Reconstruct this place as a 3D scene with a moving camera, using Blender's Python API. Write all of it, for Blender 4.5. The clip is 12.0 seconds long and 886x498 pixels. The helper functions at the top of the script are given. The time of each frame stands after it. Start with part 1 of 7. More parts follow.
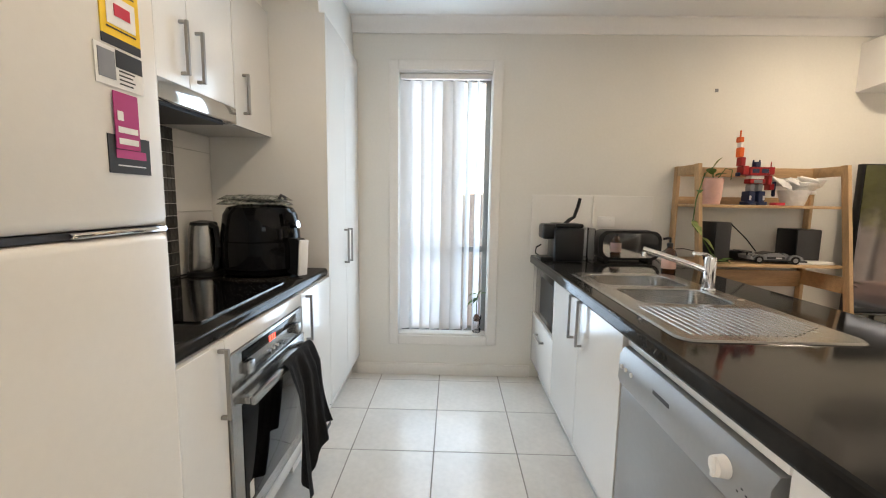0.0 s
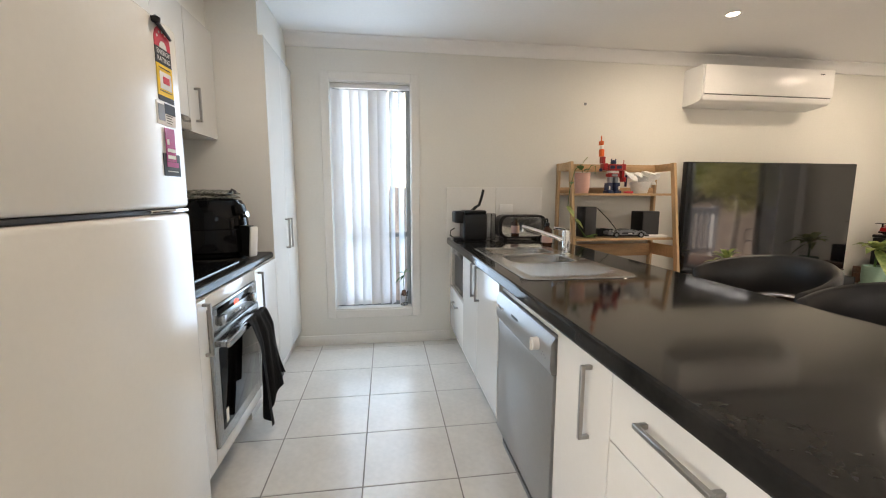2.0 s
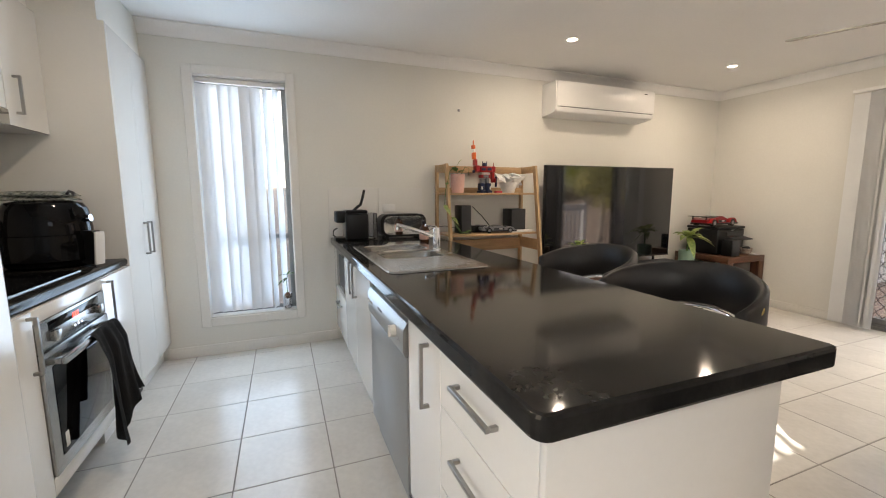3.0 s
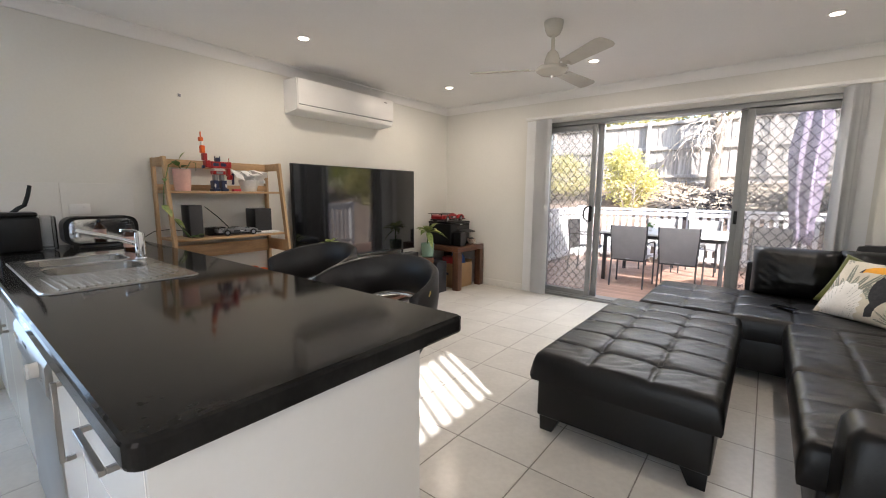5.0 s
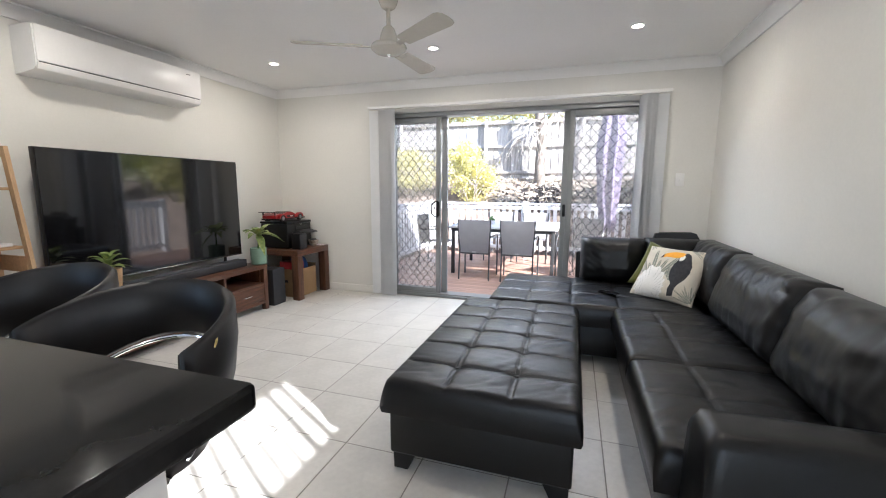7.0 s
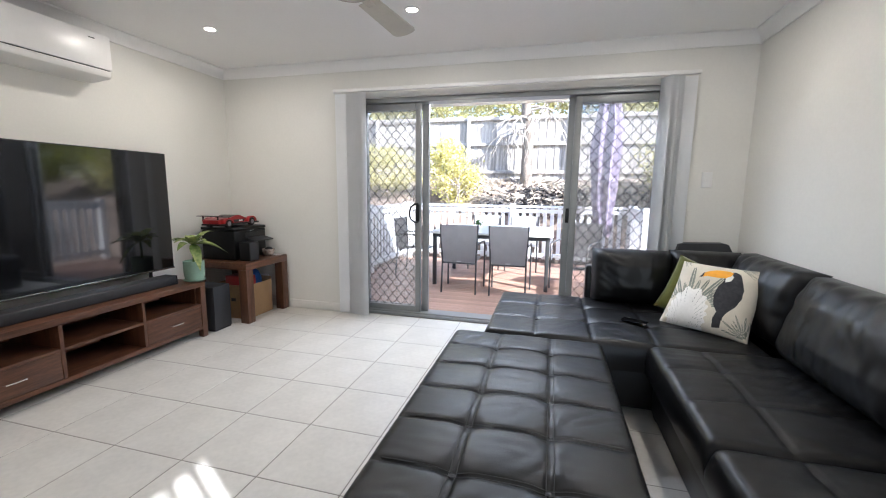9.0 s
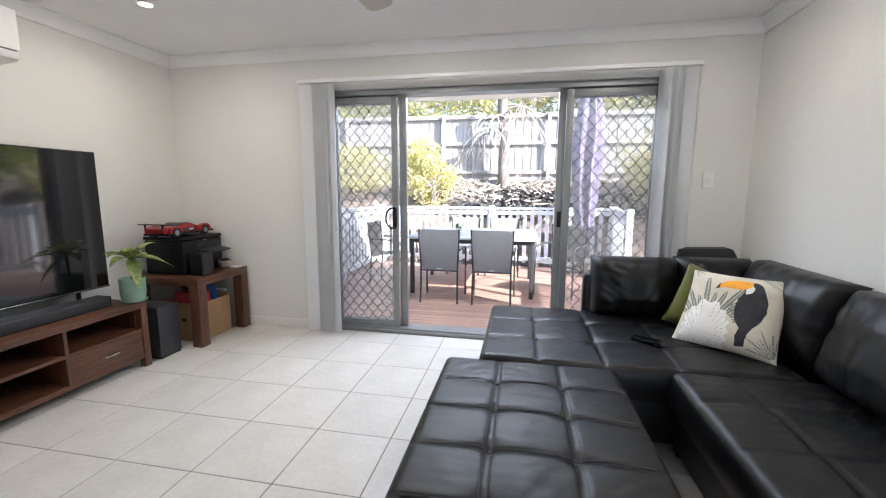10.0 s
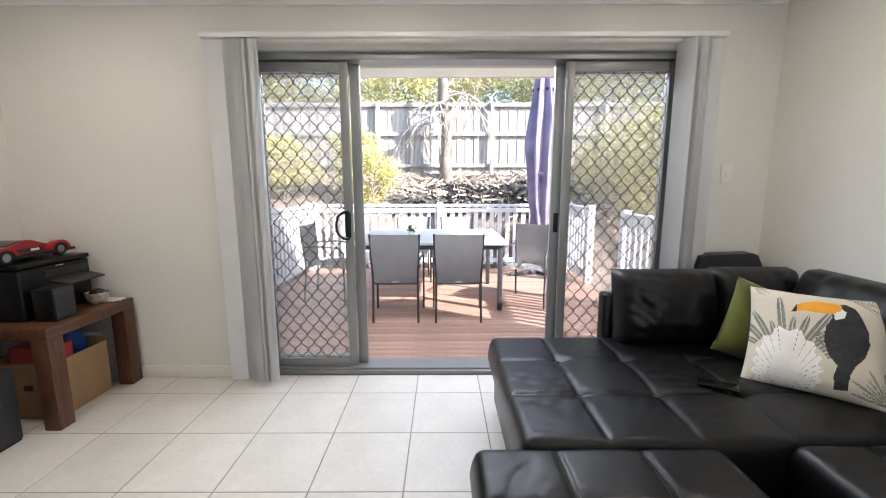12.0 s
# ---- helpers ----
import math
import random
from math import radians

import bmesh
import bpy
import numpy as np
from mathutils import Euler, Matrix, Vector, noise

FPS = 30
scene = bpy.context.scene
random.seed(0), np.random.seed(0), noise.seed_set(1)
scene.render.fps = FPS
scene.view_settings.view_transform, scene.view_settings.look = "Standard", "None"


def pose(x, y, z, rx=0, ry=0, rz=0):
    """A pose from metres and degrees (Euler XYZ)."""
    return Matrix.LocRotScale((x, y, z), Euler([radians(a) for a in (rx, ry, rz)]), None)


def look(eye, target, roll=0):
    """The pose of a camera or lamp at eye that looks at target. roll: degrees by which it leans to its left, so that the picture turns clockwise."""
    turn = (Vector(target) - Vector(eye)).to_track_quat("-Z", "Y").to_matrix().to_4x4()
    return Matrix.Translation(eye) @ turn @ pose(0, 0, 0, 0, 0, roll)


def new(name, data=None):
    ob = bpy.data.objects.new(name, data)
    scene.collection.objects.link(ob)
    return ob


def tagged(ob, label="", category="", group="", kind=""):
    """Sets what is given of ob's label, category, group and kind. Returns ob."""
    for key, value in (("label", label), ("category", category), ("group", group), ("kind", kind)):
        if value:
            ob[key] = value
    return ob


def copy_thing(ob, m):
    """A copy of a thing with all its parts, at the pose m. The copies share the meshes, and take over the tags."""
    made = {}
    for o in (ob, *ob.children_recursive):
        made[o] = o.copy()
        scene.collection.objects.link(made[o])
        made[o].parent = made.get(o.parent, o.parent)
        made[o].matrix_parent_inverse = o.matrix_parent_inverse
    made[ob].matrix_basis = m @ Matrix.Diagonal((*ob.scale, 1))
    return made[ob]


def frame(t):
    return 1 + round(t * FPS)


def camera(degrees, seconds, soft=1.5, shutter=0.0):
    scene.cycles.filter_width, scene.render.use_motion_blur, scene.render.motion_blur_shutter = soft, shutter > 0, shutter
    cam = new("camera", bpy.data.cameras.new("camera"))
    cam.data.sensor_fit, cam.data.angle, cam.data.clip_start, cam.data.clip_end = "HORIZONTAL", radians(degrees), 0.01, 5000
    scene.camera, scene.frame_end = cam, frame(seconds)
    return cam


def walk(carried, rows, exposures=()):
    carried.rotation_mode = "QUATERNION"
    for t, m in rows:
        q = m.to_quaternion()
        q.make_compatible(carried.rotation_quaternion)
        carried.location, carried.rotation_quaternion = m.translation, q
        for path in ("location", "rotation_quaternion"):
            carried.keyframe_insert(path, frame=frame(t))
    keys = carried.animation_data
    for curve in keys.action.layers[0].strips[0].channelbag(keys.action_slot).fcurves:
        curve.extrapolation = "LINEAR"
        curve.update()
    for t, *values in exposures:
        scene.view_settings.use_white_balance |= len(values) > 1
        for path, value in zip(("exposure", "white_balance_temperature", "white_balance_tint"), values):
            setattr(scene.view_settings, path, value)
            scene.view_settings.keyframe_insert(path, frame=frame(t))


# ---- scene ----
cam = camera(95.0, 12.0, soft=1.1)
PATH = [
    (0, (0.258, -0.114, 1.271), (0.215, 1.871, 1.035), 0.9),
    (0.5, (0.3, -0.273, 1.268), (0.274, 1.712, 1.023), 0.9),
    (1, (0.31, -0.425, 1.267), (0.323, 1.559, 1.013), 0.6),
    (1.5, (0.3, -0.547, 1.268), (0.408, 1.433, 1.009), 0.5),
    (2, (0.303, -0.649, 1.257), (0.58, 1.314, 0.994), 0.1),
    (2.5, (0.361, -0.745, 1.259), (0.85, 1.176, 0.991), -0.1),
    (3, (0.446, -0.815, 1.261), (1.172, 1.03, 0.995), -0.2),
    (3.5, (0.508, -0.883, 1.266), (1.486, 0.841, 1.003), -0.1),
    (5.5, (0.746, -1.011, 1.281), (2.43, 0.03, 1.001), 0.4),
    (6, (0.832, -0.96, 1.291), (2.619, -0.108, 1.004), 0.2),
    (6.5, (0.934, -0.903, 1.289), (2.788, -0.21, 1.002), 0.2),
    (7, (1.065, -0.872, 1.278), (2.949, -0.269, 0.985), 0.3),
    (9, (1.771, -0.627, 1.271), (3.685, -0.123, 0.983), 0.7),
    (9.5, (1.959, -0.542, 1.286), (3.886, -0.088, 1.007), 0.5),
    (10, (2.113, -0.462, 1.285), (4.058, -0.09, 1.001), 0.3),
    (10.5, (2.279, -0.31, 1.306), (4.24, -0.035, 1.022), 0.2),
    (11, (2.446, -0.194, 1.299), (4.415, -0.007, 1.003), 0.0),
    (11.5, (2.654, -0.088, 1.318), (4.63, -0.005, 1.018), -0.1),
    (12, (2.845, -0.003, 1.312), (4.82, -0.004, 0.999), -0.1),
]
EXPOSURES = [(0, 2.24, 7350, 14), (1.5, 2.16, 7150, 14), (2.5, 2.1, 7050, 14), (3.5, 2.02, 6850, 14), (5.5, 1.95, 6100, 13), (7, 2.14, 5720, 11), (9, 2.09, 5640, 11), (11, 1.98, 5800, 12), (12, 1.92, 5980, 12)]
walk(cam, [(t, look(eye, target, roll)) for t, eye, target, roll in PATH], EXPOSURES)

# ---- light ----
SUN_DIR = Vector((-0.5, -0.866, 0.62)).normalized()   # towards the sun
world = bpy.data.worlds.new("sky")
scene.world = world
world.use_nodes = True
wn = world.node_tree
sky = wn.nodes.new("ShaderNodeTexSky")
sky.sky_type, sky.sun_disc = "NISHITA", False
sky.sun_elevation = math.asin(SUN_DIR.z)
sky.sun_rotation = math.atan2(SUN_DIR.x, SUN_DIR.y)
wn.nodes["Background"].inputs["Strength"].default_value = 0.15
wn.links.new(sky.outputs[0], wn.nodes["Background"].inputs["Color"])
sun_data = bpy.data.lights.new("sun", "SUN")
sun_data.energy, sun_data.angle, sun_data.color = 5.0, radians(0.7), (1, 0.95, 0.87)
sun = new("sun", sun_data)
sun.matrix_world = look(SUN_DIR * 40, (0, 0, 0))


def area_lamp(name, m, w, h, watts, color):
    d = bpy.data.lights.new(name, "AREA")
    d.shape, d.size, d.size_y, d.energy, d.color = "RECTANGLE", w, h, watts, color
    ob = new(name, d)
    ob.matrix_world = m
    return ob


# added lamps in place of sky light; the door's one hangs under the soffit
area_lamp("daylight_door", look((5.98, -0.12, 2.27), (4.2, -0.12, 0.4)), 2.4, 0.3, 20, (0.95, 0.97, 1))
area_lamp("daylight_kitchen_window", look((0.2, 2.745, 1.22), (0.2, 0.0, 1.22)), 0.6, 1.75, 3.4, (0.52, 0.74, 1))
area_lamp("daylight_kitchen_pane", look((0.2, 2.862, 1.22), (0.2, 0.0, 1.22)), 0.56, 1.7, 2.2, (0.45, 0.70, 1))
# fill lamp at an added, unseen opening, to brighten sofa wall and bench end
area_lamp("daylight_west_window", look((-1.16, -1.2, 1.25), (1.0, -1.2, 1.15)), 1.4, 1.6, 3.6, (1.0, 0.97, 0.93))


# ---- materials ----
def mat(name, col, rough=0.5, metal=0.0, var=0.08, scale=6.0, fine=60.0, fvar=0.04, bump=0.0, bscale=120.0, stretch=(1, 1, 1),
        coat=0.0, rvar=0.1, transl=0.0, rand=0.0, col2=None, spec=0.5, sheen=0.0):
    """Base colour with broad and fine variation, varied gloss and fine relief, at real-world size."""
    m = bpy.data.materials.new(name)
    m.use_nodes = True
    nt = m.node_tree
    N, L = nt.nodes, nt.links
    b = N["Principled BSDF"]
    tc = N.new("ShaderNodeTexCoord")
    mp = N.new("ShaderNodeMapping")
    mp.inputs["Scale"].default_value = stretch
    L.new(tc.outputs["Object"], mp.inputs[0])
    n1 = N.new("ShaderNodeTexNoise")
    n1.inputs["Scale"].default_value, n1.inputs["Detail"].default_value = scale, 4
    n2 = N.new("ShaderNodeTexNoise")
    n2.inputs["Scale"].default_value, n2.inputs["Detail"].default_value = fine, 3
    L.new(mp.outputs[0], n1.inputs[0])
    L.new(mp.outputs[0], n2.inputs[0])
    mix = N.new("ShaderNodeMix")
    mix.data_type = "RGBA"
    lo = tuple(c * (1 - var) for c in col)
    hi = col2 or tuple(min(1, c * (1 + var)) for c in col)
    mix.inputs[6].default_value, mix.inputs[7].default_value = (*lo, 1), (*hi, 1)
    rmp = N.new("ShaderNodeMapRange")
    rmp.inputs[1].default_value, rmp.inputs[2].default_value = 0.3, 0.7
    L.new(n1.outputs[0], rmp.inputs[0])
    L.new(rmp.outputs[0], mix.inputs[0])
    hs = N.new("ShaderNodeHueSaturation")
    mr = N.new("ShaderNodeMapRange")
    mr.inputs[3].default_value, mr.inputs[4].default_value = 1 - fvar, 1 + fvar
    mr.inputs[1].default_value, mr.inputs[2].default_value = 0.3, 0.7
    L.new(n2.outputs[0], mr.inputs[0])
    val = mr.outputs[0]
    if rand:
        oi = N.new("ShaderNodeObjectInfo")
        m2 = N.new("ShaderNodeMapRange")
        m2.inputs[3].default_value, m2.inputs[4].default_value = 1 - rand, 1 + rand
        L.new(oi.outputs["Random"], m2.inputs[0])
        mu = N.new("ShaderNodeMath")
        mu.operation = "MULTIPLY"
        L.new(val, mu.inputs[0])
        L.new(m2.outputs[0], mu.inputs[1])
        val = mu.outputs[0]
    L.new(val, hs.inputs["Value"])
    L.new(mix.outputs[2], hs.inputs["Color"])
    L.new(hs.outputs[0], b.inputs["Base Color"])
    rr = N.new("ShaderNodeMapRange")
    rr.inputs[3].default_value, rr.inputs[4].default_value = max(0.02, rough * (1 - rvar)), min(1, rough * (1 + rvar))
    L.new(n1.outputs[0], rr.inputs[0])
    L.new(rr.outputs[0], b.inputs["Roughness"])
    b.inputs["Metallic"].default_value = metal
    b.inputs["Specular IOR Level"].default_value = spec
    b.inputs["Coat Weight"].default_value = coat
    b.inputs["Coat Roughness"].default_value = 0.08
    b.inputs["Sheen Weight"].default_value = sheen
    if bump:
        n3 = N.new("ShaderNodeTexNoise")
        n3.inputs["Scale"].default_value, n3.inputs["Detail"].default_value = bscale, 4
        L.new(mp.outputs[0], n3.inputs[0])
        bp = N.new("ShaderNodeBump")
        bp.inputs["Strength"].default_value, bp.inputs["Distance"].default_value = bump, 0.01
        L.new(n3.outputs[0], bp.inputs["Height"])
        L.new(bp.outputs[0], b.inputs["Normal"])
    if transl:
        t = N.new("ShaderNodeBsdfTranslucent")
        L.new(hs.outputs[0], t.inputs[0])
        ms = N.new("ShaderNodeMixShader")
        ms.inputs[0].default_value = transl
        L.new(b.outputs[0], ms.inputs[1])
        L.new(t.outputs[0], ms.inputs[2])
        L.new(ms.outputs[0], N["Material Output"].inputs[0])
    return m


def clear(name, tint=(1, 1, 1), rough=0.0, gloss=0.08):
    """A thin pane: clear, with a faint mirror that grows at grazing angles."""
    m = bpy.data.materials.new(name)
    m.use_nodes = True
    N, L = m.node_tree.nodes, m.node_tree.links
    tr, gl, ms, fr = (N.new("ShaderNode" + k) for k in ("BsdfTransparent", "BsdfGlossy", "MixShader", "Fresnel"))
    tr.inputs[0].default_value = (*tint, 1)
    gl.inputs["Roughness"].default_value = rough
    fr.inputs[0].default_value = 1.0 + gloss * 5
    L.new(fr.outputs[0], ms.inputs[0])
    L.new(tr.outputs[0], ms.inputs[1])
    L.new(gl.outputs[0], ms.inputs[2])
    L.new(ms.outputs[0], N["Material Output"].inputs[0])
    return m


def glow(name, col, strength):
    m = bpy.data.materials.new(name)
    m.use_nodes = True
    b = m.node_tree.nodes["Principled BSDF"]
    b.inputs["Base Color"].default_value = (*col, 1)
    b.inputs["Emission Color"].default_value = (*col, 1)
    b.inputs["Emission Strength"].default_value = strength
    return m


def open_weave(name, col, cover):
    """A mesh too fine to see: part open, part thread."""
    m = bpy.data.materials.new(name)
    m.use_nodes = True
    N, L = m.node_tree.nodes, m.node_tree.links
    tr, df, ms = (N.new("ShaderNode" + k) for k in ("BsdfTransparent", "BsdfDiffuse", "MixShader"))
    df.inputs[0].default_value = (*col, 1)
    ms.inputs[0].default_value = cover
    L.new(tr.outputs[0], ms.inputs[1])
    L.new(df.outputs[0], ms.inputs[2])
    L.new(ms.outputs[0], N["Material Output"].inputs[0])
    return m


# insect mesh, its pale colour and cover raised to put bright haze over the screens
M_MESH = open_weave("insect_mesh", (0.72, 0.72, 0.72), 0.24)
M_WALL = mat("wall_paint", (0.73, 0.715, 0.667), 0.6, var=0.025, scale=1.6, fvar=0.015, bump=0.05, bscale=220)
M_CEIL = mat("ceiling_paint", (0.86, 0.85, 0.83), 0.75, var=0.02, scale=1.2, fvar=0.012, bump=0.04, bscale=200)
M_TRIM = mat("trim_gloss_paint", (0.76, 0.74, 0.70), 0.35, var=0.03, scale=5, fvar=0.02)
M_TILE = mat("floor_tile", (0.66, 0.635, 0.59), 0.24, var=0.05, scale=3.5, fine=35, fvar=0.04, bump=0.03, bscale=30, rand=0.03)
M_GROUT = mat("grout", (0.25, 0.232, 0.208), 0.9, var=0.2, scale=9, fvar=0.1, bump=0.2)
M_CAB = mat("white_laminate", (0.77, 0.755, 0.72), 0.16, var=0.015, scale=3, fvar=0.008, coat=0.25)
M_CABIN = mat("carcass", (0.62, 0.60, 0.57), 0.4, var=0.03)
M_KICK = mat("kickboard", (0.68, 0.66, 0.62), 0.35, var=0.05)
M_BENCH = mat("dark_benchtop", (0.014, 0.0135, 0.013), 0.075, var=0.25, scale=6, fine=60, fvar=0.10, rvar=0.1, col2=(0.026, 0.0245, 0.023), spec=0.12)
M_STEEL = mat("brushed_steel", (0.42, 0.415, 0.405), 0.26, 1.0, var=0.03, scale=6, fine=220, fvar=0.03, stretch=(1, 1, 6), rvar=0.05)
M_SINK = mat("sink_steel", (0.44, 0.425, 0.40), 0.24, 1.0, var=0.06, scale=6, fine=150, fvar=0.05, rvar=0.35)
M_POLISH = mat("polished_steel", (0.62, 0.61, 0.59), 0.10, 1.0, var=0.03, scale=6, fine=220, fvar=0.02, stretch=(1, 1, 6), rvar=0.05)
M_CHROME = mat("chrome", (0.85, 0.85, 0.85), 0.06, 1.0, var=0.02, fvar=0.01)
M_HANDLE = mat("satin_nickel", (0.34, 0.33, 0.315), 0.32, 1.0, var=0.04, fvar=0.03)
M_BLACKPL = mat("black_plastic", (0.007, 0.007, 0.0075), 0.34, var=0.2, fvar=0.1, bump=0.03, bscale=500, spec=0.3)
M_BLACKGL = mat("black_gloss", (0.004, 0.004, 0.0045), 0.06, var=0.1, fvar=0.05, spec=0.17)
M_DGREY = mat("dark_grey_plastic", (0.026, 0.026, 0.029), 0.5, var=0.12, fvar=0.08, bump=0.05, bscale=400)
M_FRIDGE = mat("fridge_enamel", (0.74, 0.715, 0.66), 0.24, var=0.02, scale=2, fvar=0.01, bump=0.02, bscale=180, coat=0.2)
M_ALU = mat("grey_aluminium", (0.25, 0.255, 0.255), 0.42, 0.35, var=0.05, scale=8, fvar=0.03)
M_GRILLE = mat("grille_wire", (0.035, 0.036, 0.038), 0.5, 0.2, var=0.1)
M_SCREEN = mat("screen_glass", (0.005, 0.005, 0.006), 0.05, var=0.05, fvar=0.02, spec=0.8, coat=0.4)
M_GLASS = clear("window_glass")
M_BLIND = mat("vertical_blind_fabric", (0.84, 0.845, 0.85), 0.8, var=0.03, scale=4, fine=300, fvar=0.04, bump=0.1, bscale=500, transl=0.36)
M_LEATHER = mat("black_leather", (0.0035, 0.0035, 0.004), 0.35, var=0.3, scale=7, fine=90, fvar=0.15, bump=0.10, bscale=300, rvar=0.2, spec=0.34)
M_STITCH = mat("leather_stitching", (0.05, 0.05, 0.052), 0.7, var=0.2)
M_WOOD = mat("stained_hardwood", (0.085, 0.034, 0.017), 0.38, var=0.3, scale=3, fine=26, fvar=0.25, stretch=(1.2, 14, 14), col2=(0.14, 0.058, 0.029), bump=0.08, bscale=30)
M_WOODV = mat("stained_hardwood_upright", (0.08, 0.032, 0.016), 0.38, var=0.3, scale=3, fine=26, fvar=0.25, stretch=(14, 14, 1.2), col2=(0.13, 0.054, 0.027), bump=0.08, bscale=30)
M_OAK = mat("pale_oak", (0.46, 0.30, 0.16), 0.5, var=0.14, scale=3, fine=28, fvar=0.14, stretch=(1.2, 14, 14), bump=0.06, bscale=30)
M_OAKV = mat("pale_oak_upright", (0.46, 0.30, 0.16), 0.5, var=0.14, scale=3, fine=28, fvar=0.14, stretch=(14, 14, 1.2), bump=0.06, bscale=30)
M_WHITEPL = mat("white_plastic", (0.80, 0.79, 0.77), 0.3, var=0.02, fvar=0.01)
M_CREAM = mat("fan_enamel", (0.60, 0.57, 0.49), 0.26, var=0.03, fvar=0.02)
M_SPLASH = mat("wall_tile", (0.78, 0.765, 0.73), 0.12, var=0.02, fvar=0.01, coat=0.3)
M_DECK = mat("deck_timber", (0.34, 0.205, 0.15), 0.55, var=0.22, scale=2.5, fine=24, fvar=0.2, stretch=(12, 1, 12), rand=0.18, bump=0.15, bscale=40)
M_PICKET = mat("white_painted_timber", (0.76, 0.77, 0.78), 0.5, var=0.04, fvar=0.03, bump=0.05)
M_FENCE = mat("weathered_paling", (0.38, 0.35, 0.325), 0.85, var=0.25, scale=2.5, fine=22, fvar=0.2, stretch=(10, 10, 0.9), rand=0.22, bump=0.3, bscale=30)
M_SOIL = mat("bark_mulch", (0.24, 0.185, 0.15), 0.95, var=0.4, scale=5, fine=35, fvar=0.35, bump=1.0, bscale=24)
M_LEAF = mat("leaf_green", (0.075, 0.16, 0.035), 0.45, var=0.3, scale=6, fvar=0.15, transl=0.25, rand=0.1)
M_LEAFY = mat("leaf_yellow_green", (0.62, 0.57, 0.24), 0.5, var=0.3, scale=3, fvar=0.2, transl=0.4)
M_LEAFD = mat("leaf_gum", (0.46, 0.43, 0.19), 0.5, var=0.35, scale=2, fvar=0.2, transl=0.4)
M_TRUNK = mat("brown_bark", (0.24, 0.20, 0.165), 0.9, var=0.35, scale=5, fine=40, fvar=0.25, bump=0.5, bscale=30)
M_BARK = mat("pale_bark", (0.42, 0.37, 0.32), 0.9, var=0.3, scale=5, fine=40, fvar=0.2, bump=0.4, bscale=30)


# ---- building helpers ----
def bm_box(bm, x0, y0, z0, x1, y1, z1, bev=0.0, seg=2):
    m = Matrix.Translation(((x0 + x1) / 2, (y0 + y1) / 2, (z0 + z1) / 2)) @ Matrix.Diagonal((x1 - x0, y1 - y0, z1 - z0, 1))
    vs = bmesh.ops.create_cube(bm, size=1, matrix=m)["verts"]
    if bev:
        es = list({e for v in vs for e in v.link_edges})
        bmesh.ops.bevel(bm, geom=es, offset=bev, segments=seg, affect="EDGES", profile=0.5)
    return bm


def box(x0, y0, z0, x1, y1, z1, bev=0.0, seg=2):
    return bm_box(bmesh.new(), x0, y0, z0, x1, y1, z1, bev, seg)


def boxes(rows, bev=0.0):
    bm = bmesh.new()
    for r in rows:
        bm_box(bm, *r, bev=bev)
    return bm


def bm_rod(bm, a, b, r0, r1=None, n=12):
    a, b = Vector(a), Vector(b)
    d = b - a
    m = Matrix.Translation((a + b) / 2) @ d.to_track_quat("Z", "Y").to_matrix().to_4x4()
    bmesh.ops.create_cone(bm, cap_ends=True, segments=n, radius1=r0, radius2=r0 if r1 is None else r1, depth=d.length, matrix=m)
    return bm


def rod(a, b, r0, r1=None, n=12):
    return bm_rod(bmesh.new(), a, b, r0, r1, n)


def bm_tube(bm, pts, r, n=8, taper=1.0, caps=True):
    """A tube of radius r through the points."""
    pts = [Vector(p) for p in pts]
    rings = []
    up = Vector((0.13, 0.27, 0.95))
    for i, p in enumerate(pts):
        d = (pts[min(i + 1, len(pts) - 1)] - pts[max(i - 1, 0)]).normalized()
        s = d.cross(up)
        if s.length < 0.05:
            s = d.cross(Vector((1, 0, 0)))
        s.normalize()
        u = s.cross(d)
        k = r * (1 + (taper - 1) * i / max(1, len(pts) - 1))
        rings.append([bm.verts.new(p + k * (math.cos(2 * math.pi * j / n) * s + math.sin(2 * math.pi * j / n) * u)) for j in range(n)])
    for a, b in zip(rings, rings[1:]):
        for j in range(n):
            bm.faces.new((a[j], a[(j + 1) % n], b[(j + 1) % n], b[j]))
    if caps:
        bm.faces.new(rings[0][::-1])
        bm.faces.new(rings[-1])
    return bm


def tube(pts, r, n=8, taper=1.0):
    return bm_tube(bmesh.new(), pts, r, n, taper)


def bm_lathe(bm, profile, cx=0, cy=0, n=24, sx=1.0, sy=1.0):
    """Turns (radius, z) pairs about the upright axis."""
    rings = []
    for r, z in profile:
        rings.append([bm.verts.new((cx + sx * r * math.cos(2 * math.pi * j / n), cy + sy * r * math.sin(2 * math.pi * j / n), z)) for j in range(n)])
    for a, b in zip(rings, rings[1:]):
        for j in range(n):
            bm.faces.new((a[j], a[(j + 1) % n], b[(j + 1) % n], b[j]))
    bm.faces.new(rings[0][::-1])
    bm.faces.new(rings[-1])
    return bm


def lathe(profile, cx=0, cy=0, n=24, sx=1.0, sy=1.0):
    return bm_lathe(bmesh.new(), profile, cx, cy, n, sx, sy)


def bm_prism(bm, outline, m, depth):
    """A flat outline (u, v) pushed along the third axis of m by depth."""
    lo = [bm.verts.new(m @ Vector((u, v, 0))) for u, v in outline]
    hi = [bm.verts.new(m @ Vector((u, v, depth))) for u, v in outline]
    n = len(outline)
    bm.faces.new(lo[::-1])
    bm.faces.new(hi)
    for i in range(n):
        bm.faces.new((lo[i], lo[(i + 1) % n], hi[(i + 1) % n], hi[i]))
    return bm


def prism(outline, m, depth):
    return bm_prism(bmesh.new(), outline, m, depth)


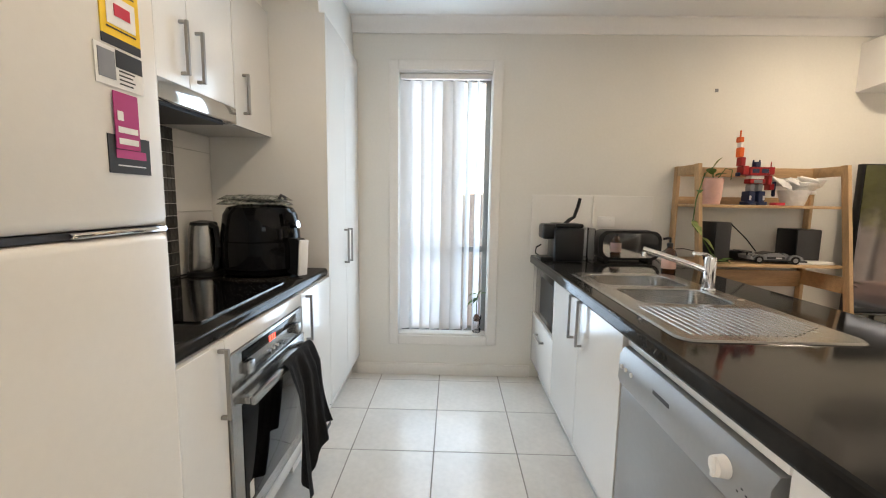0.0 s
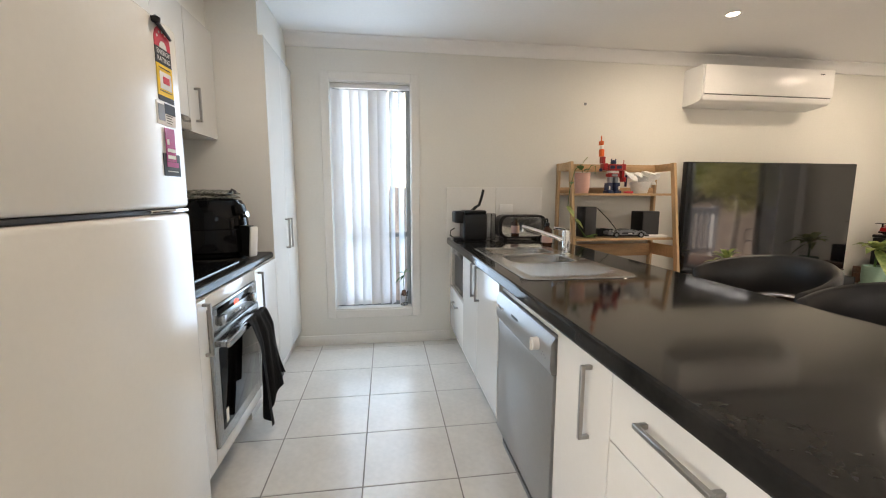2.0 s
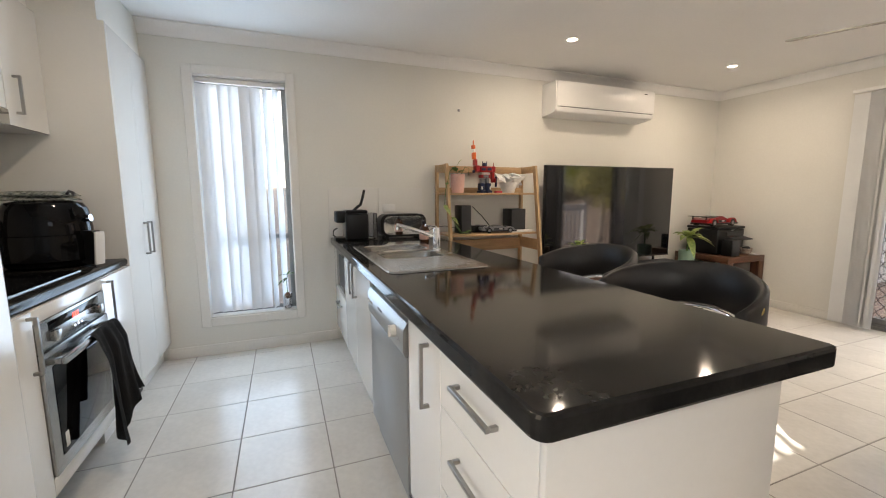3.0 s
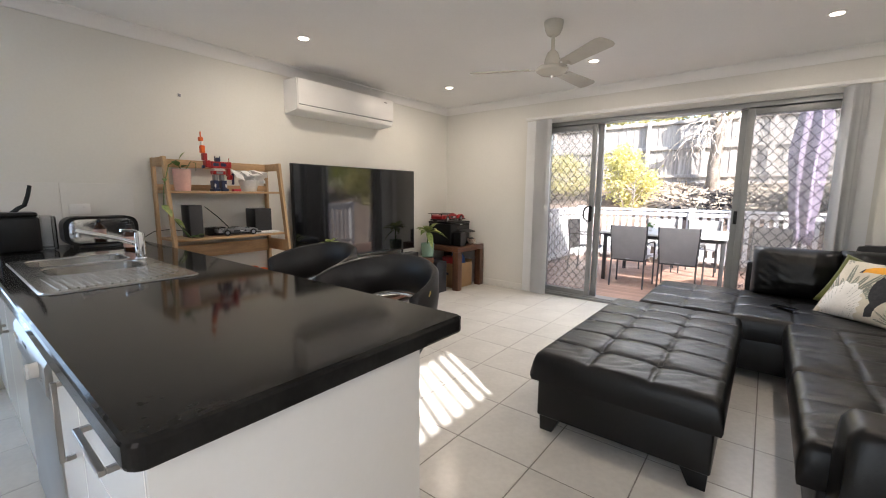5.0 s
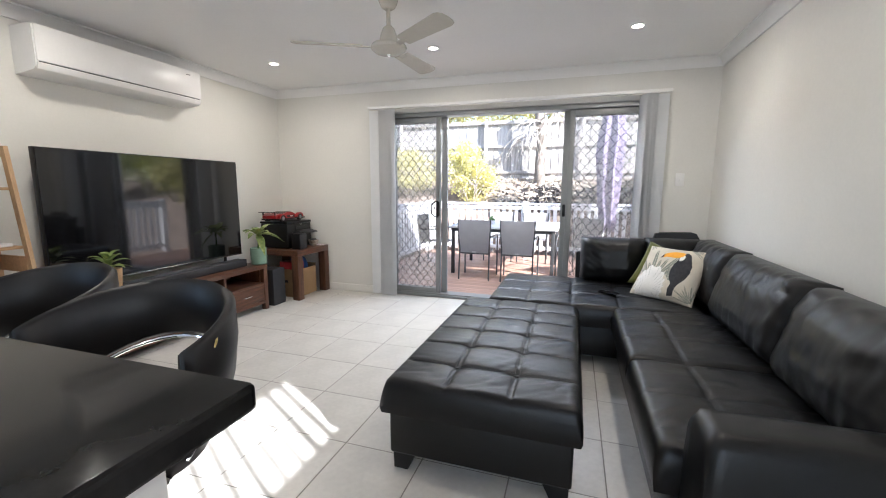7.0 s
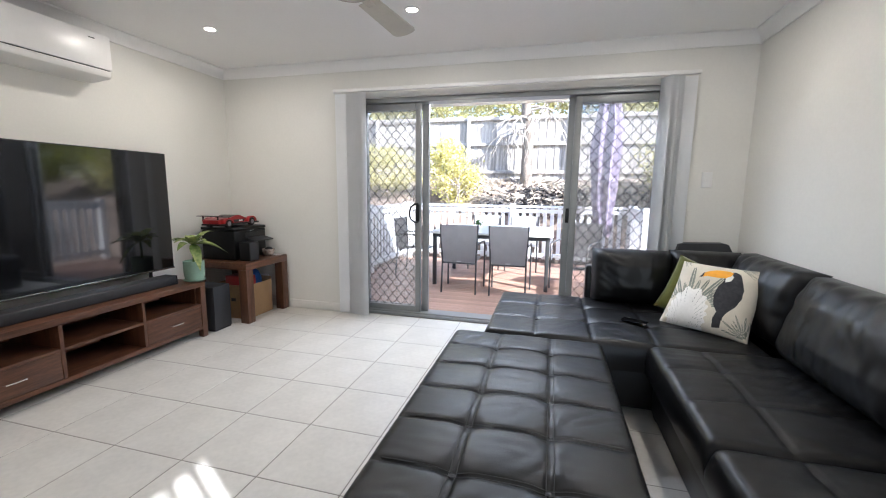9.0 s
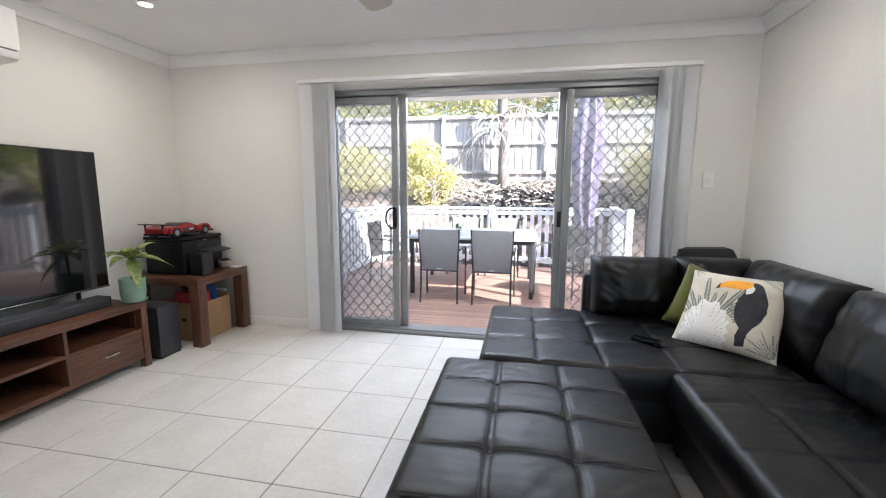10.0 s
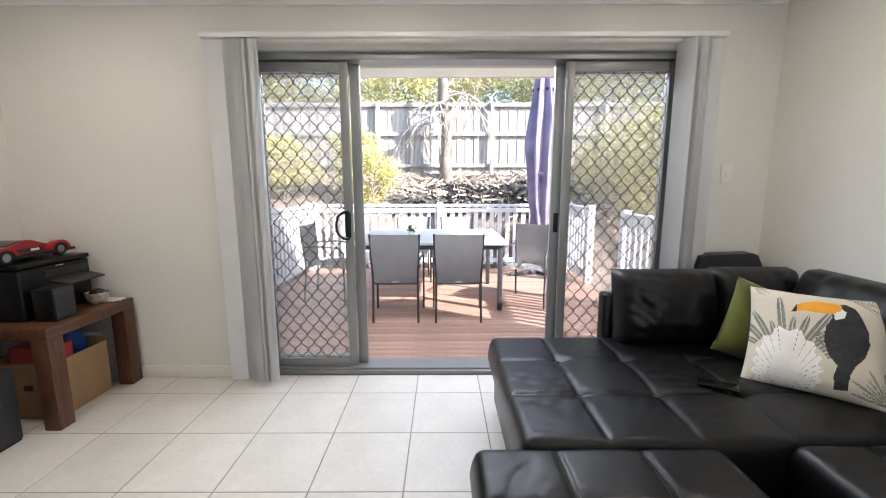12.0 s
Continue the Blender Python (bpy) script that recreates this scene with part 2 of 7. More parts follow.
XZ = Matrix(((1, 0, 0, 0), (0, 0, 1, 0), (0, 1, 0, 0), (0, 0, 0, 1)))     # u -> x, v -> z, depth -> y
YZ = Matrix(((0, 0, 1, 0), (1, 0, 0, 0), (0, 1, 0, 0), (0, 0, 0, 1)))     # u -> y, v -> z, depth -> x
XY = Matrix.Identity(4)


def at(m, x, y, z):
    return Matrix.Translation((x, y, z)) @ m


def rounded(u0, v0, u1, v1, r, n=5):
    out = []
    for cu, cv, a in ((u1 - r, v1 - r, 0), (u0 + r, v1 - r, 90), (u0 + r, v0 + r, 180), (u1 - r, v0 + r, 270)):
        for i in range(n + 1):
            t = radians(a + 90 * i / n)
            out.append((cu + r * math.cos(t), cv + r * math.sin(t)))
    return out


BASE = {}


def mesh_of(name, bm, material, base=Vector((0, 0, 0)), smooth=None):
    bmesh.ops.recalc_face_normals(bm, faces=bm.faces)
    if base.length:
        bmesh.ops.translate(bm, vec=-base, verts=bm.verts)
    me = bpy.data.meshes.new(name)
    bm.to_mesh(me)
    bm.free()
    if material:
        me.materials.append(material)
    if smooth != False:
        me.shade_smooth()
        me.set_sharp_from_angle(angle=radians(38 if smooth is None else smooth))
    return me


def thing(name, base, label, category, group="", kind=""):
    """An empty at the thing's base; its parts are given in world places."""
    ob = new(name)
    ob.location = base
    ob.empty_display_size = 0.05
    BASE[ob.name] = Vector(base)
    return tagged(ob, label, category, group, kind)


def part(name, bm, material, parent, label="", smooth=None):
    base = BASE[parent.name]
    ob = new(name, mesh_of(name, bm, material, base, smooth))
    ob.parent = parent
    BASE[ob.name] = base
    if label:
        tagged(ob, label)
    return ob


def solid(name, bm, material, label, category, group="", kind="", base=None, smooth=None):
    """A thing or piece of the setting that is one mesh."""
    base = Vector(base) if base else Vector((0, 0, 0))
    ob = new(name, mesh_of(name, bm, material, base, smooth))
    ob.location = base
    BASE[ob.name] = base
    return tagged(ob, label, category, group, kind)


def structure(name, bm, material, label, category):
    return solid(name, bm, material, label, category, kind="structure")


def pieces(name, rows, material, parent):
    """Many alike boxes (centre, size) as parts that share meshes by size."""
    base = BASE[parent.name]
    shared = {}
    for (cx, cy, cz), size in rows:
        key = tuple(round(s, 3) for s in size)
        if key not in shared:
            a, b, c = (s / 2 for s in key)
            shared[key] = mesh_of(name, box(-a, -b, -c, a, b, c, bev=min(0.0025, min(key) / 4), seg=1), material, smooth=False)
        ob = new(name, shared[key])
        ob.parent = parent
        ob.location = Vector((cx, cy, cz)) - base

# ---- the rooms ----
XW, XE, YS, YN, ZC = -1.03, 5.49, -2.09, 2.75, 2.47
floor = structure("floor", box(XW - 0.1, YS - 0.2, -0.12, XE + 0.14, YN + 0.2, -0.0014), M_GROUT, "pale glazed floor tiles in dark grout", "floor")
structure("ceiling", box(XW - 0.1, YS - 0.2, ZC, XE + 0.24, YN + 0.2, ZC + 0.1), M_CEIL, "smooth white painted plaster ceiling", "ceiling")
# window wall, with the tall kitchen window
WX0, WX1, WZ0, WZ1 = -0.12, 0.515, 0.295, 2.135
structure("wall_north", boxes([(XW, YN, 0, WX0, YN + 0.2, ZC), (WX1, YN, 0, XE, YN + 0.2, ZC), (WX0, YN, 0, WX1, YN + 0.2, WZ0), (WX0, YN, WZ1, WX1, YN + 0.2, ZC)]),
          M_WALL, "off-white painted plaster wall behind the kitchen and television", "wall")
VY0, VY1, VZ0, VZ1 = -1.95, -0.45, 0.4, 2.1
structure("wall_west", boxes([(XW - 0.1, YS - 0.2, 0, XW, VY0, ZC), (XW - 0.1, VY1, 0, XW, YN + 0.2, ZC), (XW - 0.1, VY0, 0, XW, VY1, VZ0), (XW - 0.1, VY0, VZ1, XW, VY1, ZC)]), M_WALL, "off-white painted plaster wall behind the cooktop", "wall")
DY0, DY1, DZ = -1.52, 1.235, 2.13
structure("wall_east", boxes([(XE, YS - 0.2, 0, XE + 0.24, DY0, ZC), (XE, DY1, 0, XE + 0.24, YN + 0.2, ZC), (XE, DY0, DZ, XE + 0.24, DY1, ZC)]),
          M_WALL, "off-white painted plaster wall round the sliding door", "wall")
SX0, SX1, SZ0, SZ1 = 0.40, 1.45, 1.70, 2.27
structure("wall_south", boxes([(XW, YS - 0.2, 0, SX0, YS, ZC), (SX1, YS - 0.2, 0, XE, YS, ZC), (SX0, YS - 0.2, 0, SX1, YS, SZ0), (SX0, YS - 0.2, SZ1, SX1, YS, ZC)]),
          M_WALL, "off-white painted plaster wall behind the sofa", "wall")
# coved cornice
COVE = [(0, 0), (0.075, 0), (0.075, -0.012), (0.055, -0.02), (0.03, -0.042), (0.018, -0.07), (0.012, -0.09), (0, -0.09)]
bm = bmesh.new()
bm_prism(bm, [(-u, v) for u, v in COVE], at(YZ, XW, YN, ZC), XE - XW)
bm_prism(bm, COVE, at(YZ, XW, YS, ZC), XE - XW)
bm_prism(bm, [(-u, v) for u, v in COVE], at(XZ, XE, YS, ZC), YN - YS)
bm_prism(bm, COVE, at(XZ, XW, YS, ZC), YN - YS)
structure("cornice_trim", bm, M_CEIL, "white coved plaster cornice round the ceiling", "cornice")
# skirting
SK = 0.085
bm = boxes([(-0.42, YN - 0.014, 0, 0.84, YN, SK), (1.7, YN - 0.014, 0, XE - 0.014, YN, SK), (XE - 0.014, DY1 + 0.06, 0, XE, YN, SK), (XE - 0.014, YS, 0, XE, DY0 - 0.06, SK),
            (SX1, YS, 0, XE - 0.014, YS + 0.014, SK), (XW, YS, 0, SX1, YS + 0.014, SK)], bev=0.003)
structure("baseboard", bm, M_TRIM, "white painted timber skirting", "skirting")


def rect_frame(axis, c0, c1, u0, v0, u1, v1, w):
    """A frame of four bars of width w: axis is the wall's normal."""
    bm = bmesh.new()
    for a, b, c, d in ((u0, v0, u0 + w, v1), (u1 - w, v0, u1, v1), (u0 + w, v0, u1 - w, v0 + w), (u0 + w, v1 - w, u1 - w, v1)):
        if axis == "y":
            bm_box(bm, a, c0, b, c, c1, d, bev=0.003, seg=1)
        else:
            bm_box(bm, c0, a, b, c1, c, d, bev=0.003, seg=1)
    return bm


# tall kitchen window with vertical blinds
w1 = thing("window_1", (0.2, YN, WZ0), "tall narrow window with a white architrave beside the pantry", "window", kind="structure")
part("architrave", rect_frame("y", YN - 0.018, YN - 0.001, -0.187, 0.232, 0.585, 2.208, 0.066), M_TRIM, w1)
part("window_frame", rect_frame("y", YN + 0.10, YN + 0.15, WX0, WZ0, WX1, WZ1, 0.035), M_ALU, w1, "grey aluminium frame")
part("transom", box(WX0 + 0.035, YN + 0.10, 0.90, WX1 - 0.035, YN + 0.145, 0.94, bev=0.003), M_ALU, w1, "grey aluminium transom")
part("window_sill", box(WX0, YN + 0.002, WZ0, WX1, YN + 0.1, WZ0 + 0.012, bev=0.003), M_TRIM, w1)
pane = part("pane", box(WX0 + 0.035, YN + 0.12, WZ0 + 0.035, WX1 - 0.035, YN + 0.126, WZ1 - 0.035), M_GLASS, w1, "clear glass")
pane.visible_shadow = False

vb = thing("vertical_blind", (0.2, YN + 0.05, WZ0 + 0.02), "white vertical blind half turned in the kitchen window", "blind")
part("head_rail", box(WX0 + 0.005, YN + 0.03, WZ1 - 0.035, WX1 - 0.005, YN + 0.07, WZ1 - 0.002, bev=0.004), M_WHITEPL, vb, "white aluminium head rail")


def slat_mesh(w, h, curve=0.006):
    bm = bmesh.new()
    cols = []
    for i in range(7):
        u = -w / 2 + w * i / 6
        d = curve * (1 - (2 * u / w) ** 2)
        cols.append((bm.verts.new((u, d, 0)), bm.verts.new((u, d, h))))
    for a, b in zip(cols, cols[1:]):
        bm.faces.new((a[0], b[0], b[1], a[1]))
    bmesh.ops.solidify(bm, geom=bm.faces[:], thickness=0.0012)
    return mesh_of("slat", bm, M_BLIND)


slat = slat_mesh(0.089, 1.765)
for i in range(8):
    ob = new("slat", slat)
    ob.parent = vb
    ob.matrix_basis = pose(-0.275 + 0.073 * i, random.uniform(-0.003, 0.003), 0.012, 0, 0, random.uniform(16, 30) + (38 if i > 5 else 0))

# sliding security door
door = thing("door_1", (5.6, -0.15, 0), "grey aluminium sliding glass door, its middle leaf pushed open, with diamond security grilles", "door", kind="structure")
part("door_frame", rect_frame("x", 5.53, 5.68, DY0, 0.0, DY1, DZ, 0.045), M_ALU, door)
part("track", box(5.51, DY0 + 0.045, 0.004, 5.70, DY1 - 0.045, 0.03, bev=0.004), M_ALU, door)


def grille(y0, z0, y1, z1, x):
    """Wavy wires that meet at every bend, in the manner of a diamond grille."""
    bm = bmesh.new()
    n = max(2, round((y1 - y0) / 0.046))
    px, pz = (y1 - y0) / n, (z1 - z0) / round((z1 - z0) / 0.11)
    rows = round((z1 - z0) / pz)
    for i in range(n + 1):
        s = 1 if i % 2 else -1
        pts = []
        for k in range(rows * 8 + 1):
            z = z0 + pz * k / 8
            y = y0 + px * i + s * px * 0.5 * math.cos(2 * math.pi * k / 8)
            pts.append((x + s * 0.0015, min(max(y, y0), y1), z))
        bm_tube(bm, pts, 0.0027, 4)
    for i in range(n):
        for k in range(rows * 2 + 1):
            if (i + k) % 2 == 1:
                y = y0 + px * (i + 0.5)
                z = min(max(z0 + pz * k / 2, z0), z1)
                bm_box(bm, x - 0.004, y - 0.004, z - 0.005, x + 0.004, y + 0.004, z + 0.005)
    return bm


def leaf(name, y0, y1, x, w0, w1, label):
    p = part(name, bmesh.new(), M_ALU, door, label)
    bm = boxes([(x - 0.018, y0, 0.035, x + 0.018, y0 + w0, DZ - 0.05), (x - 0.018, y1 - w1, 0.035, x + 0.018, y1, DZ - 0.05),
                (x - 0.018, y0 + w0, 0.035, x + 0.018, y1 - w1, 0.10), (x - 0.018, y0 + w0, DZ - 0.11, x + 0.018, y1 - w1, DZ - 0.05)], bev=0.004)
    part("leaf_frame", bm, M_ALU, p)
    part("insect_mesh", box(x + 0.012, y0 + w0, 0.10, x + 0.0135, y1 - w1, DZ - 0.11), M_MESH, p, "fine grey insect mesh")
    part("grille", grille(y0 + w0, 0.10, y1 - w1, DZ - 0.11, x + 0.006), M_GRILLE, p, "black diamond wire grille")
    return p


leaf("screen_leaf", 0.60, DY1 - 0.045, 5.575, 0.055, 0.03, "sliding security screen")
leaf("screen_leaf", DY0 + 0.045, -0.79, 5.575, 0.03, 0.055, "sliding security screen")
part("glass_leaf_frame", boxes([(5.61, 0.535, 0.035, 5.645, 0.60, DZ - 0.05), (5.61, 0.6, 0.035, 5.645, DY1 - 0.05, 0.10), (5.61, 0.6, DZ - 0.11, 5.645, DY1 - 0.05, DZ - 0.05)], bev=0.004), M_ALU, door)
part("glass_leaf_frame", boxes([(5.61, -0.80, 0.035, 5.645, -0.735, DZ - 0.05), (5.61, DY0 + 0.05, 0.035, 5.645, -0.8, 0.10), (5.61, DY0 + 0.05, DZ - 0.11, 5.645, -0.8, DZ - 0.05)], bev=0.004), M_ALU, door)
for y0, y1 in ((0.6, DY1 - 0.05), (DY0 + 0.05, -0.8)):
    pane = part("pane", box(5.625, y0, 0.10, 5.63, y1, DZ - 0.11), M_GLASS, door, "clear glass")
    pane.visible_shadow = False
part("door_handle", tube([(5.552, 0.625, 1.135), (5.530, 0.655, 1.132), (5.520, 0.688, 1.105), (5.518, 0.700, 1.06), (5.518, 0.700, 1.03), (5.520, 0.688, 0.985), (5.530, 0.655, 0.958), (5.552, 0.625, 0.955)], 0.009, 8), M_BLACKPL, door, "black curved pull handle")
part("lock_plate", box(5.549, 0.61, 0.96, 5.558, 0.648, 1.13, bev=0.003), M_BLACKPL, door)
part("lock_plate", box(5.602, -0.785, 0.99, 5.611, -0.755, 1.12, bev=0.003), M_BLACKPL, door)

# blind of the sliding door, drawn aside in two stacks
db = thing("vertical_blind", (5.42, -0.15, 0.02), "white vertical blind drawn aside in two stacks at the sliding door", "blind")
part("head_rail", box(5.375, -1.68, 2.165, 5.415, 1.42, 2.195, bev=0.004), M_WHITEPL, db, "white aluminium head rail")
for y in (1.2, 0.5, -0.15, -0.8, -1.5):
    part("bracket", box(5.395, y - 0.01, 2.193, XE, y + 0.01, 2.204, bev=0.002), M_WHITEPL, db)
slat2 = slat_mesh(0.125, 2.13)
for side, y0, n in ((1, 1.345, 15), (-1, -1.6, 14)):
    for i in range(n):
        ob = new("slat", slat2)
        ob.parent = db
        turn = (8 if i == 0 else -random.uniform(17, 23)) if side > 0 else (12 if i == 0 else random.uniform(62, 80))
        ob.matrix_basis = pose(-0.025 + random.uniform(-0.006, 0.006), y0 + 0.15 - side * (0.06 * (i > 0) + (0.0105 if side > 0 else 0.0075) * i), 0.005, 0, 0, 90 + side * turn)

# high south window behind the walker, with a part-open vertical blind
w2 = thing("window_2", (0.92, YS, SZ0), "high narrow window with a short vertical blind", "window", kind="structure")
part("window_frame", rect_frame("y", YS - 0.15, YS - 0.10, SX0, SZ0, SX1, SZ1, 0.02), M_ALU, w2)
pane = part("pane", box(SX0 + 0.02, YS - 0.13, SZ0 + 0.02, SX1 - 0.02, YS - 0.124, SZ1 - 0.02), M_GLASS, w2, "clear glass")
pane.visible_shadow = False
vb2 = thing("vertical_blind", (1.0, YS - 0.04, SZ0), "white vertical blind with its slats turned open", "blind")
part("head_rail", box(SX0 + 0.005, YS - 0.06, SZ1 - 0.02, SX1 - 0.005, YS - 0.02, SZ1 - 0.002, bev=0.004), M_WHITEPL, vb2)
slat3 = slat_mesh(0.089, 0.545)
for i in range(9):
    ob = new("slat", slat3)
    ob.parent = vb2
    ob.matrix_basis = pose(-0.555 + 0.114 * i + random.uniform(-0.006, 0.006), 0, 0.004, 0, 0, (79 if i < 7 else 90) + random.uniform(-4, 4))
# unseen west window, added as an opening for the fill lamp
w3 = thing("window_3", (XW, -1.3, 0.4), "unseen wide window with a grey aluminium frame, added as an opening for fill light", "window", kind="structure")
part("window_frame", rect_frame("x", XW - 0.09, XW - 0.04, VY0, VZ0, VY1, VZ1, 0.04), M_ALU, w3)
pane = part("pane", box(XW - 0.07, VY0 + 0.04, VZ0 + 0.04, XW - 0.065, VY1 - 0.04, VZ1 - 0.04), M_GLASS, w3, "clear glass")
pane.visible_shadow = False
# unseen slab, added to block the sun from the west window
structure("porch_roof", box(-3.3, -5.3, 2.46, XW - 0.1, 0.5, 2.56), M_CEIL, "unseen white roof slab, added to keep the sun out of the west window", "roof")

# ---- kitchen: cooking side ----


def bar_handle(name, parent, axis, x, y, z, length, out):
    """A square D handle: axis is its run, out is the way it stands off the door."""
    r, d = 0.006, 0.032
    o = Vector(out)
    a = {"x": Vector((1, 0, 0)), "y": Vector((0, 1, 0)), "z": Vector((0, 0, 1))}[axis]
    c = Vector((x, y, z))
    bm = bmesh.new()
    e0, e1 = c - a * length / 2, c + a * length / 2

    def bar(p, q):
        lo = Vector([min(i, j) - r for i, j in zip(p, q)])
        hi = Vector([max(i, j) + r for i, j in zip(p, q)])
        bm_box(bm, *lo, *hi, bev=0.0015, seg=1)
    bar(e0 + o * (d - r), e1 + o * (d - r))
    bar(e0 + o * r, e0 + o * (d - 3 * r))
    bar(e1 + o * r, e1 + o * (d - 3 * r))
    return part(name, bm, M_HANDLE, parent, "brushed nickel D handle")


EX = (1, 0, 0)
WXN = (-1, 0, 0)
CF = -0.402      # cabinet door faces on the cooking side
G = 0.0015


def door_panel(name, parent, x0, x1, y0, z0, y1, z1, mat_=None):
    return part(name, box(x0, y0 + G, z0 + G, x1, y1 - G, z1 - G, bev=0.0015, seg=1), mat_ or M_CAB, parent)


# pantry
pan = thing("pantry_cabinet", (-0.72, 2.4, 0), "tall white gloss laminate pantry with two doors beside the window", "cabinet")
part("body", boxes([(XW, 2.035, 0.118, CF, 2.053, 2.2), (XW, 2.053, 0.13, CF - 0.02, YN - 0.001, 2.2)]), M_CAB, pan)
part("kickboard", box(XW, 2.045, 0, CF - 0.06, YN - 0.001, 0.118), M_KICK, pan)
d1 = door_panel("door", pan, CF - 0.018, CF, 2.055, 0.135, 2.40, 2.198)
d2 = door_panel("door", pan, CF - 0.018, CF, 2.40, 0.135, YN - 0.004, 2.198)
bar_handle("handle", d1, "z", CF, 2.36, 0.985, 0.2, EX)
bar_handle("handle", d2, "z", CF, 2.445, 0.985, 0.2, EX)
structure("bulkhead_trim", boxes([(XW, 0.7, 2.2, -0.72, 2.035, ZC - 0.001), (XW, 2.035, 2.2, CF - 0.03, YN - 0.001, ZC - 0.001)]), M_WALL, "painted plaster bulkhead over the cabinets", "bulkhead")

# base units
BY0 = 0.72
oven_cab = thing("base_cabinet", (-0.72, 0.87, 0), "white laminate base cabinet beside the oven", "cabinet", "base cabinets by the cooktop")
part("body", box(XW, BY0, 0.13, CF - 0.02, 1.018, 0.858), M_CABIN, oven_cab)
part("kickboard", box(XW, BY0, 0, CF - 0.06, 1.018, 0.13), M_KICK, oven_cab)
d = door_panel("door", oven_cab, CF - 0.018, CF, BY0, 0.135, 1.018, 0.855)
bar_handle("handle", d, "z", CF, 0.985, 0.735, 0.2, EX)
cab2 = thing("base_cabinet", (-0.72, 1.8, 0), "white laminate base cabinet between oven and pantry", "cabinet", "base cabinets by the cooktop")
part("body", box(XW, 1.622, 0.13, CF - 0.02, 2.034, 0.858), M_CABIN, cab2)
part("kickboard", box(XW, 1.622, 0, CF - 0.06, 2.034, 0.13), M_KICK, cab2)
d = door_panel("door", cab2, CF - 0.018, CF, 1.622, 0.135, 2.034, 0.855)
bar_handle("handle", d, "z", CF, 1.68, 0.73, 0.2, EX)

# oven
ov = thing("oven", (-0.7, 1.32, 0.13), "stainless built-in oven with a black glass door under the cooktop", "oven")
part("body", box(XW, 1.02, 0.135, CF - 0.022, 1.62, 0.80), M_DGREY, ov)
part("infill", box(CF - 0.02, 1.02, 0.803, CF - 0.001, 1.62, 0.856, bev=0.001), M_CAB, ov, "white laminate infill")
part("infill", box(CF - 0.02, 1.02, 0.135, CF - 0.001, 1.62, 0.205, bev=0.001), M_CAB, ov, "white laminate infill")
cp = part("control_panel", box(CF - 0.02, 1.022, 0.69, CF + 0.006, 1.618, 0.80, bev=0.003), M_STEEL, ov, "brushed steel control panel")
part("display", box(CF + 0.005, 1.10, 0.755, CF + 0.0085, 1.54, 0.79, bev=0.001), M_BLACKGL, cp, "black glass display strip")
part("clock_digits", boxes([(CF + 0.008, 1.285 + 0.018 * i, 0.757, CF + 0.0095, 1.298 + 0.018 * i, 0.776) for i in range(3)]), glow("red_led", (1.0, 0.05, 0.03), 1.2), cp, "red lit digits")
for y in (1.12, 1.52):
    bm = box(CF + 0.006, y - 0.021, 0.713, CF + 0.03, y + 0.021, 0.755, bev=0.006)
    part("knob", bm, M_STEEL, cp, "square steel knob")
for i in range(3):
    part("button", rod((CF + 0.004, 1.29 + 0.03 * i, 0.722), (CF + 0.012, 1.29 + 0.03 * i, 0.722), 0.006), M_CHROME, cp)
od = part("door", box(CF - 0.02, 1.022, 0.21, CF + 0.012, 1.618, 0.686, bev=0.004), M_STEEL, ov, "steel-framed oven door")
part("window", box(CF + 0.01, 1.075, 0.265, CF + 0.0145, 1.565, 0.625, bev=0.002), M_BLACKGL, od, "black glass")
bm = box(CF + 0.045, 1.06, 0.632, CF + 0.063, 1.58, 0.66, bev=0.006)
for y in (1.075, 1.565):
    bm_box(bm, CF + 0.01, y - 0.012, 0.635, CF + 0.046, y + 0.012, 0.657, bev=0.003)
part("door_handle", bm, M_STEEL, od, "flat steel bar handle")
part("sticker", box(CF + 0.0145, 1.098, 0.285, CF + 0.0155, 1.125, 0.345), M_WHITEPL, od, "small white label")

# tea towel over the oven handle


def towel():
    bm = bmesh.new()
    ny, nz = 26, 30
    rows = []
    for k in range(nz + 1):
        s = k / nz
        row = []
        for i in range(ny + 1):
            v = i / ny
            fold = math.sin(v * 12 + 1.3 * s) * 0.012 * (0.3 + s) + 0.006 * math.sin(v * 27 + 4 * s)
            spread = 0.88 + 0.18 * s
            y = 1.42 + (v - 0.5) * 0.30 * spread + 0.015 * s
            if s < 0.12:
                a = s / 0.12 * math.pi
                x, z = CF + 0.054 - 0.018 * math.cos(a) , 0.655 + 0.016 * math.sin(a)
                x += fold * 0.2
            else:
                q = (s - 0.12) / 0.88
                x, z = CF + 0.073 + fold * (1 + 1.1 * q) + 0.022 * min(1, q * 5) + 0.03 * q, 0.655 - q * (0.37 + 0.14 / (1 + math.exp((v - 0.42) * 18)))
            row.append(bm.verts.new((x, y, z)))
        rows.append(row)
    for a, b in zip(rows, rows[1:]):
        for i in range(ny):
            bm.faces.new((a[i], a[i + 1], b[i + 1], b[i]))
    bmesh.ops.solidify(bm, geom=bm.faces[:], thickness=0.004)
    return bm


M_TOWEL = mat("black_towel", (0.014, 0.014, 0.015), 0.95, var=0.2, fvar=0.3, fine=200, bump=0.5, bscale=300, sheen=0.05)
tw = thing("tea_towel", (CF + 0.06, 1.47, 0.66), "black tea towel hung over the oven handle", "towel")
part("cloth", towel(), M_TOWEL, tw, smooth=80)
part("woven_label", box(CF + 0.140, 1.50, 0.285, CF + 0.142, 1.56, 0.305), M_BLACKPL, tw, "small black label")

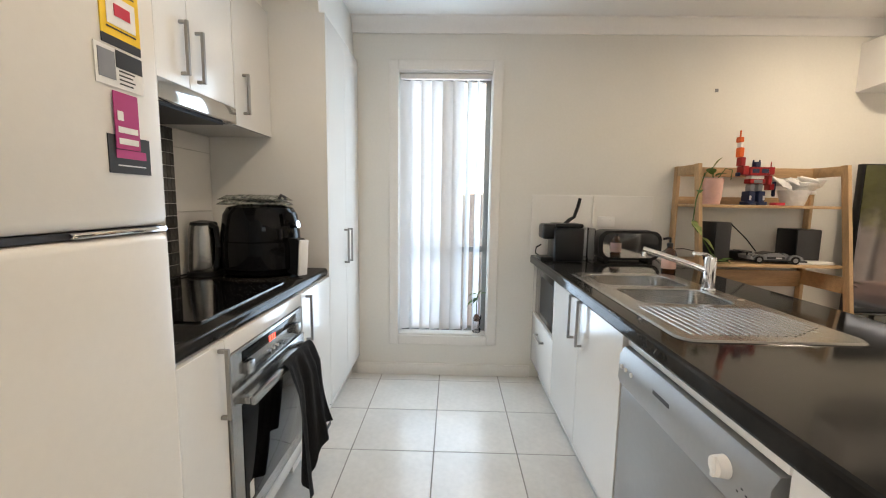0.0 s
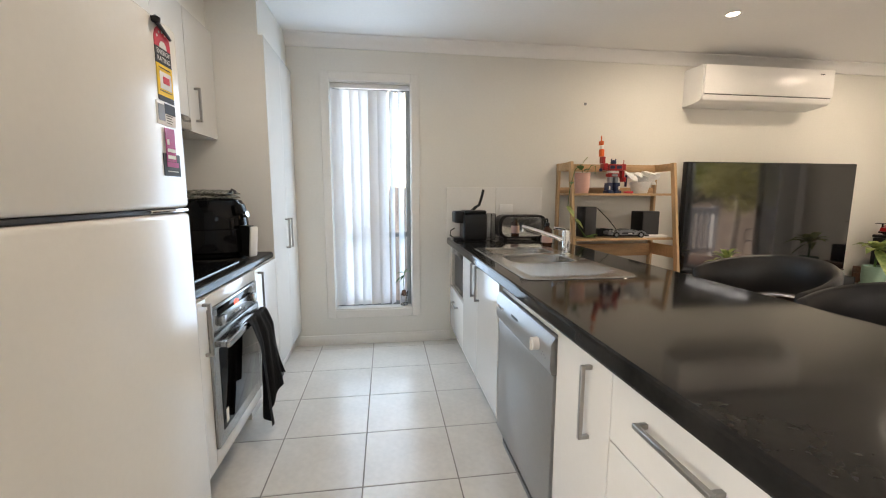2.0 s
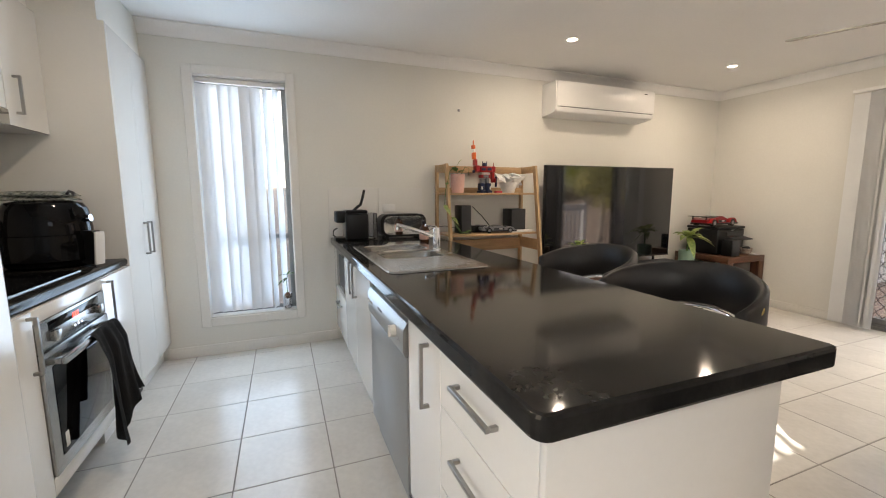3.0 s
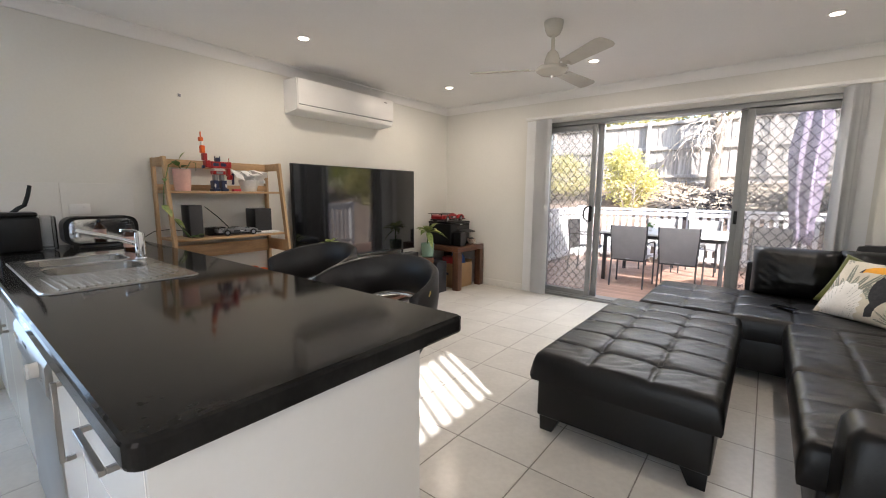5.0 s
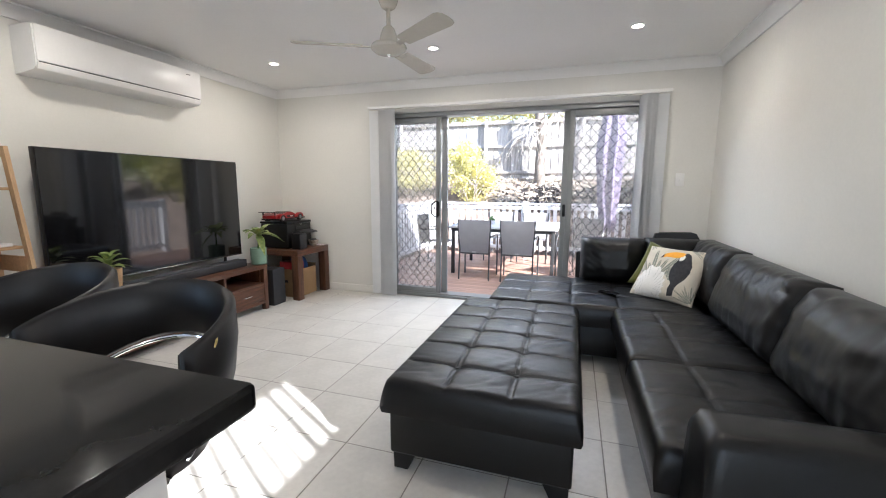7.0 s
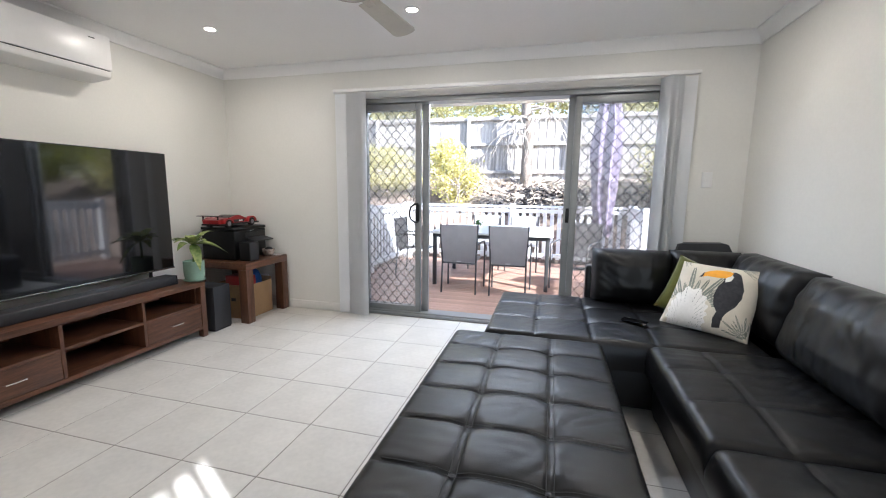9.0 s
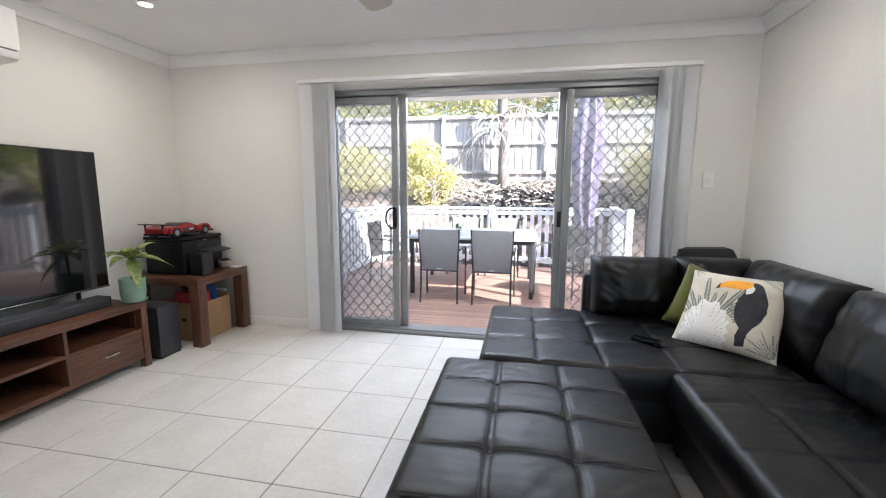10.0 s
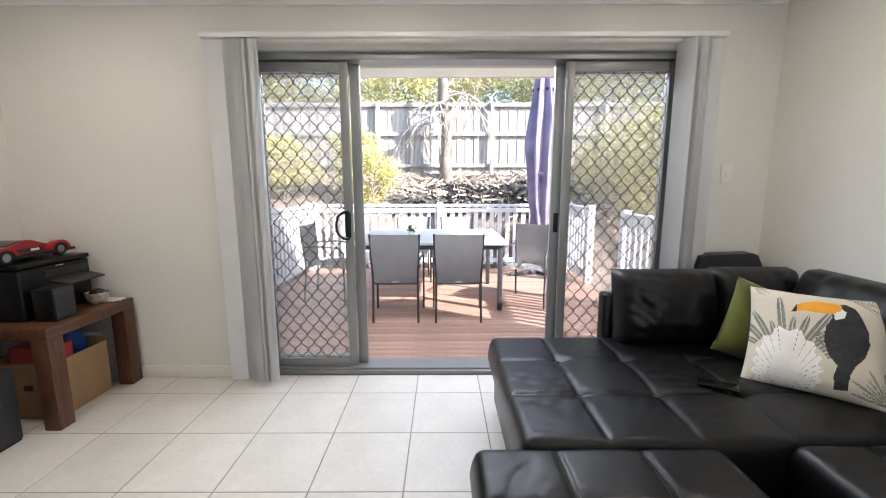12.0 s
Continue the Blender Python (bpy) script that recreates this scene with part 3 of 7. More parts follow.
# bench, cooktop and hood
solid("kitchen_benchtop", bm_prism(bmesh.new(), [(XW, 0.858), (-0.42, 0.858), (-0.412, 0.866), (-0.41, 0.885), (-0.415, 0.895), (-0.422, 0.9), (XW, 0.9)], at(XZ, 0, BY0, 0), 2.034 - BY0),
      M_BENCH, "dark charcoal laminate benchtop over the oven", "benchtop")
ct = thing("cooktop", (-0.72, 1.32, 0.9), "black glass cooktop set in the benchtop", "cooktop")
part("glass", prism(rounded(-0.98, 1.03, -0.475, 1.61, 0.012), at(XY, 0, 0, 0.9005), 0.006), M_BLACKGL, ct)
part("edge_trim", boxes([(-0.476, 1.03, 0.9005, -0.472, 1.61, 0.9075)]), M_STEEL, ct, "thin steel edge")
uc1 = thing("wall_cabinet", (-0.87, 1.38, 1.66), "white laminate wall cabinet with two doors over the range hood", "cabinet", "wall cabinets")
part("body", box(XW, 1.072, 1.655, -0.71, 1.678, 2.199), M_CABIN, uc1)
d1 = door_panel("door", uc1, -0.708, -0.69, 1.072, 1.652, 1.378, 2.198)
d2 = door_panel("door", uc1, -0.708, -0.69, 1.378, 1.652, 1.678, 2.198)
bar_handle("handle", d1, "z", -0.69, 1.335, 1.78, 0.17, EX)
bar_handle("handle", d2, "z", -0.69, 1.425, 1.775, 0.17, EX)
uc2 = thing("wall_cabinet", (-0.87, 1.84, 1.59), "narrow white laminate wall cabinet beside the range hood", "cabinet", "wall cabinets")
part("body", box(XW, 1.682, 1.585, -0.71, 2.034, 2.199), M_CABIN, uc2)
d = door_panel("door", uc2, -0.708, -0.69, 1.682, 1.583, 2.0335, 2.198)
bar_handle("handle", d, "z", -0.69, 1.755, 1.73, 0.165, EX)
uc3 = thing("wall_cabinet", (-0.87, 0.89, 1.59), "white laminate wall cabinet above the fridge's side", "cabinet", "wall cabinets")
part("body", box(XW, 0.70, 1.585, -0.71, 1.07, 2.199), M_CABIN, uc3)
door_panel("door", uc3, -0.708, -0.69, 0.70, 1.583, 1.07, 2.198)
hood = thing("range_hood", (-0.87, 1.38, 1.57), "slide-out stainless range hood under the wall cabinet", "range hood")
part("body", box(XW, 1.075, 1.585, -0.72, 1.676, 1.653), M_DGREY, hood)
part("front_rail", box(-0.72, 1.075, 1.585, -0.683, 1.676, 1.65, bev=0.003), M_POLISH, hood, "polished steel front rail")
part("filter", box(XW + 0.02, 1.10, 1.578, -0.73, 1.65, 1.586), M_DGREY, hood)

# splashback tiles behind the cooktop
sp = thing("splashback", (XW, 1.4, 0.9), "glossy white wall tiles behind the cooktop", "splashback", kind="structure")
part("grout_bed", box(XW + 0.0005, 0.72, 0.9, XW + 0.004, 2.034, 1.58), M_GROUT, sp)
M_GROUTW = mat("white_grout", (0.6, 0.585, 0.55), 0.9)
sp.children[0].data.materials[0] = M_GROUTW
rows = []
for j, (z0, z1) in enumerate(((0.902, 1.198), (1.2, 1.496), (1.498, 1.58))):
    y = 2.033
    while y > 0.73:
        y0 = max(0.721, y - 0.596)
        rows.append(((XW + 0.007, (y + y0) / 2, (z0 + z1) / 2), (0.006, y - y0 - 0.003, z1 - z0)))
        y = y0 - 0.001
pieces("tile", rows, M_SPLASH, sp)
# dark mosaic strip let into the white tiles
M_MOSAIC = mat("dark_mosaic", (0.07, 0.068, 0.065), 0.2, var=0.3, scale=20, rand=0.45, coat=0.2)
part("mosaic_bed", box(XW + 0.0105, 1.664, 0.9015, XW + 0.0125, 1.741, 1.579), M_GROUTW, sp)
pieces("mosaic_tile", [((XW + 0.0140, 1.6775 + 0.0255 * c, 0.9295 + 0.0565 * r), (0.004, 0.0235, 0.054)) for r in range(12) for c in range(3)], M_MOSAIC, sp)

# fridge
fr = thing("fridge", (-0.65, 0.24, 0), "cream-white top-freezer fridge with worn magnets and stickers on its door", "fridge")
FX = -0.250
part("cabinet", box(-0.98, -0.118, 0.03, FX - 0.062, 0.603, 1.69, bev=0.012), M_FRIDGE, fr)
part("plinth", box(-0.95, -0.1, 0.0, FX - 0.09, 0.575, 0.035), M_DGREY, fr)
part("freezer_door", box(FX - 0.058, -0.12, 1.221, FX, 0.606, 1.695, bev=0.014, seg=3), M_FRIDGE, fr)
part("fridge_door", box(FX - 0.058, -0.12, 0.075, FX, 0.606, 1.2085, bev=0.014, seg=3), M_FRIDGE, fr)
part("grip_trim", box(FX - 0.04, -0.118, 1.2095, FX - 0.010, 0.602, 1.2200, bev=0.002), M_DGREY, fr, "dark grip recess between the doors")
part("grip_end", box(FX - 0.010, 0.42, 1.2105, FX - 0.002, 0.602, 1.2190, bev=0.002), M_CHROME, fr, "chrome end of the grip")
part("gasket", box(FX - 0.062, -0.108, 0.09, FX - 0.058, 0.594, 1.68), M_DGREY, fr)
part("scuff", boxes([(FX, -0.03, 1.072, FX + 0.0006, -0.028, 1.085), (FX, -0.031, 1.09, FX + 0.0006, -0.0288, 1.094)]), M_DGREY, fr, "small dark scuff")

# ---- kitchen: sink side ----
RF = 0.845       # door faces on the sink side
mw_cab = thing("base_cabinet", (1.1, 2.46, 0), "white laminate cabinet with an open microwave niche over a drawer", "cabinet", "base cabinets under the sink bench")
part("body", boxes([(RF + 0.02, 2.15, 0.13, 1.45, YN - 0.001, 0.48), (RF + 0.02, 2.15, 0.48, 1.45, 2.166, 0.858), (RF + 0.02, 2.735, 0.48, 1.45, YN - 0.001, 0.858), (1.43, 2.166, 0.48, 1.45, 2.735, 0.858), (RF + 0.02, 2.166, 0.842, 1.43, 2.735, 0.858)]), M_CAB, mw_cab)
part("kickboard", box(RF + 0.06, 2.15, 0, 1.45, YN - 0.001, 0.13), M_KICK, mw_cab)
dr = part("drawer_front", box(RF, 2.152, 0.135, RF + 0.018, YN - 0.004, 0.478, bev=0.0015), M_CAB, mw_cab)
bar_handle("handle", dr, "y", RF, 2.45, 0.39, 0.17, WXN)
part("niche_edge", boxes([(RF, 2.152, 0.48, RF + 0.018, 2.168, 0.855), (RF, 2.73, 0.48, RF + 0.018, YN - 0.004, 0.855), (RF, 2.168, 0.48, RF + 0.018, 2.73, 0.492), (RF, 2.168, 0.838, RF + 0.018, 2.73, 0.855)]), M_CAB, mw_cab)
mw = thing("microwave", (1.08, 2.45, 0.492), "black-fronted microwave in the open niche of the bench", "microwave")
part("body", box(RF + 0.03, 2.185, 0.494, 1.38, 2.715, 0.825, bev=0.006), M_STEEL, mw)
md = part("door", box(RF + 0.012, 2.19, 0.50, RF + 0.032, 2.60, 0.82, bev=0.004), M_BLACKGL, mw)
part("window", box(RF + 0.0105, 2.23, 0.54, RF + 0.013, 2.56, 0.78), M_BLACKPL, md, "dark window mesh")
part("control_panel", box(RF + 0.012, 2.603, 0.50, RF + 0.032, 2.71, 0.82, bev=0.004), M_STEEL, mw)

sk_cab = thing("base_cabinet", (1.1, 1.7, 0), "white laminate sink cabinet with two doors", "cabinet", "base cabinets under the sink bench")
part("body", boxes([(RF + 0.02, 1.232, 0.13, 1.45, 2.148, 0.66), (RF + 0.02, 1.232, 0.66, RF + 0.03, 2.148, 0.858)]), M_CABIN, sk_cab)
part("kickboard", box(RF + 0.06, 1.232, 0, 1.45, 2.148, 0.13), M_KICK, sk_cab)
d1 = door_panel("door", sk_cab, RF, RF + 0.018, 1.232, 0.135, 1.70, 0.855)
d2 = door_panel("door", sk_cab, RF, RF + 0.018, 1.70, 0.135, 2.148, 0.855)
bar_handle("handle", d1, "z", RF, 1.655, 0.735, 0.2, WXN)
bar_handle("handle", d2, "z", RF, 1.775, 0.735, 0.2, WXN)

dw = thing("dishwasher", (1.1, 0.88, 0), "silver freestanding dishwasher under the bench beside the sink", "dishwasher")
M_SILVER = mat("silver_paint", (0.36, 0.365, 0.365), 0.34, 0.7, var=0.04, scale=3, fvar=0.02)
part("body", box(RF + 0.03, 0.562, 0.02, 1.42, 1.215, 0.80), M_DGREY, dw)
part("worktop", box(RF + 0.012, 0.56, 0.80, 1.42, 1.217, 0.826, bev=0.004), M_WHITEPL, dw, "white plastic lid edge")
part("door", box(RF - 0.004, 0.562, 0.105, RF + 0.03, 1.215, 0.665, bev=0.006), M_SILVER, dw)
bm = bm_prism(bmesh.new(), [(RF + 0.03, 0.668), (RF - 0.008, 0.668), (RF - 0.016, 0.69), (RF - 0.014, 0.77), (RF + 0.0, 0.795), (RF + 0.03, 0.797)], at(XZ, 0, 0.562, 0), 0.653)
cp = part("control_panel", bm, M_SILVER, dw)
bm = rod((RF - 0.013, 0.68, 0.735), (RF - 0.036, 0.68, 0.735), 0.024, 0.021, 24)
bm_box(bm, RF - 0.042, 0.675, 0.712, RF - 0.034, 0.685, 0.758, bev=0.002)
part("dial", bm, M_WHITEPL, cp, "pale grey programme dial")
for y in (1.12, 1.16, 1.19):
    part("button", rod((RF - 0.012, y, 0.735), (RF - 0.019, y, 0.735), 0.007), M_WHITEPL, cp)
part("badge", boxes([(RF - 0.0158, 0.90, 0.742, RF - 0.0145, 0.985, 0.753)]), M_DGREY, cp, "dark maker's badge")
part("printed_marks", boxes([(RF - 0.0158, 0.60 + 0.012 * i, 0.71 + 0.006 * (i % 3), RF - 0.0145, 0.606 + 0.012 * i, 0.713 + 0.006 * (i % 3)) for i in range(4)]), M_DGREY, cp)
part("toe_panel", box(RF + 0.03, 0.562, 0.0, RF + 0.05, 1.215, 0.10), M_SILVER, dw)

end_cab = thing("base_cabinet", (1.1, 0.12, 0), "white laminate cabinet with one door and three drawers", "cabinet", "base cabinets under the sink bench")
part("body", box(RF + 0.02, -0.262, 0.13, 1.45, 0.545, 0.858), M_CABIN, end_cab)
part("kickboard", box(RF + 0.06, -0.262, 0, 1.45, 0.545, 0.13), M_KICK, end_cab)
d1 = door_panel("door", end_cab, RF, RF + 0.018, 0.225, 0.135, 0.545, 0.855)
bar_handle("handle", d1, "z", RF, 0.325, 0.70, 0.2, WXN)
for z0, z1, hz in ((0.655, 0.855, 0.772), (0.40, 0.655, 0.565), (0.135, 0.40, 0.30)):
    dd = door_panel("drawer_front", end_cab, RF, RF + 0.018, -0.262, z0, 0.225, z1)
    bar_handle("handle", dd, "y", RF, -0.012, hz, 0.2, WXN)
part("end_panel", box(RF, -0.282, 0.0, 1.485, -0.264, 0.858, bev=0.001), M_CAB, end_cab, "white laminate end panel")
part("back_panel", box(1.45, -0.264, 0.0, 1.485, YN - 0.015, 0.858), M_CAB, end_cab, "white laminate back panel")

# island bench with the sink cut out of it
IX0, IX1, IY0, IY1 = 0.816, 1.673, -0.298, YN - 0.001


def bench_slab():
    """A slab with rounded front corners and arris, open where the sink drops in."""
    bm = bmesh.new()
    r = 0.035
    out = [(IX0, IY1), (IX0, IY0 + r)] + [(IX0 + r - r * math.cos(radians(a)), IY0 + r - r * math.sin(radians(a))) for a in (15, 30, 45, 60, 75)] + [(IX0 + r, IY0), (IX1 - 0.02, IY0), (IX1 - 0.006, IY0 + 0.006), (IX1, IY0 + 0.02), (IX1, IY1)]
    cx, cy = (IX0 + IX1) / 2, (IY0 + IY1) / 2

    def ring(ins, z):
        return [bm.verts.new((u + (ins if u < cx else -ins), max(v, IY0 + ins) if v < cy else v, z)) for u, v in out]
    rings = [ring(i, z) for i, z in ((0.008, 0.846), (0.002, 0.849), (0, 0.855), (0, 0.889), (0.0025, 0.896), (0.009, 0.9))]
    n = len(out)
    for p, q in zip(rings, rings[1:]):
        for j in range(n):
            bm.faces.new((p[j], p[(j + 1) % n], q[(j + 1) % n], q[j]))
    for rg, z in ((rings[0], 0.846), (rings[-1], 0.9)):
        hole = [bm.verts.new((u, v, z)) for u, v in ((0.93, 1.35), (1.39, 1.35), (1.39, 2.0), (0.93, 2.0))]
        es = [bm.edges.get((rg[j], rg[(j + 1) % n])) or bm.edges.new((rg[j], rg[(j + 1) % n])) for j in range(n)]
        es += [bm.edges.new((hole[j], hole[(j + 1) % 4])) for j in range(4)]
        bmesh.ops.triangle_fill(bm, use_beauty=True, use_dissolve=False, edges=es)
    return bm


solid("island_benchtop", bench_slab(), M_BENCH, "dark charcoal laminate island benchtop with rounded edges", "benchtop", smooth=12)


def bowl(bm, x0, y0, x1, y1, z, depth, r=0.06):
    """An open basin with rounded corners."""
    a = rounded(x0, y0, x1, y1, r)
    lev = [(0, 0), (0.004, -0.006), (0.012, -depth * 0.8), (0.03, -depth * 0.96), (0.07, -depth)]
    rings = []
    cx, cy = (x0 + x1) / 2, (y0 + y1) / 2
    for ins, dz in lev:
        kx, ky = 1 - 2 * ins / (x1 - x0), 1 - 2 * ins / (y1 - y0)
        rings.append([bm.verts.new((cx + (u - cx) * kx, cy + (v - cy) * ky, z + dz)) for u, v in a])
    n = len(a)
    for p, q in zip(rings, rings[1:]):
        for j in range(n):
            bm.faces.new((p[j], p[(j + 1) % n], q[(j + 1) % n], q[j]))
    bm.faces.new(rings[-1])
    return rings[0]


sink = thing("sink", (1.15, 1.5, 0.9), "stainless steel double-bowl sink with a ribbed drainer", "sink")
bm = bmesh.new()
zs = 0.9062
outer = rounded(0.885, 0.965, 1.415, 2.035, 0.05)
ro = [bm.verts.new((u, v, 0.901)) for u, v in outer]
ri = [bm.verts.new((1.15 + (u - 1.15) * 0.975, 1.5 + (v - 1.5) * 0.988, zs)) for u, v in outer]
for j in range(len(ro)):
    bm.faces.new((ro[j], ro[(j + 1) % len(ro)], ri[(j + 1) % len(ro)], ri[j]))
loops = [ri, bowl(bm, 0.945, 1.70, 1.345, 1.985, zs, 0.17), bowl(bm, 0.965, 1.37, 1.335, 1.655, zs, 0.17)]
es = []
for lp in loops:
    for j in range(len(lp)):
        e = bm.edges.get((lp[j], lp[(j + 1) % len(lp)])) or bm.edges.new((lp[j], lp[(j + 1) % len(lp)]))
        es.append(e)
bmesh.ops.triangle_fill(bm, use_beauty=True, use_dissolve=False, edges=es)
part("basin", bm, M_SINK, sink, smooth=30)
for i in range(17):
    x = 0.945 + 0.026 * i
    part("drainer_rib", bm_rod(bmesh.new(), (x, 1.015 + 0.1 * max(0, (i - 11) / 6), zs - 0.0026), (x - 0.01, 1.325, zs - 0.0026), 0.0055, n=10), M_SINK, sink)
for y in (1.84, 1.51):
    part("drain", lathe([(0.0, zs - 0.169), (0.036, zs - 0.168), (0.04, zs - 0.170)], 1.14, y), M_CHROME, sink)
tap = thing("mixer_tap", (1.365, 1.63, 0.906), "chrome mixer tap with a long flat spout at the sink", "tap")
part("column", lathe([(0.03, 0.9065), (0.03, 0.912), (0.024, 0.918), (0.024, 1.04), (0.022, 1.05), (0.0, 1.052)], 1.365, 1.63), M_CHROME, tap)
part("spout", bm_tube(bmesh.new(), [(1.365, 1.63, 0.985), (1.30, 1.66, 1.012), (1.2, 1.71, 1.045), (1.13, 1.745, 1.066)], 0.0135, 12), M_CHROME, tap)
part("aerator", rod((1.14, 1.74, 1.06), (1.137, 1.741, 1.035), 0.011), M_CHROME, tap)
part("lever", bm_tube(bmesh.new(), [(1.365, 1.63, 1.05), (1.34, 1.625, 1.062), (1.28, 1.61, 1.068)], 0.008, 8), M_CHROME, tap)

# low splashback on the window wall
sp2 = thing("splashback", (1.2, YN, 0.9), "glossy white tile upstand behind the island bench", "splashback", kind="structure")
pieces("tile", [((0.808 + 0.2105 + 0.421 * i + 0.0, YN - 0.004, 1.112), (0.408 if i else 0.418, 0.007, 0.42)) for i in range(2)], M_SPLASH, sp2)
po = thing("power_point", (1.33, YN - 0.008, 1.16), "white double power point above the toaster", "power point")
part("plate", box(1.27, YN - 0.017, 1.11, 1.385, YN - 0.0075, 1.18, bev=0.003), M_WHITEPL, po)
for x in (1.3, 1.355):
    part("switch", box(x - 0.008, YN - 0.021, 1.15, x + 0.008, YN - 0.0165, 1.165, bev=0.001), M_WHITEPL, po)

# ---- living room ----


def cushion(lx, ly, h, r=0.05, bulge=0.01, lines_x=(), lines_y=(), groove=0.006, buttons=0.014, wrinkle=0.004, res=0.022, seed=0.0, skirt=0.0, folds=0.0, creases=0.0):
    """A padded leather block, lx by ly by h about the origin, its top crossed by sewn lines with a dimple at each crossing."""
    bm = bmesh.new()
    nx, ny = max(8, round(lx / res)), max(8, round(ly / res))
    grid = []
    for j in range(ny + 1):
        row = []
        for i in range(nx + 1):
            x, y = lx * (i / nx - 0.5), ly * (j / ny - 0.5)
            dx, dy = lx / 2 - abs(x), ly / 2 - abs(y)
            z = h
            for d in (dx, dy):
                if d < r:
                    z -= r - math.sqrt(max(0, r * r - (r - d) ** 2))
            ex, ey = min(1, dx / (lx * 0.3)), min(1, dy / (ly * 0.3))
            z += bulge * ex * ey
            gx = min([abs(x - c) for c in lines_x] or [9])
            gy = min([abs(y - c) for c in lines_y] or [9])
            edge = min(1, min(dx, dy) / r)
            z -= edge * groove * max(math.exp(-(gx / 0.009) ** 2), math.exp(-(gy / 0.009) ** 2))
            z -= edge * groove * 0.8 * (math.exp(-gx / 0.06) + math.exp(-gy / 0.06)) * 0.8
            if lines_x and lines_y:
                z -= buttons * math.exp(-((gx * gx + gy * gy) / 0.0016))
            if folds:
                near_edge = math.exp(-dy / 0.07)
                z += folds * near_edge * math.sin(x * 46 + 5 * noise.noise(Vector((x * 6, seed, 0)))) * min(1, dy / 0.02) + folds * 0.7 * math.exp(-dx / 0.06) * math.sin(y * 50 + 4 * noise.noise(Vector((y * 6, seed, 2)))) * min(1, dx / 0.02)
            z += wrinkle * edge * noise.noise(Vector((x * 9 + seed, y * 9, seed))) + wrinkle * 0.6 * edge * noise.noise(Vector((x * 30 + seed, y * 14, seed + 5)))
            patch = max(0.0, noise.noise(Vector((x * 2.6 + seed, y * 2.6, seed + 9))))
            z -= creases * edge * patch * max(0.0, 1 - 3.5 * abs(noise.noise(Vector(((x + y) * 11 + seed, (x - y) * 3.5, seed + 2)))))
            row.append(bm.verts.new((x, y, z)))
        grid.append(row)
    for a, b in zip(grid, grid[1:]):
        for i in range(nx):
            bm.faces.new((a[i], a[i + 1], b[i + 1], b[i]))
    rim = grid[0][:-1] + [g[-1] for g in grid[:-1]] + grid[-1][:0:-1] + [g[0] for g in grid[:0:-1]]
    prev = rim
    zt = h - r
    for k, (fz, out) in enumerate(((0.66, 0.006), (0.33, 0.006), (0.0, 0.0 - skirt))):
        cur = []
        for v in rim:
            n = Vector((math.copysign(1, v.co.x) if abs(abs(v.co.x) - lx / 2) < 1e-5 else 0, math.copysign(1, v.co.y) if abs(abs(v.co.y) - ly / 2) < 1e-5 else 0, 0))
            cur.append(bm.verts.new(Vector((v.co.x, v.co.y, min(v.co.z, zt) * fz)) + n * out))
        for q in range(len(rim)):
            w = (q + 1) % len(rim)
            bm.faces.new((prev[q], cur[q], cur[w], prev[w]))
        prev = cur
    bm.faces.new(prev[::-1])
    return bm


def placed(bm, m):
    bmesh.ops.transform(bm, matrix=m, verts=bm.verts)
    return bm


def seam(parent, pts, r=0.0022):
    return part("stitching", tube(pts, r, 5), M_STITCH, parent)


def evenly(n, length):
    return [length * ((k + 1) / (n + 1) - 0.5) for k in range(n)]


# ottoman
OX0, OX1, OY0, OY1 = 2.59, 4.10, -0.945, -0.10
ot = thing("ottoman", ((OX0 + OX1) / 2, (OY0 + OY1) / 2, 0), "long black leather ottoman with a button-tufted top", "ottoman")
lx, ly = OX1 - OX0, OY1 - OY0
cx, cy = (OX0 + OX1) / 2, (OY0 + OY1) / 2
LX, LY = evenly(5, lx), evenly(2, ly)
top = part("padded_top", placed(cushion(lx, ly, 0.155, 0.045, 0.014, LX, LY, groove=0.008, buttons=0.012, wrinkle=0.0022, creases=0.012, res=0.011, seed=1.0), pose(cx, cy, 0.29)), M_LEATHER, ot, smooth=70)
part("base", box(OX0 + 0.025, OY0 + 0.025, 0.085, OX1 - 0.025, OY1 - 0.025, 0.292, bev=0.012, seg=3), M_LEATHER, ot)


def ottoman_z(x, y, other):
    """Height of the sewn top beside a seam, other being the distance to the nearest crossing seam."""
    ex, ey = min(1, (lx / 2 - abs(x)) / (lx * 0.3)), min(1, (ly / 2 - abs(y)) / (ly * 0.3))
    return 0.4456 + 0.014 * ex * ey - 0.0018 - 0.00512 * (0.83 + math.exp(-other / 0.06)) - 0.012 * math.exp(-(other * other + 0.00012) / 0.0016)


for y in LY:
    for o in (-0.011, 0.011):
        xs_ = [-lx / 2 + 0.05 + (lx - 0.1) * k / 48 for k in range(49)]
        seam(top, [(cx + x, cy + y + o, ottoman_z(x, y, min(abs(x - c) for c in LX))) for x in xs_], 0.0013)
for x in LX:
    for o in (-0.009, 0.009):
        ys_ = [-ly / 2 + 0.05 + (ly - 0.1) * k / 32 for k in range(33)]
        seam(top, [(cx + x + o, cy + y, ottoman_z(x, y, min(abs(y - c) for c in LY))) for y in ys_], 0.0013)
for x in LX:
    for y in LY:
        part("button", placed(lathe([(0.0, 0), (0.013, 0.001), (0.011, 0.005), (0.0, 0.007)], n=12), pose(cx + x, cy + y, 0.426)), M_LEATHER, top)
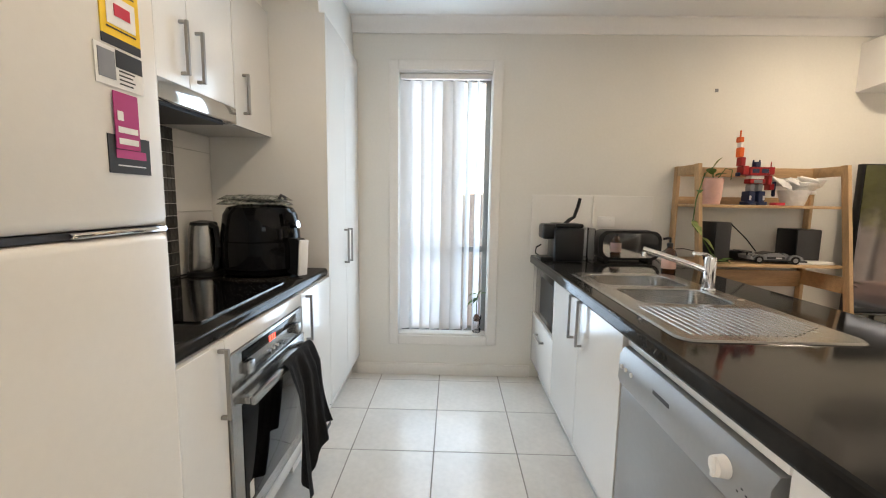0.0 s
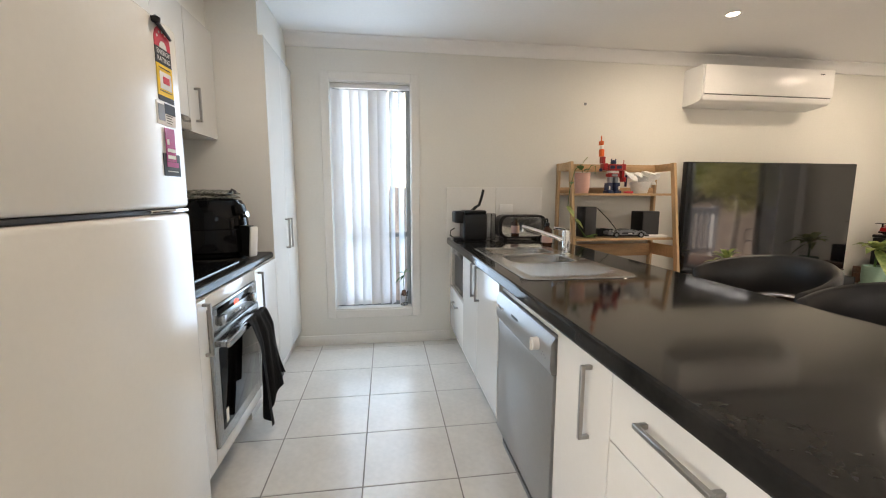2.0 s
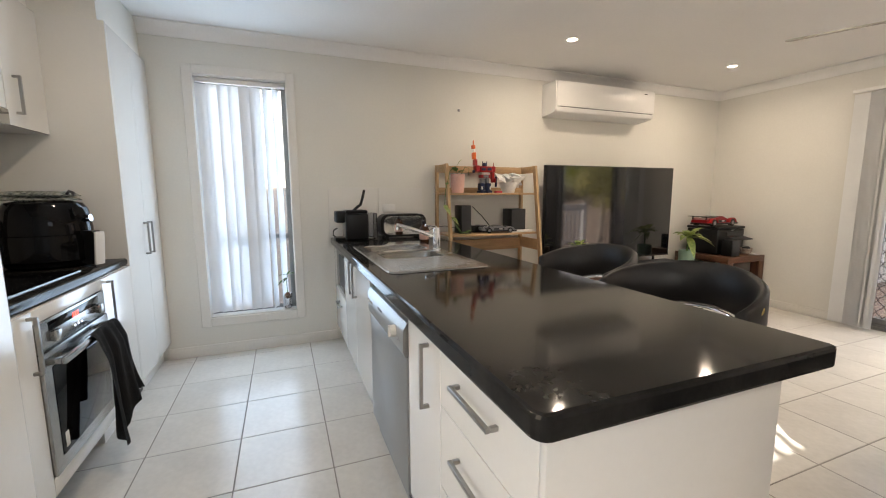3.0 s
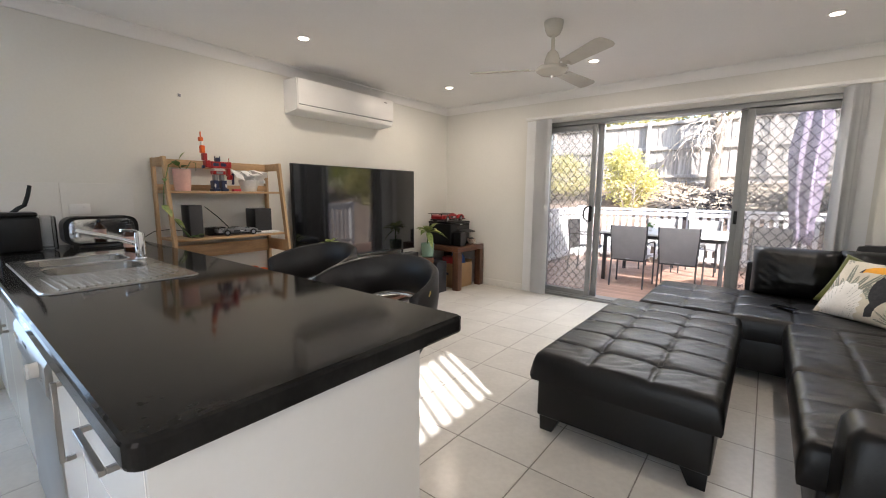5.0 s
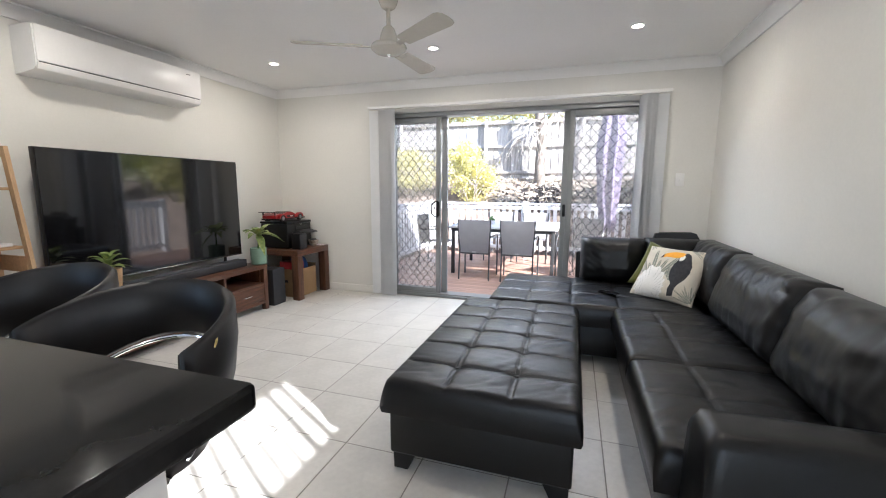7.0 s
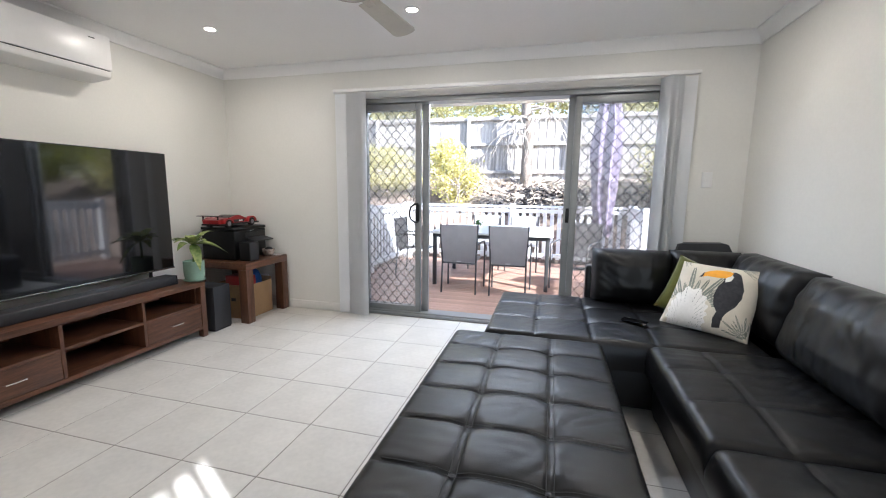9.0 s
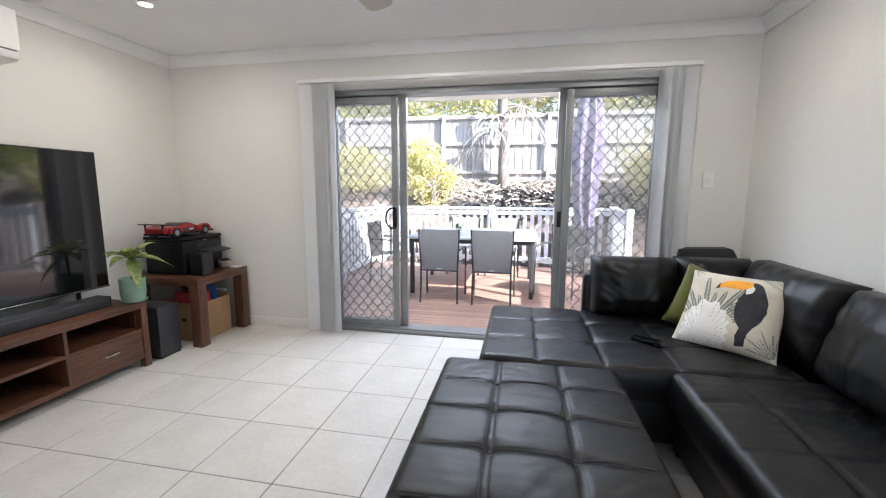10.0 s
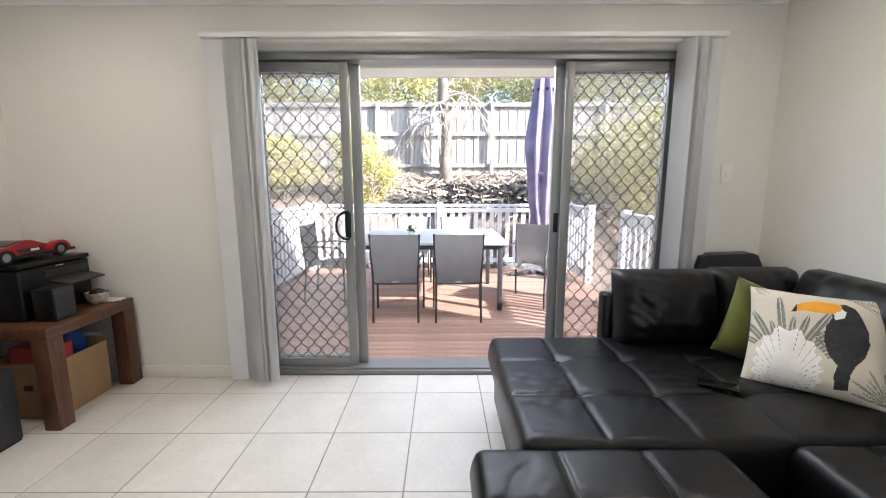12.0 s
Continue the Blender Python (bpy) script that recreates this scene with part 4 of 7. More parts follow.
for x in (OX0 + 0.09, OX1 - 0.09):
    for y in (OY0 + 0.085, OY1 - 0.085):
        sx, sy = (1 if x > cx else -1), (1 if y > cy else -1)
        bm = box(-0.055, -0.055, 0, 0.055, 0.055, 0.088, bev=0.004)
        for v in bm.verts:
            if v.co.z < 0.04:
                v.co.x, v.co.y = v.co.x * 0.62 + sx * 0.018, v.co.y * 0.62 + sy * 0.018
        part("foot", placed(bm, pose(x - sx * 0.005, y - sy * 0.005, 0)), M_BLACKPL, ot)

# corner sofa
sf = thing("corner_sofa", (4.0, -1.5, 0), "black leather corner sofa with a tufted chaise and loose back cushions", "sofa")
CHX0, CHX1, CHY1 = 4.10, 5.06, -0.27
part("chaise_base", box(CHX0 + 0.02, -2.02, 0.06, CHX1, CHY1 - 0.03, 0.30, bev=0.015, seg=3), M_LEATHER, sf)
lx, ly = CHX1 - CHX0 + 0.02, 1.5
ch = part("chaise_seat", placed(cushion(lx, ly, 0.165, 0.04, 0.012, evenly(2, lx), [0.45, 0.13, -0.2], groove=0.008, buttons=0.012, wrinkle=0.0022, creases=0.008, res=0.011, seed=4.0), pose((CHX0 + CHX1) / 2, CHY1 - ly / 2, 0.29)), M_LEATHER, sf, smooth=70)
for x in evenly(2, lx):
    for y in (0.45, 0.13):
        part("button", placed(lathe([(0.0, 0), (0.013, 0.001), (0.011, 0.005), (0.0, 0.007)], n=12), pose((CHX0 + CHX1) / 2 + x, CHY1 - ly / 2 + y, 0.438)), M_LEATHER, ch)
part("seat_base", box(2.42, -2.02, 0.06, CHX0 + 0.02, -1.22, 0.30, bev=0.015, seg=3), M_LEATHER, sf)
for x0, x1, sd in ((3.195, 4.095, 7.0), (2.43, 3.19, 11.0)):
    lx, ly = x1 - x0, 0.74
    part("seat_cushion", placed(cushion(lx, ly, 0.165, 0.04, 0.02, [-lx * 0.16, lx * 0.18] if sd < 10 else [0.02], [0.12], groove=0.009, buttons=0.006, wrinkle=0.005, creases=0.016, res=0.014, seed=sd), pose((x0 + x1) / 2, -1.17 - ly / 2, 0.292)), M_LEATHER, sf, smooth=70)
part("back_frame", box(2.24, -2.06, 0.06, 5.06, -1.95, 0.70, bev=0.02, seg=3), M_LEATHER, sf)
part("back_frame", box(5.07, -2.06, 0.06, 5.16, -0.915, 0.70, bev=0.02, seg=3), M_LEATHER, sf)
part("armrest", placed(cushion(0.2, 0.80, 0.56, 0.035, 0.01, wrinkle=0.003, seed=3), pose(2.335, -1.65, 0.06)), M_LEATHER, sf, smooth=70)
for x in (2.32, 4.15, 4.98):
    for y in (-1.28, -1.98):
        part("foot", box(x - 0.03, y - 0.03, 0, x + 0.03, y + 0.03, 0.065), M_BLACKPL, sf)


def back_cushion(w, hgt, depth, m, seed):
    """A loose cushion with a welted edge, standing on its side."""
    bm = cushion(w, hgt, depth, 0.07, 0.05, wrinkle=0.006, creases=0.022, res=0.014, seed=seed, folds=0.007)
    p = part("back_cushion", placed(bm, m), M_LEATHER, sf, smooth=80)
    return p


def stand(x, y, z, yaw, lean):
    """Lying cushion to standing one: its top looks along yaw (0: +y), leaning back by lean."""
    return Matrix.Translation((x, y, z)) @ Matrix.Rotation(radians(yaw), 4, "Z") @ Matrix.Rotation(radians(-90 + lean), 4, "X")


back_cushion(0.90, 0.44, 0.16, stand(3.69, -1.95, 0.64, 0, 16), 21.0)
back_cushion(0.82, 0.44, 0.16, stand(2.82, -1.95, 0.63, 0, 17), 27.0)
back_cushion(0.74, 0.44, 0.14, stand(4.58, -1.96, 0.645, 0, 14), 33.0)
back_cushion(0.54, 0.40, 0.14, stand(5.07, -1.23, 0.635, 90, 10), 39.0)
back_cushion(0.46, 0.40, 0.13, stand(5.08, -1.73, 0.645, 90, 9), 45.0)
hd = thing("black_case", (5.38, -1.80, 0.0), "black fabric case standing in the corner behind the sofa", "case")
part("body", placed(prism([(-0.22, 0), (0.22, 0), (0.20, 0.80), (0.185, 0.865), (0.14, 0.875), (-0.13, 0.885), (-0.16, 0.875), (-0.20, 0.80)], at(YZ, 0, 0, 0), 0.09), pose(5.34, -1.81, 0)), M_DGREY, hd)

# pillows
M_OLIVE = mat("olive_velvet", (0.085, 0.09, 0.013), 0.9, var=0.25, scale=9, fine=200, fvar=0.15, sheen=0.15, bump=0.2, bscale=300)
M_LINEN = mat("natural_linen", (0.60, 0.55, 0.45), 0.95, var=0.05, fine=260, fvar=0.08, bump=0.3, bscale=400)
M_PBLACK = mat("printed_black", (0.03, 0.03, 0.033), 0.95, var=0.3, scale=20, fvar=0.2, bump=0.3, bscale=400)
M_PORANGE = mat("printed_orange", (0.80, 0.36, 0.03), 0.95, var=0.15, scale=12, bump=0.3, bscale=400)
M_PGREY = mat("printed_grey_green", (0.20, 0.215, 0.18), 0.95, var=0.25, scale=14, bump=0.3, bscale=400)
M_PWHITE = mat("printed_white", (0.78, 0.76, 0.72), 0.95, var=0.05, bump=0.3, bscale=400)


def inside(u, v, poly):
    c = False
    for (a, b), (p, q) in zip(poly, poly[1:] + poly[:1]):
        if (b > v) != (q > v) and u < (p - a) * (v - b) / (q - b) + a:
            c = not c
    return c


def pillow(name, w, thick, m, mats, paint, label, n=72):
    bm = bmesh.new()
    side = []
    for sgn in (1, -1):
        g = []
        for j in range(n + 1):
            row = []
            for i in range(n + 1):
                u, v = 2 * i / n - 1, 2 * j / n - 1
                k = ((1 - u ** 4) * (1 - v ** 4)) ** 0.62
                pin = 1 - 0.07 * (1 - v * v) * abs(u) ** 3, 1 - 0.07 * (1 - u * u) * abs(v) ** 3
                z = sgn * (thick * k + 0.006 * noise.noise(Vector((u * 3, v * 3, sgn))) * k)
                row.append(bm.verts.new((u * w * pin[0], v * w * pin[1], z)))
            g.append(row)
        for j in range(n):
            for i in range(n):
                f = bm.faces.new((g[j][i], g[j][i + 1], g[j + 1][i + 1], g[j + 1][i]))
                f.material_index = paint(2 * (i + 0.5) / n - 1, 2 * (j + 0.5) / n - 1) if sgn > 0 else 0
    bmesh.ops.remove_doubles(bm, verts=bm.verts, dist=0.0008)
    ob = solid(name, placed(bm, m), mats[0], label, "cushion", base=m.translation, smooth=80)
    for extra in mats[1:]:
        ob.data.materials.append(extra)
    return ob


BODY = [(0.20, 0.56), (0.26, 0.70), (0.38, 0.74), (0.50, 0.66), (0.58, 0.48), (0.68, 0.22), (0.69, -0.02), (0.62, -0.26), (0.50, -0.44), (0.44, -0.60), (0.42, -0.86), (0.26, -0.90), (0.24, -0.66), (0.28, -0.48), (0.16, -0.30), (0.10, -0.05), (0.12, 0.22), (0.20, 0.40)]
BIB = [(0.20, 0.56), (0.32, 0.62), (0.38, 0.54), (0.36, 0.42), (0.24, 0.36)]
BEAK = [(0.33, 0.68), (0.24, 0.74), (0.04, 0.74), (-0.16, 0.68), (-0.29, 0.58), (-0.36, 0.40), (-0.20, 0.46), (0.05, 0.46), (0.22, 0.48), (0.31, 0.56)]


def palm_fan(u, v, ox, oy, a0, a1, r0, r1, blades):
    """Pointed blades that fan out round a point."""
    r, a = math.hypot(u - ox, v - oy), math.atan2(v - oy, u - ox)
    if not (a0 < a < a1 and r0 < r < r1):
        return False
    k = (a - a0) / (a1 - a0) * blades
    end = r1 * (0.80 + 0.20 * math.sin(int(k) * 2.4))
    s = (r - r0) / max(0.01, end - r0)
    return s < 1 and abs(k % 1 - 0.5) < 0.44 * (1 - s) ** 0.55 and abs(k % 1 - 0.5) > 0.04


def toucan_print(u, v):
    if inside(u, v, BEAK):
        return 1 if u < -0.28 else 2
    if inside(u, v, BIB):
        return 4
    if inside(u, v, BODY):
        return 1
    r = math.hypot((u + 0.38) / 0.46, (v + 0.66) / 0.72)
    if r < 1.0 + 0.07 * math.sin(math.atan2(v + 0.66, u + 0.38) * 15):
        return 3 if r > 0.45 and (math.atan2(v + 1.0, u + 0.38) * 7) % 1 < 0.06 else 4
    if palm_fan(u, v, -0.38, -0.66, 0.45, 2.55, 0.60, 1.42, 11) or palm_fan(u, v, -0.05, 0.0, -0.9, 0.7, 0.05, 0.50, 6):
        return 3
    if palm_fan(u, v, 0.30, 1.02, -0.75, -0.02, 0.05, 0.85, 8) or palm_fan(u, v, 0.95, -0.95, 1.4, 3.3, 0.05, 0.62, 10) or palm_fan(u, v, -0.95, 1.0, -1.2, -0.3, 0.05, 0.4, 6):
        return 3
    return 0


def corner_pose(tl, tr, bl):
    a, b, c = Vector(tl), Vector(tr), Vector(bl)
    x = (b - a).normalized()
    z = x.cross((a - c)).normalized()
    y = z.cross(x)
    return Matrix.Translation((b + c) / 2) @ Matrix((x, y, z)).transposed().to_4x4()


pillow("toucan_cushion", 0.238, 0.075, corner_pose((4.745, -1.53, 0.80), (4.49, -1.86, 0.80), (4.54, -1.35, 0.47)), [M_LINEN, M_PBLACK, M_PORANGE, M_PGREY, M_PWHITE], toucan_print,
       "linen cushion printed with a toucan and palm leaves", 150)
pillow("green_cushion", 0.20, 0.06, corner_pose((4.87, -1.52, 0.86), (4.71, -1.90, 0.72), (4.79, -1.30, 0.50)), [M_OLIVE], lambda u, v: 0, "olive green velvet cushion in the sofa's corner", 30)
rc = thing("phone", (4.46, -1.18, 0.455), "black phone lying on the chaise", "phone")
part("body", placed(box(-0.035, -0.075, 0, 0.035, 0.075, 0.008, bev=0.003), pose(4.455, -1.17, 0.4675, 0, 0, -28)), M_BLACKGL, rc)

# television on its stand
tv = thing("television", (3.70, 2.57, 0.48), "large flat black television on the timber stand", "television")
TX0, TX1, TZ0, TZ1 = 2.855, 4.565, 0.565, 1.545
part("panel", box(TX0, 2.555, TZ0, TX1, 2.60, TZ1, bev=0.004), M_BLACKPL, tv)
part("screen", box(TX0 + 0.008, 2.5505, TZ0 + 0.016, TX1 - 0.008, 2.556, TZ1 - 0.008), M_SCREEN, tv, "glossy black screen")
part("bezel_strip", box(TX0, 2.549, TZ0, TX1, 2.556, TZ0 + 0.013, bev=0.002), M_STEEL, tv, "thin silver lower bezel")
for x in (3.05, 4.36):
    part("stand_foot", bm_box(rod((x, 2.575, 0.487), (x, 2.575, 0.58), 0.014), x - 0.02, 2.45, 0.48, x + 0.02, 2.69, 0.49, bev=0.003), M_BLACKPL, tv)
sb = thing("soundbar", (3.6, 2.36, 0.48), "long black fabric soundbar below the television", "soundbar")
part("body", box(3.05, 2.30, 0.4805, 4.36, 2.42, 0.555, bev=0.01, seg=3), M_DGREY, sb)
part("end_cap", box(4.352, 2.299, 0.482, 4.362, 2.421, 0.554, bev=0.003), M_BLACKPL, sb)

# television stand
ts = thing("tv_stand", (3.72, 2.43, 0), "dark stained timber television stand with open shelves and drawers", "tv stand")
AX0, AX1, AY0, AY1 = 2.93, 4.52, 2.19, 2.66
part("top", box(AX0, AY0 - 0.004, 0.44, AX1, AY1, 0.48, bev=0.004), M_WOOD, ts)
for x in (AX0, AX1 - 0.05):
    for y in (AY0, AY1 - 0.05):
        part("leg", box(x, y, 0, x + 0.05, y + 0.05, 0.44, bev=0.003), M_WOODV, ts)
part("base_board", box(AX0 + 0.05, AY0 + 0.002, 0.07, AX1 - 0.05, AY1 - 0.02, 0.10, bev=0.002), M_WOOD, ts)
part("back_board", box(AX0 + 0.05, AY1 - 0.02, 0.10, AX1 - 0.05, AY1 - 0.008, 0.44), M_WOOD, ts)
for x in (AX0 + 0.05, AX1 - 0.062):
    part("side_board", box(x, AY0 + 0.05, 0.07, x + 0.012, AY1 - 0.05, 0.44), M_WOODV, ts)
for x in (3.455, 3.975):
    part("divider", box(x - 0.011, AY0 + 0.004, 0.10, x + 0.011, AY1 - 0.02, 0.44, bev=0.002), M_WOODV, ts)
for x0, x1 in ((AX0 + 0.05, 3.444), (3.466, 3.964), (3.986, AX1 - 0.05)):
    part("shelf", box(x0, AY0 + 0.004, 0.272, x1, AY1 - 0.02, 0.292, bev=0.002), M_WOOD, ts)
for x0, x1 in ((AX0 + 0.052, 3.442), (3.988, AX1 - 0.052)):
    dr = part("drawer", box(x0, AY0 + 0.006, 0.102, x1, AY1 - 0.06, 0.270, bev=0.002), M_WOOD, ts)
    c = (x0 + x1) / 2
    part("handle", tube([(c - 0.05, AY0 + 0.006, 0.19), (c - 0.046, AY0 - 0.012, 0.19), (c, AY0 - 0.018, 0.19), (c + 0.046, AY0 - 0.012, 0.19), (c + 0.05, AY0 + 0.006, 0.19)], 0.0045, 8), M_CHROME, dr, "small silver handle")

# subwoofer and side table
sw_ = thing("subwoofer", (4.70, 2.32, 0), "black subwoofer standing between television stand and side table", "speaker")
part("body", box(4.60, 2.19, 0.012, 4.79, 2.50, 0.40, bev=0.004), M_DGREY, sw_)
part("base", box(4.605, 2.195, 0, 4.785, 2.495, 0.012), M_BLACKPL, sw_)
st = thing("side_table", (5.17, 2.38, 0), "dark stained solid timber side table in the corner", "table")
part("tabletop", box(4.86, 2.06, 0.51, 5.465, 2.70, 0.575, bev=0.004), M_WOOD, st)
for x in (4.86, 5.375):
    for y in (2.06, 2.61):
        part("leg", box(x, y, 0, x + 0.09, y + 0.09, 0.51, bev=0.004), M_WOODV, st)

# air conditioner
ac = thing("air_conditioner", (3.56, 2.64, 1.99), "white split-system air conditioner high on the wall", "air conditioner")
prof = [(0.20, 2.300), (0.22, 2.285), (0.225, 2.07), (0.217, 2.030), (0.195, 2.010), (0.10, 2.000), (0.0, 1.992), (0.0, 2.300)]
part("case", bm_prism(bmesh.new(), [(-u, v) for u, v in prof], at(YZ, 2.92, YN - 0.001, 0.035), 1.25), M_WHITEPL, ac)
part("front_panel", box(2.925, 2.512, 2.098, 4.165, 2.526, 2.328, bev=0.005), M_WHITEPL, ac, "smooth white front cover")
part("louvre", placed(box(-0.615, -0.004, -0.022, 0.615, 0.004, 0.022, bev=0.003), pose(3.545, 2.529, 2.071, 20)), M_WHITEPL, ac)
part("outlet_slot", box(2.94, 2.519, 2.0930, 4.15, 2.528, 2.0970), M_DGREY, ac, "thin dark line over the louvre")
part("top_intake", boxes([(2.98 + 0.032 * i, 2.56, 2.3352, 2.995 + 0.032 * i, 2.74, 2.339) for i in range(36)]), M_DGREY, ac)
part("indicator", box(4.02, 2.510, 2.285, 4.06, 2.5122, 2.292), M_DGREY, ac)

# ceiling fan
fan = thing("ceiling_fan", (3.53, 0.28, ZC), "cream three-bladed ceiling fan at rest", "ceiling fan")
FXc, FYc = 3.53, 0.28
part("canopy", lathe([(0.03, 2.375), (0.045, 2.385), (0.06, 2.42), (0.066, 2.455), (0.066, ZC - 0.0005)], FXc, FYc), M_CREAM, fan)
part("downrod", rod((FXc, FYc, 2.252), (FXc, FYc, 2.39), 0.0125), M_CREAM, fan)
part("motor_cover", lathe([(0.055, 2.172), (0.055, 2.202), (0.048, 2.232), (0.036, 2.262), (0.02, 2.277)], FXc, FYc), M_CREAM, fan)
part("motor", lathe([(0.0, 2.107), (0.04, 2.110), (0.085, 2.120), (0.108, 2.137), (0.112, 2.152), (0.105, 2.165), (0.055, 2.172)], FXc, FYc, 32), M_CREAM, fan)
part("finial", lathe([(0.0, 2.094), (0.012, 2.098), (0.014, 2.108)], FXc, FYc), M_CHROME, fan)
for ang in (116, 236, -6):
    m = pose(FXc, FYc, 2.15, 0, 0, ang) @ pose(0, 0, 0, -11)
    outl = [(0.16, -0.05)] + [(0.545, -0.066), (0.57, -0.058), (0.585, -0.037), (0.59, 0.0), (0.585, 0.037), (0.57, 0.058), (0.545, 0.066)] + [(0.16, 0.05)]
    bl = part("blade", prism(outl, m, 0.005), M_CREAM, fan)
    part("blade_iron", placed(box(0.08, -0.018, -0.004, 0.20, 0.018, -0.0005, bev=0.001), m), M_CREAM, bl)

# downlights
M_LED = glow("downlight_diffuser", (1.0, 0.86, 0.68), 7)
dl = thing("downlight", (0, 0, ZC), "round white recessed downlight switched on", "downlight", "ceiling downlights")
part("rim", lathe([(0.036, ZC - 0.002), (0.040, ZC - 0.006), (0.052, ZC - 0.004), (0.055, ZC - 0.0005)], 0, 0, 28), M_WHITEPL, dl)
part("lens", lathe([(0.0, ZC - 0.004), (0.036, ZC - 0.0035), (0.037, ZC - 0.0005)], 0, 0, 24), M_LED, dl, "glowing warm diffuser")
# the last two are unseen, added to brighten the sofa wall and kitchen
spots = [(2.64, 1.965), (4.52, 1.965), (4.53, -1.255), (4.55, 0.34), (2.64, -1.255), (0.2, 0.9)]
dl.location = (*spots[0], ZC)
for x, y in spots[1:]:
    copy_thing(dl, pose(x, y, ZC))
for x, y in spots:
    d = bpy.data.lights.new("downlight_beam", "AREA")
    d.shape, d.size, d.energy, d.color = "DISK", 0.07, 2.3, (1.0, 0.87, 0.70)
    new("downlight_beam", d).location = (x, y, ZC - 0.008)

# bar stools
M_STOOL = mat("black_vinyl", (0.008, 0.007, 0.007), 0.42, var=0.3, scale=8, fvar=0.1, bump=0.04, bscale=260, spec=0.35)


def bar_stool():
    s = thing("bar_stool", (0, 0, 0), "black vinyl bucket bar stool with a chrome pedestal", "bar stool", "stools at the island bench")
    part("base", lathe([(0.215, 0.0), (0.215, 0.008), (0.18, 0.018), (0.06, 0.03), (0.035, 0.06), (0.03, 0.07)], 0, 0, 36), M_CHROME, s)
    part("column", rod((0, 0, 0.065), (0, 0, 0.54), 0.026, n=20), M_CHROME, s)
    part("footrest", bm_tube(bmesh.new(), [(0.03 * 0, 0, 0.28)] + [(-0.17 * math.cos(radians(a)) , 0.17 * math.sin(radians(a)), 0.28) for a in range(-100, 101, 20)] + [(0, 0.0, 0.28)], 0.009, 8), M_CHROME, s)
    part("seat", placed(lathe([(0.0, 0.0), (0.16, 0.0), (0.20, 0.02), (0.205, 0.05), (0.19, 0.075), (0.15, 0.088), (0.0, 0.09)], 0, 0, 32), pose(0, 0, 0.54)), M_STOOL, s)
    # wrapped back: an arc, tall at the rear, drawn down to the arms
    bm = bmesh.new()
    n = 36
    ri, ro = [], []
    for i in range(n + 1):
        a = radians(-100 + 200 * i / n)
        k = math.cos(a * 0.62)
        top = 0.80 + 0.19 * max(0, k) ** 0.8
        low = 0.60 + 0.215 * max(0, math.cos(a * 0.86)) ** 0.75
        prof_ = []
        for z, off in ((low, 0.0), (low + 0.012, -0.014), ((low + top) / 2, -0.017), (top - 0.012, -0.014), (top, 0.0), (top - 0.012, 0.014), ((low + top) / 2, 0.02), (low + 0.012, 0.014)):
            r = 0.25 + off + 0.05 * (z - 0.6)
            prof_.append(bm.verts.new((r * math.cos(a), r * math.sin(a) * 1.06, z)))
        ri.append(prof_)
    for p, q in zip(ri, ri[1:]):
        for j in range(8):
            bm.faces.new((p[j], p[(j + 1) % 8], q[(j + 1) % 8], q[j]))
    bm.faces.new(ri[0][::-1])
    bm.faces.new(ri[-1])
    part("backrest", bm, M_STOOL, s, smooth=80)
    pts = []
    for i in range(25):
        a = radians(-100 + 200 * i / 24)
        low = 0.60 + 0.215 * max(0, math.cos(a * 0.86)) ** 0.75
        pts.append((0.248 * math.cos(a), 0.263 * math.sin(a), low - 0.006))
    part("chrome_trim", tube(pts, 0.006, 8), M_CHROME, s, "chrome tube under the back")
    for sg in (-1, 1):
        part("arm_bracket", tube([(-0.09, sg * 0.245, 0.60), (-0.06, sg * 0.22, 0.57), (0, sg * 0.15, 0.555)], 0.009, 8), M_CHROME, s)
    return s


stool = bar_stool()
stool.matrix_basis = pose(1.76, 0.25, 0, 0, 0, 3)
copy_thing(stool, pose(1.86, 0.88, 0, 0, 0, -4))
part("worn_patch", placed(lathe([(0.0, 0.003), (0.004, 0.003), (0.007, 0.0)], n=5, sx=0.6, sy=2.0), pose(0.03, -0.2995, 0.90, 90, 25)), mat("torn_vinyl", (0.46, 0.33, 0.12), 0.9, var=0.4, scale=60), stool, "small torn patch of yellow backing")

# ---- deck and garden ----
DX0, DX1, DYA, DYB = 5.73, 9.32, -2.0, 2.08
ZD = -0.02


def ground_z(x, y):
    """Level beside the house, then a bank that climbs to the back fence."""
    if x < 9.4:
        z = -0.45
    else:
        t = min(1, (x - 9.4) / 0.45)
        z = -0.45 + 1.35 * t * t * (3 - 2 * t) + 0.62 * min(1, max(0, (x - 9.85) / 1.45))
    if x > 9.5:
        z += 0.07 * noise.noise(Vector((x * 1.5, y * 1.5, 0))) + 0.035 * noise.noise(Vector((x * 5, y * 5, 3)))
    return z


bm = bmesh.new()
xs = [-400, -60, -12, -4, 2, 5.5, 8, 9.2] + [9.4 + 0.1 * i for i in range(24)] + [13, 16, 24, 60, 500]
ys = [-400, -60, -14] + [-7 + 0.25 * i for i in range(57)] + [14, 60, 400]
grid = [[bm.verts.new((x, y, ground_z(x, y))) for x in xs] for y in ys]
for a, b in zip(grid, grid[1:]):
    for i in range(len(xs) - 1):
        bm.faces.new((a[i], a[i + 1], b[i + 1], b[i]))
structure("ground", bm, M_SOIL, "brown earth bank strewn with bark mulch", "ground")

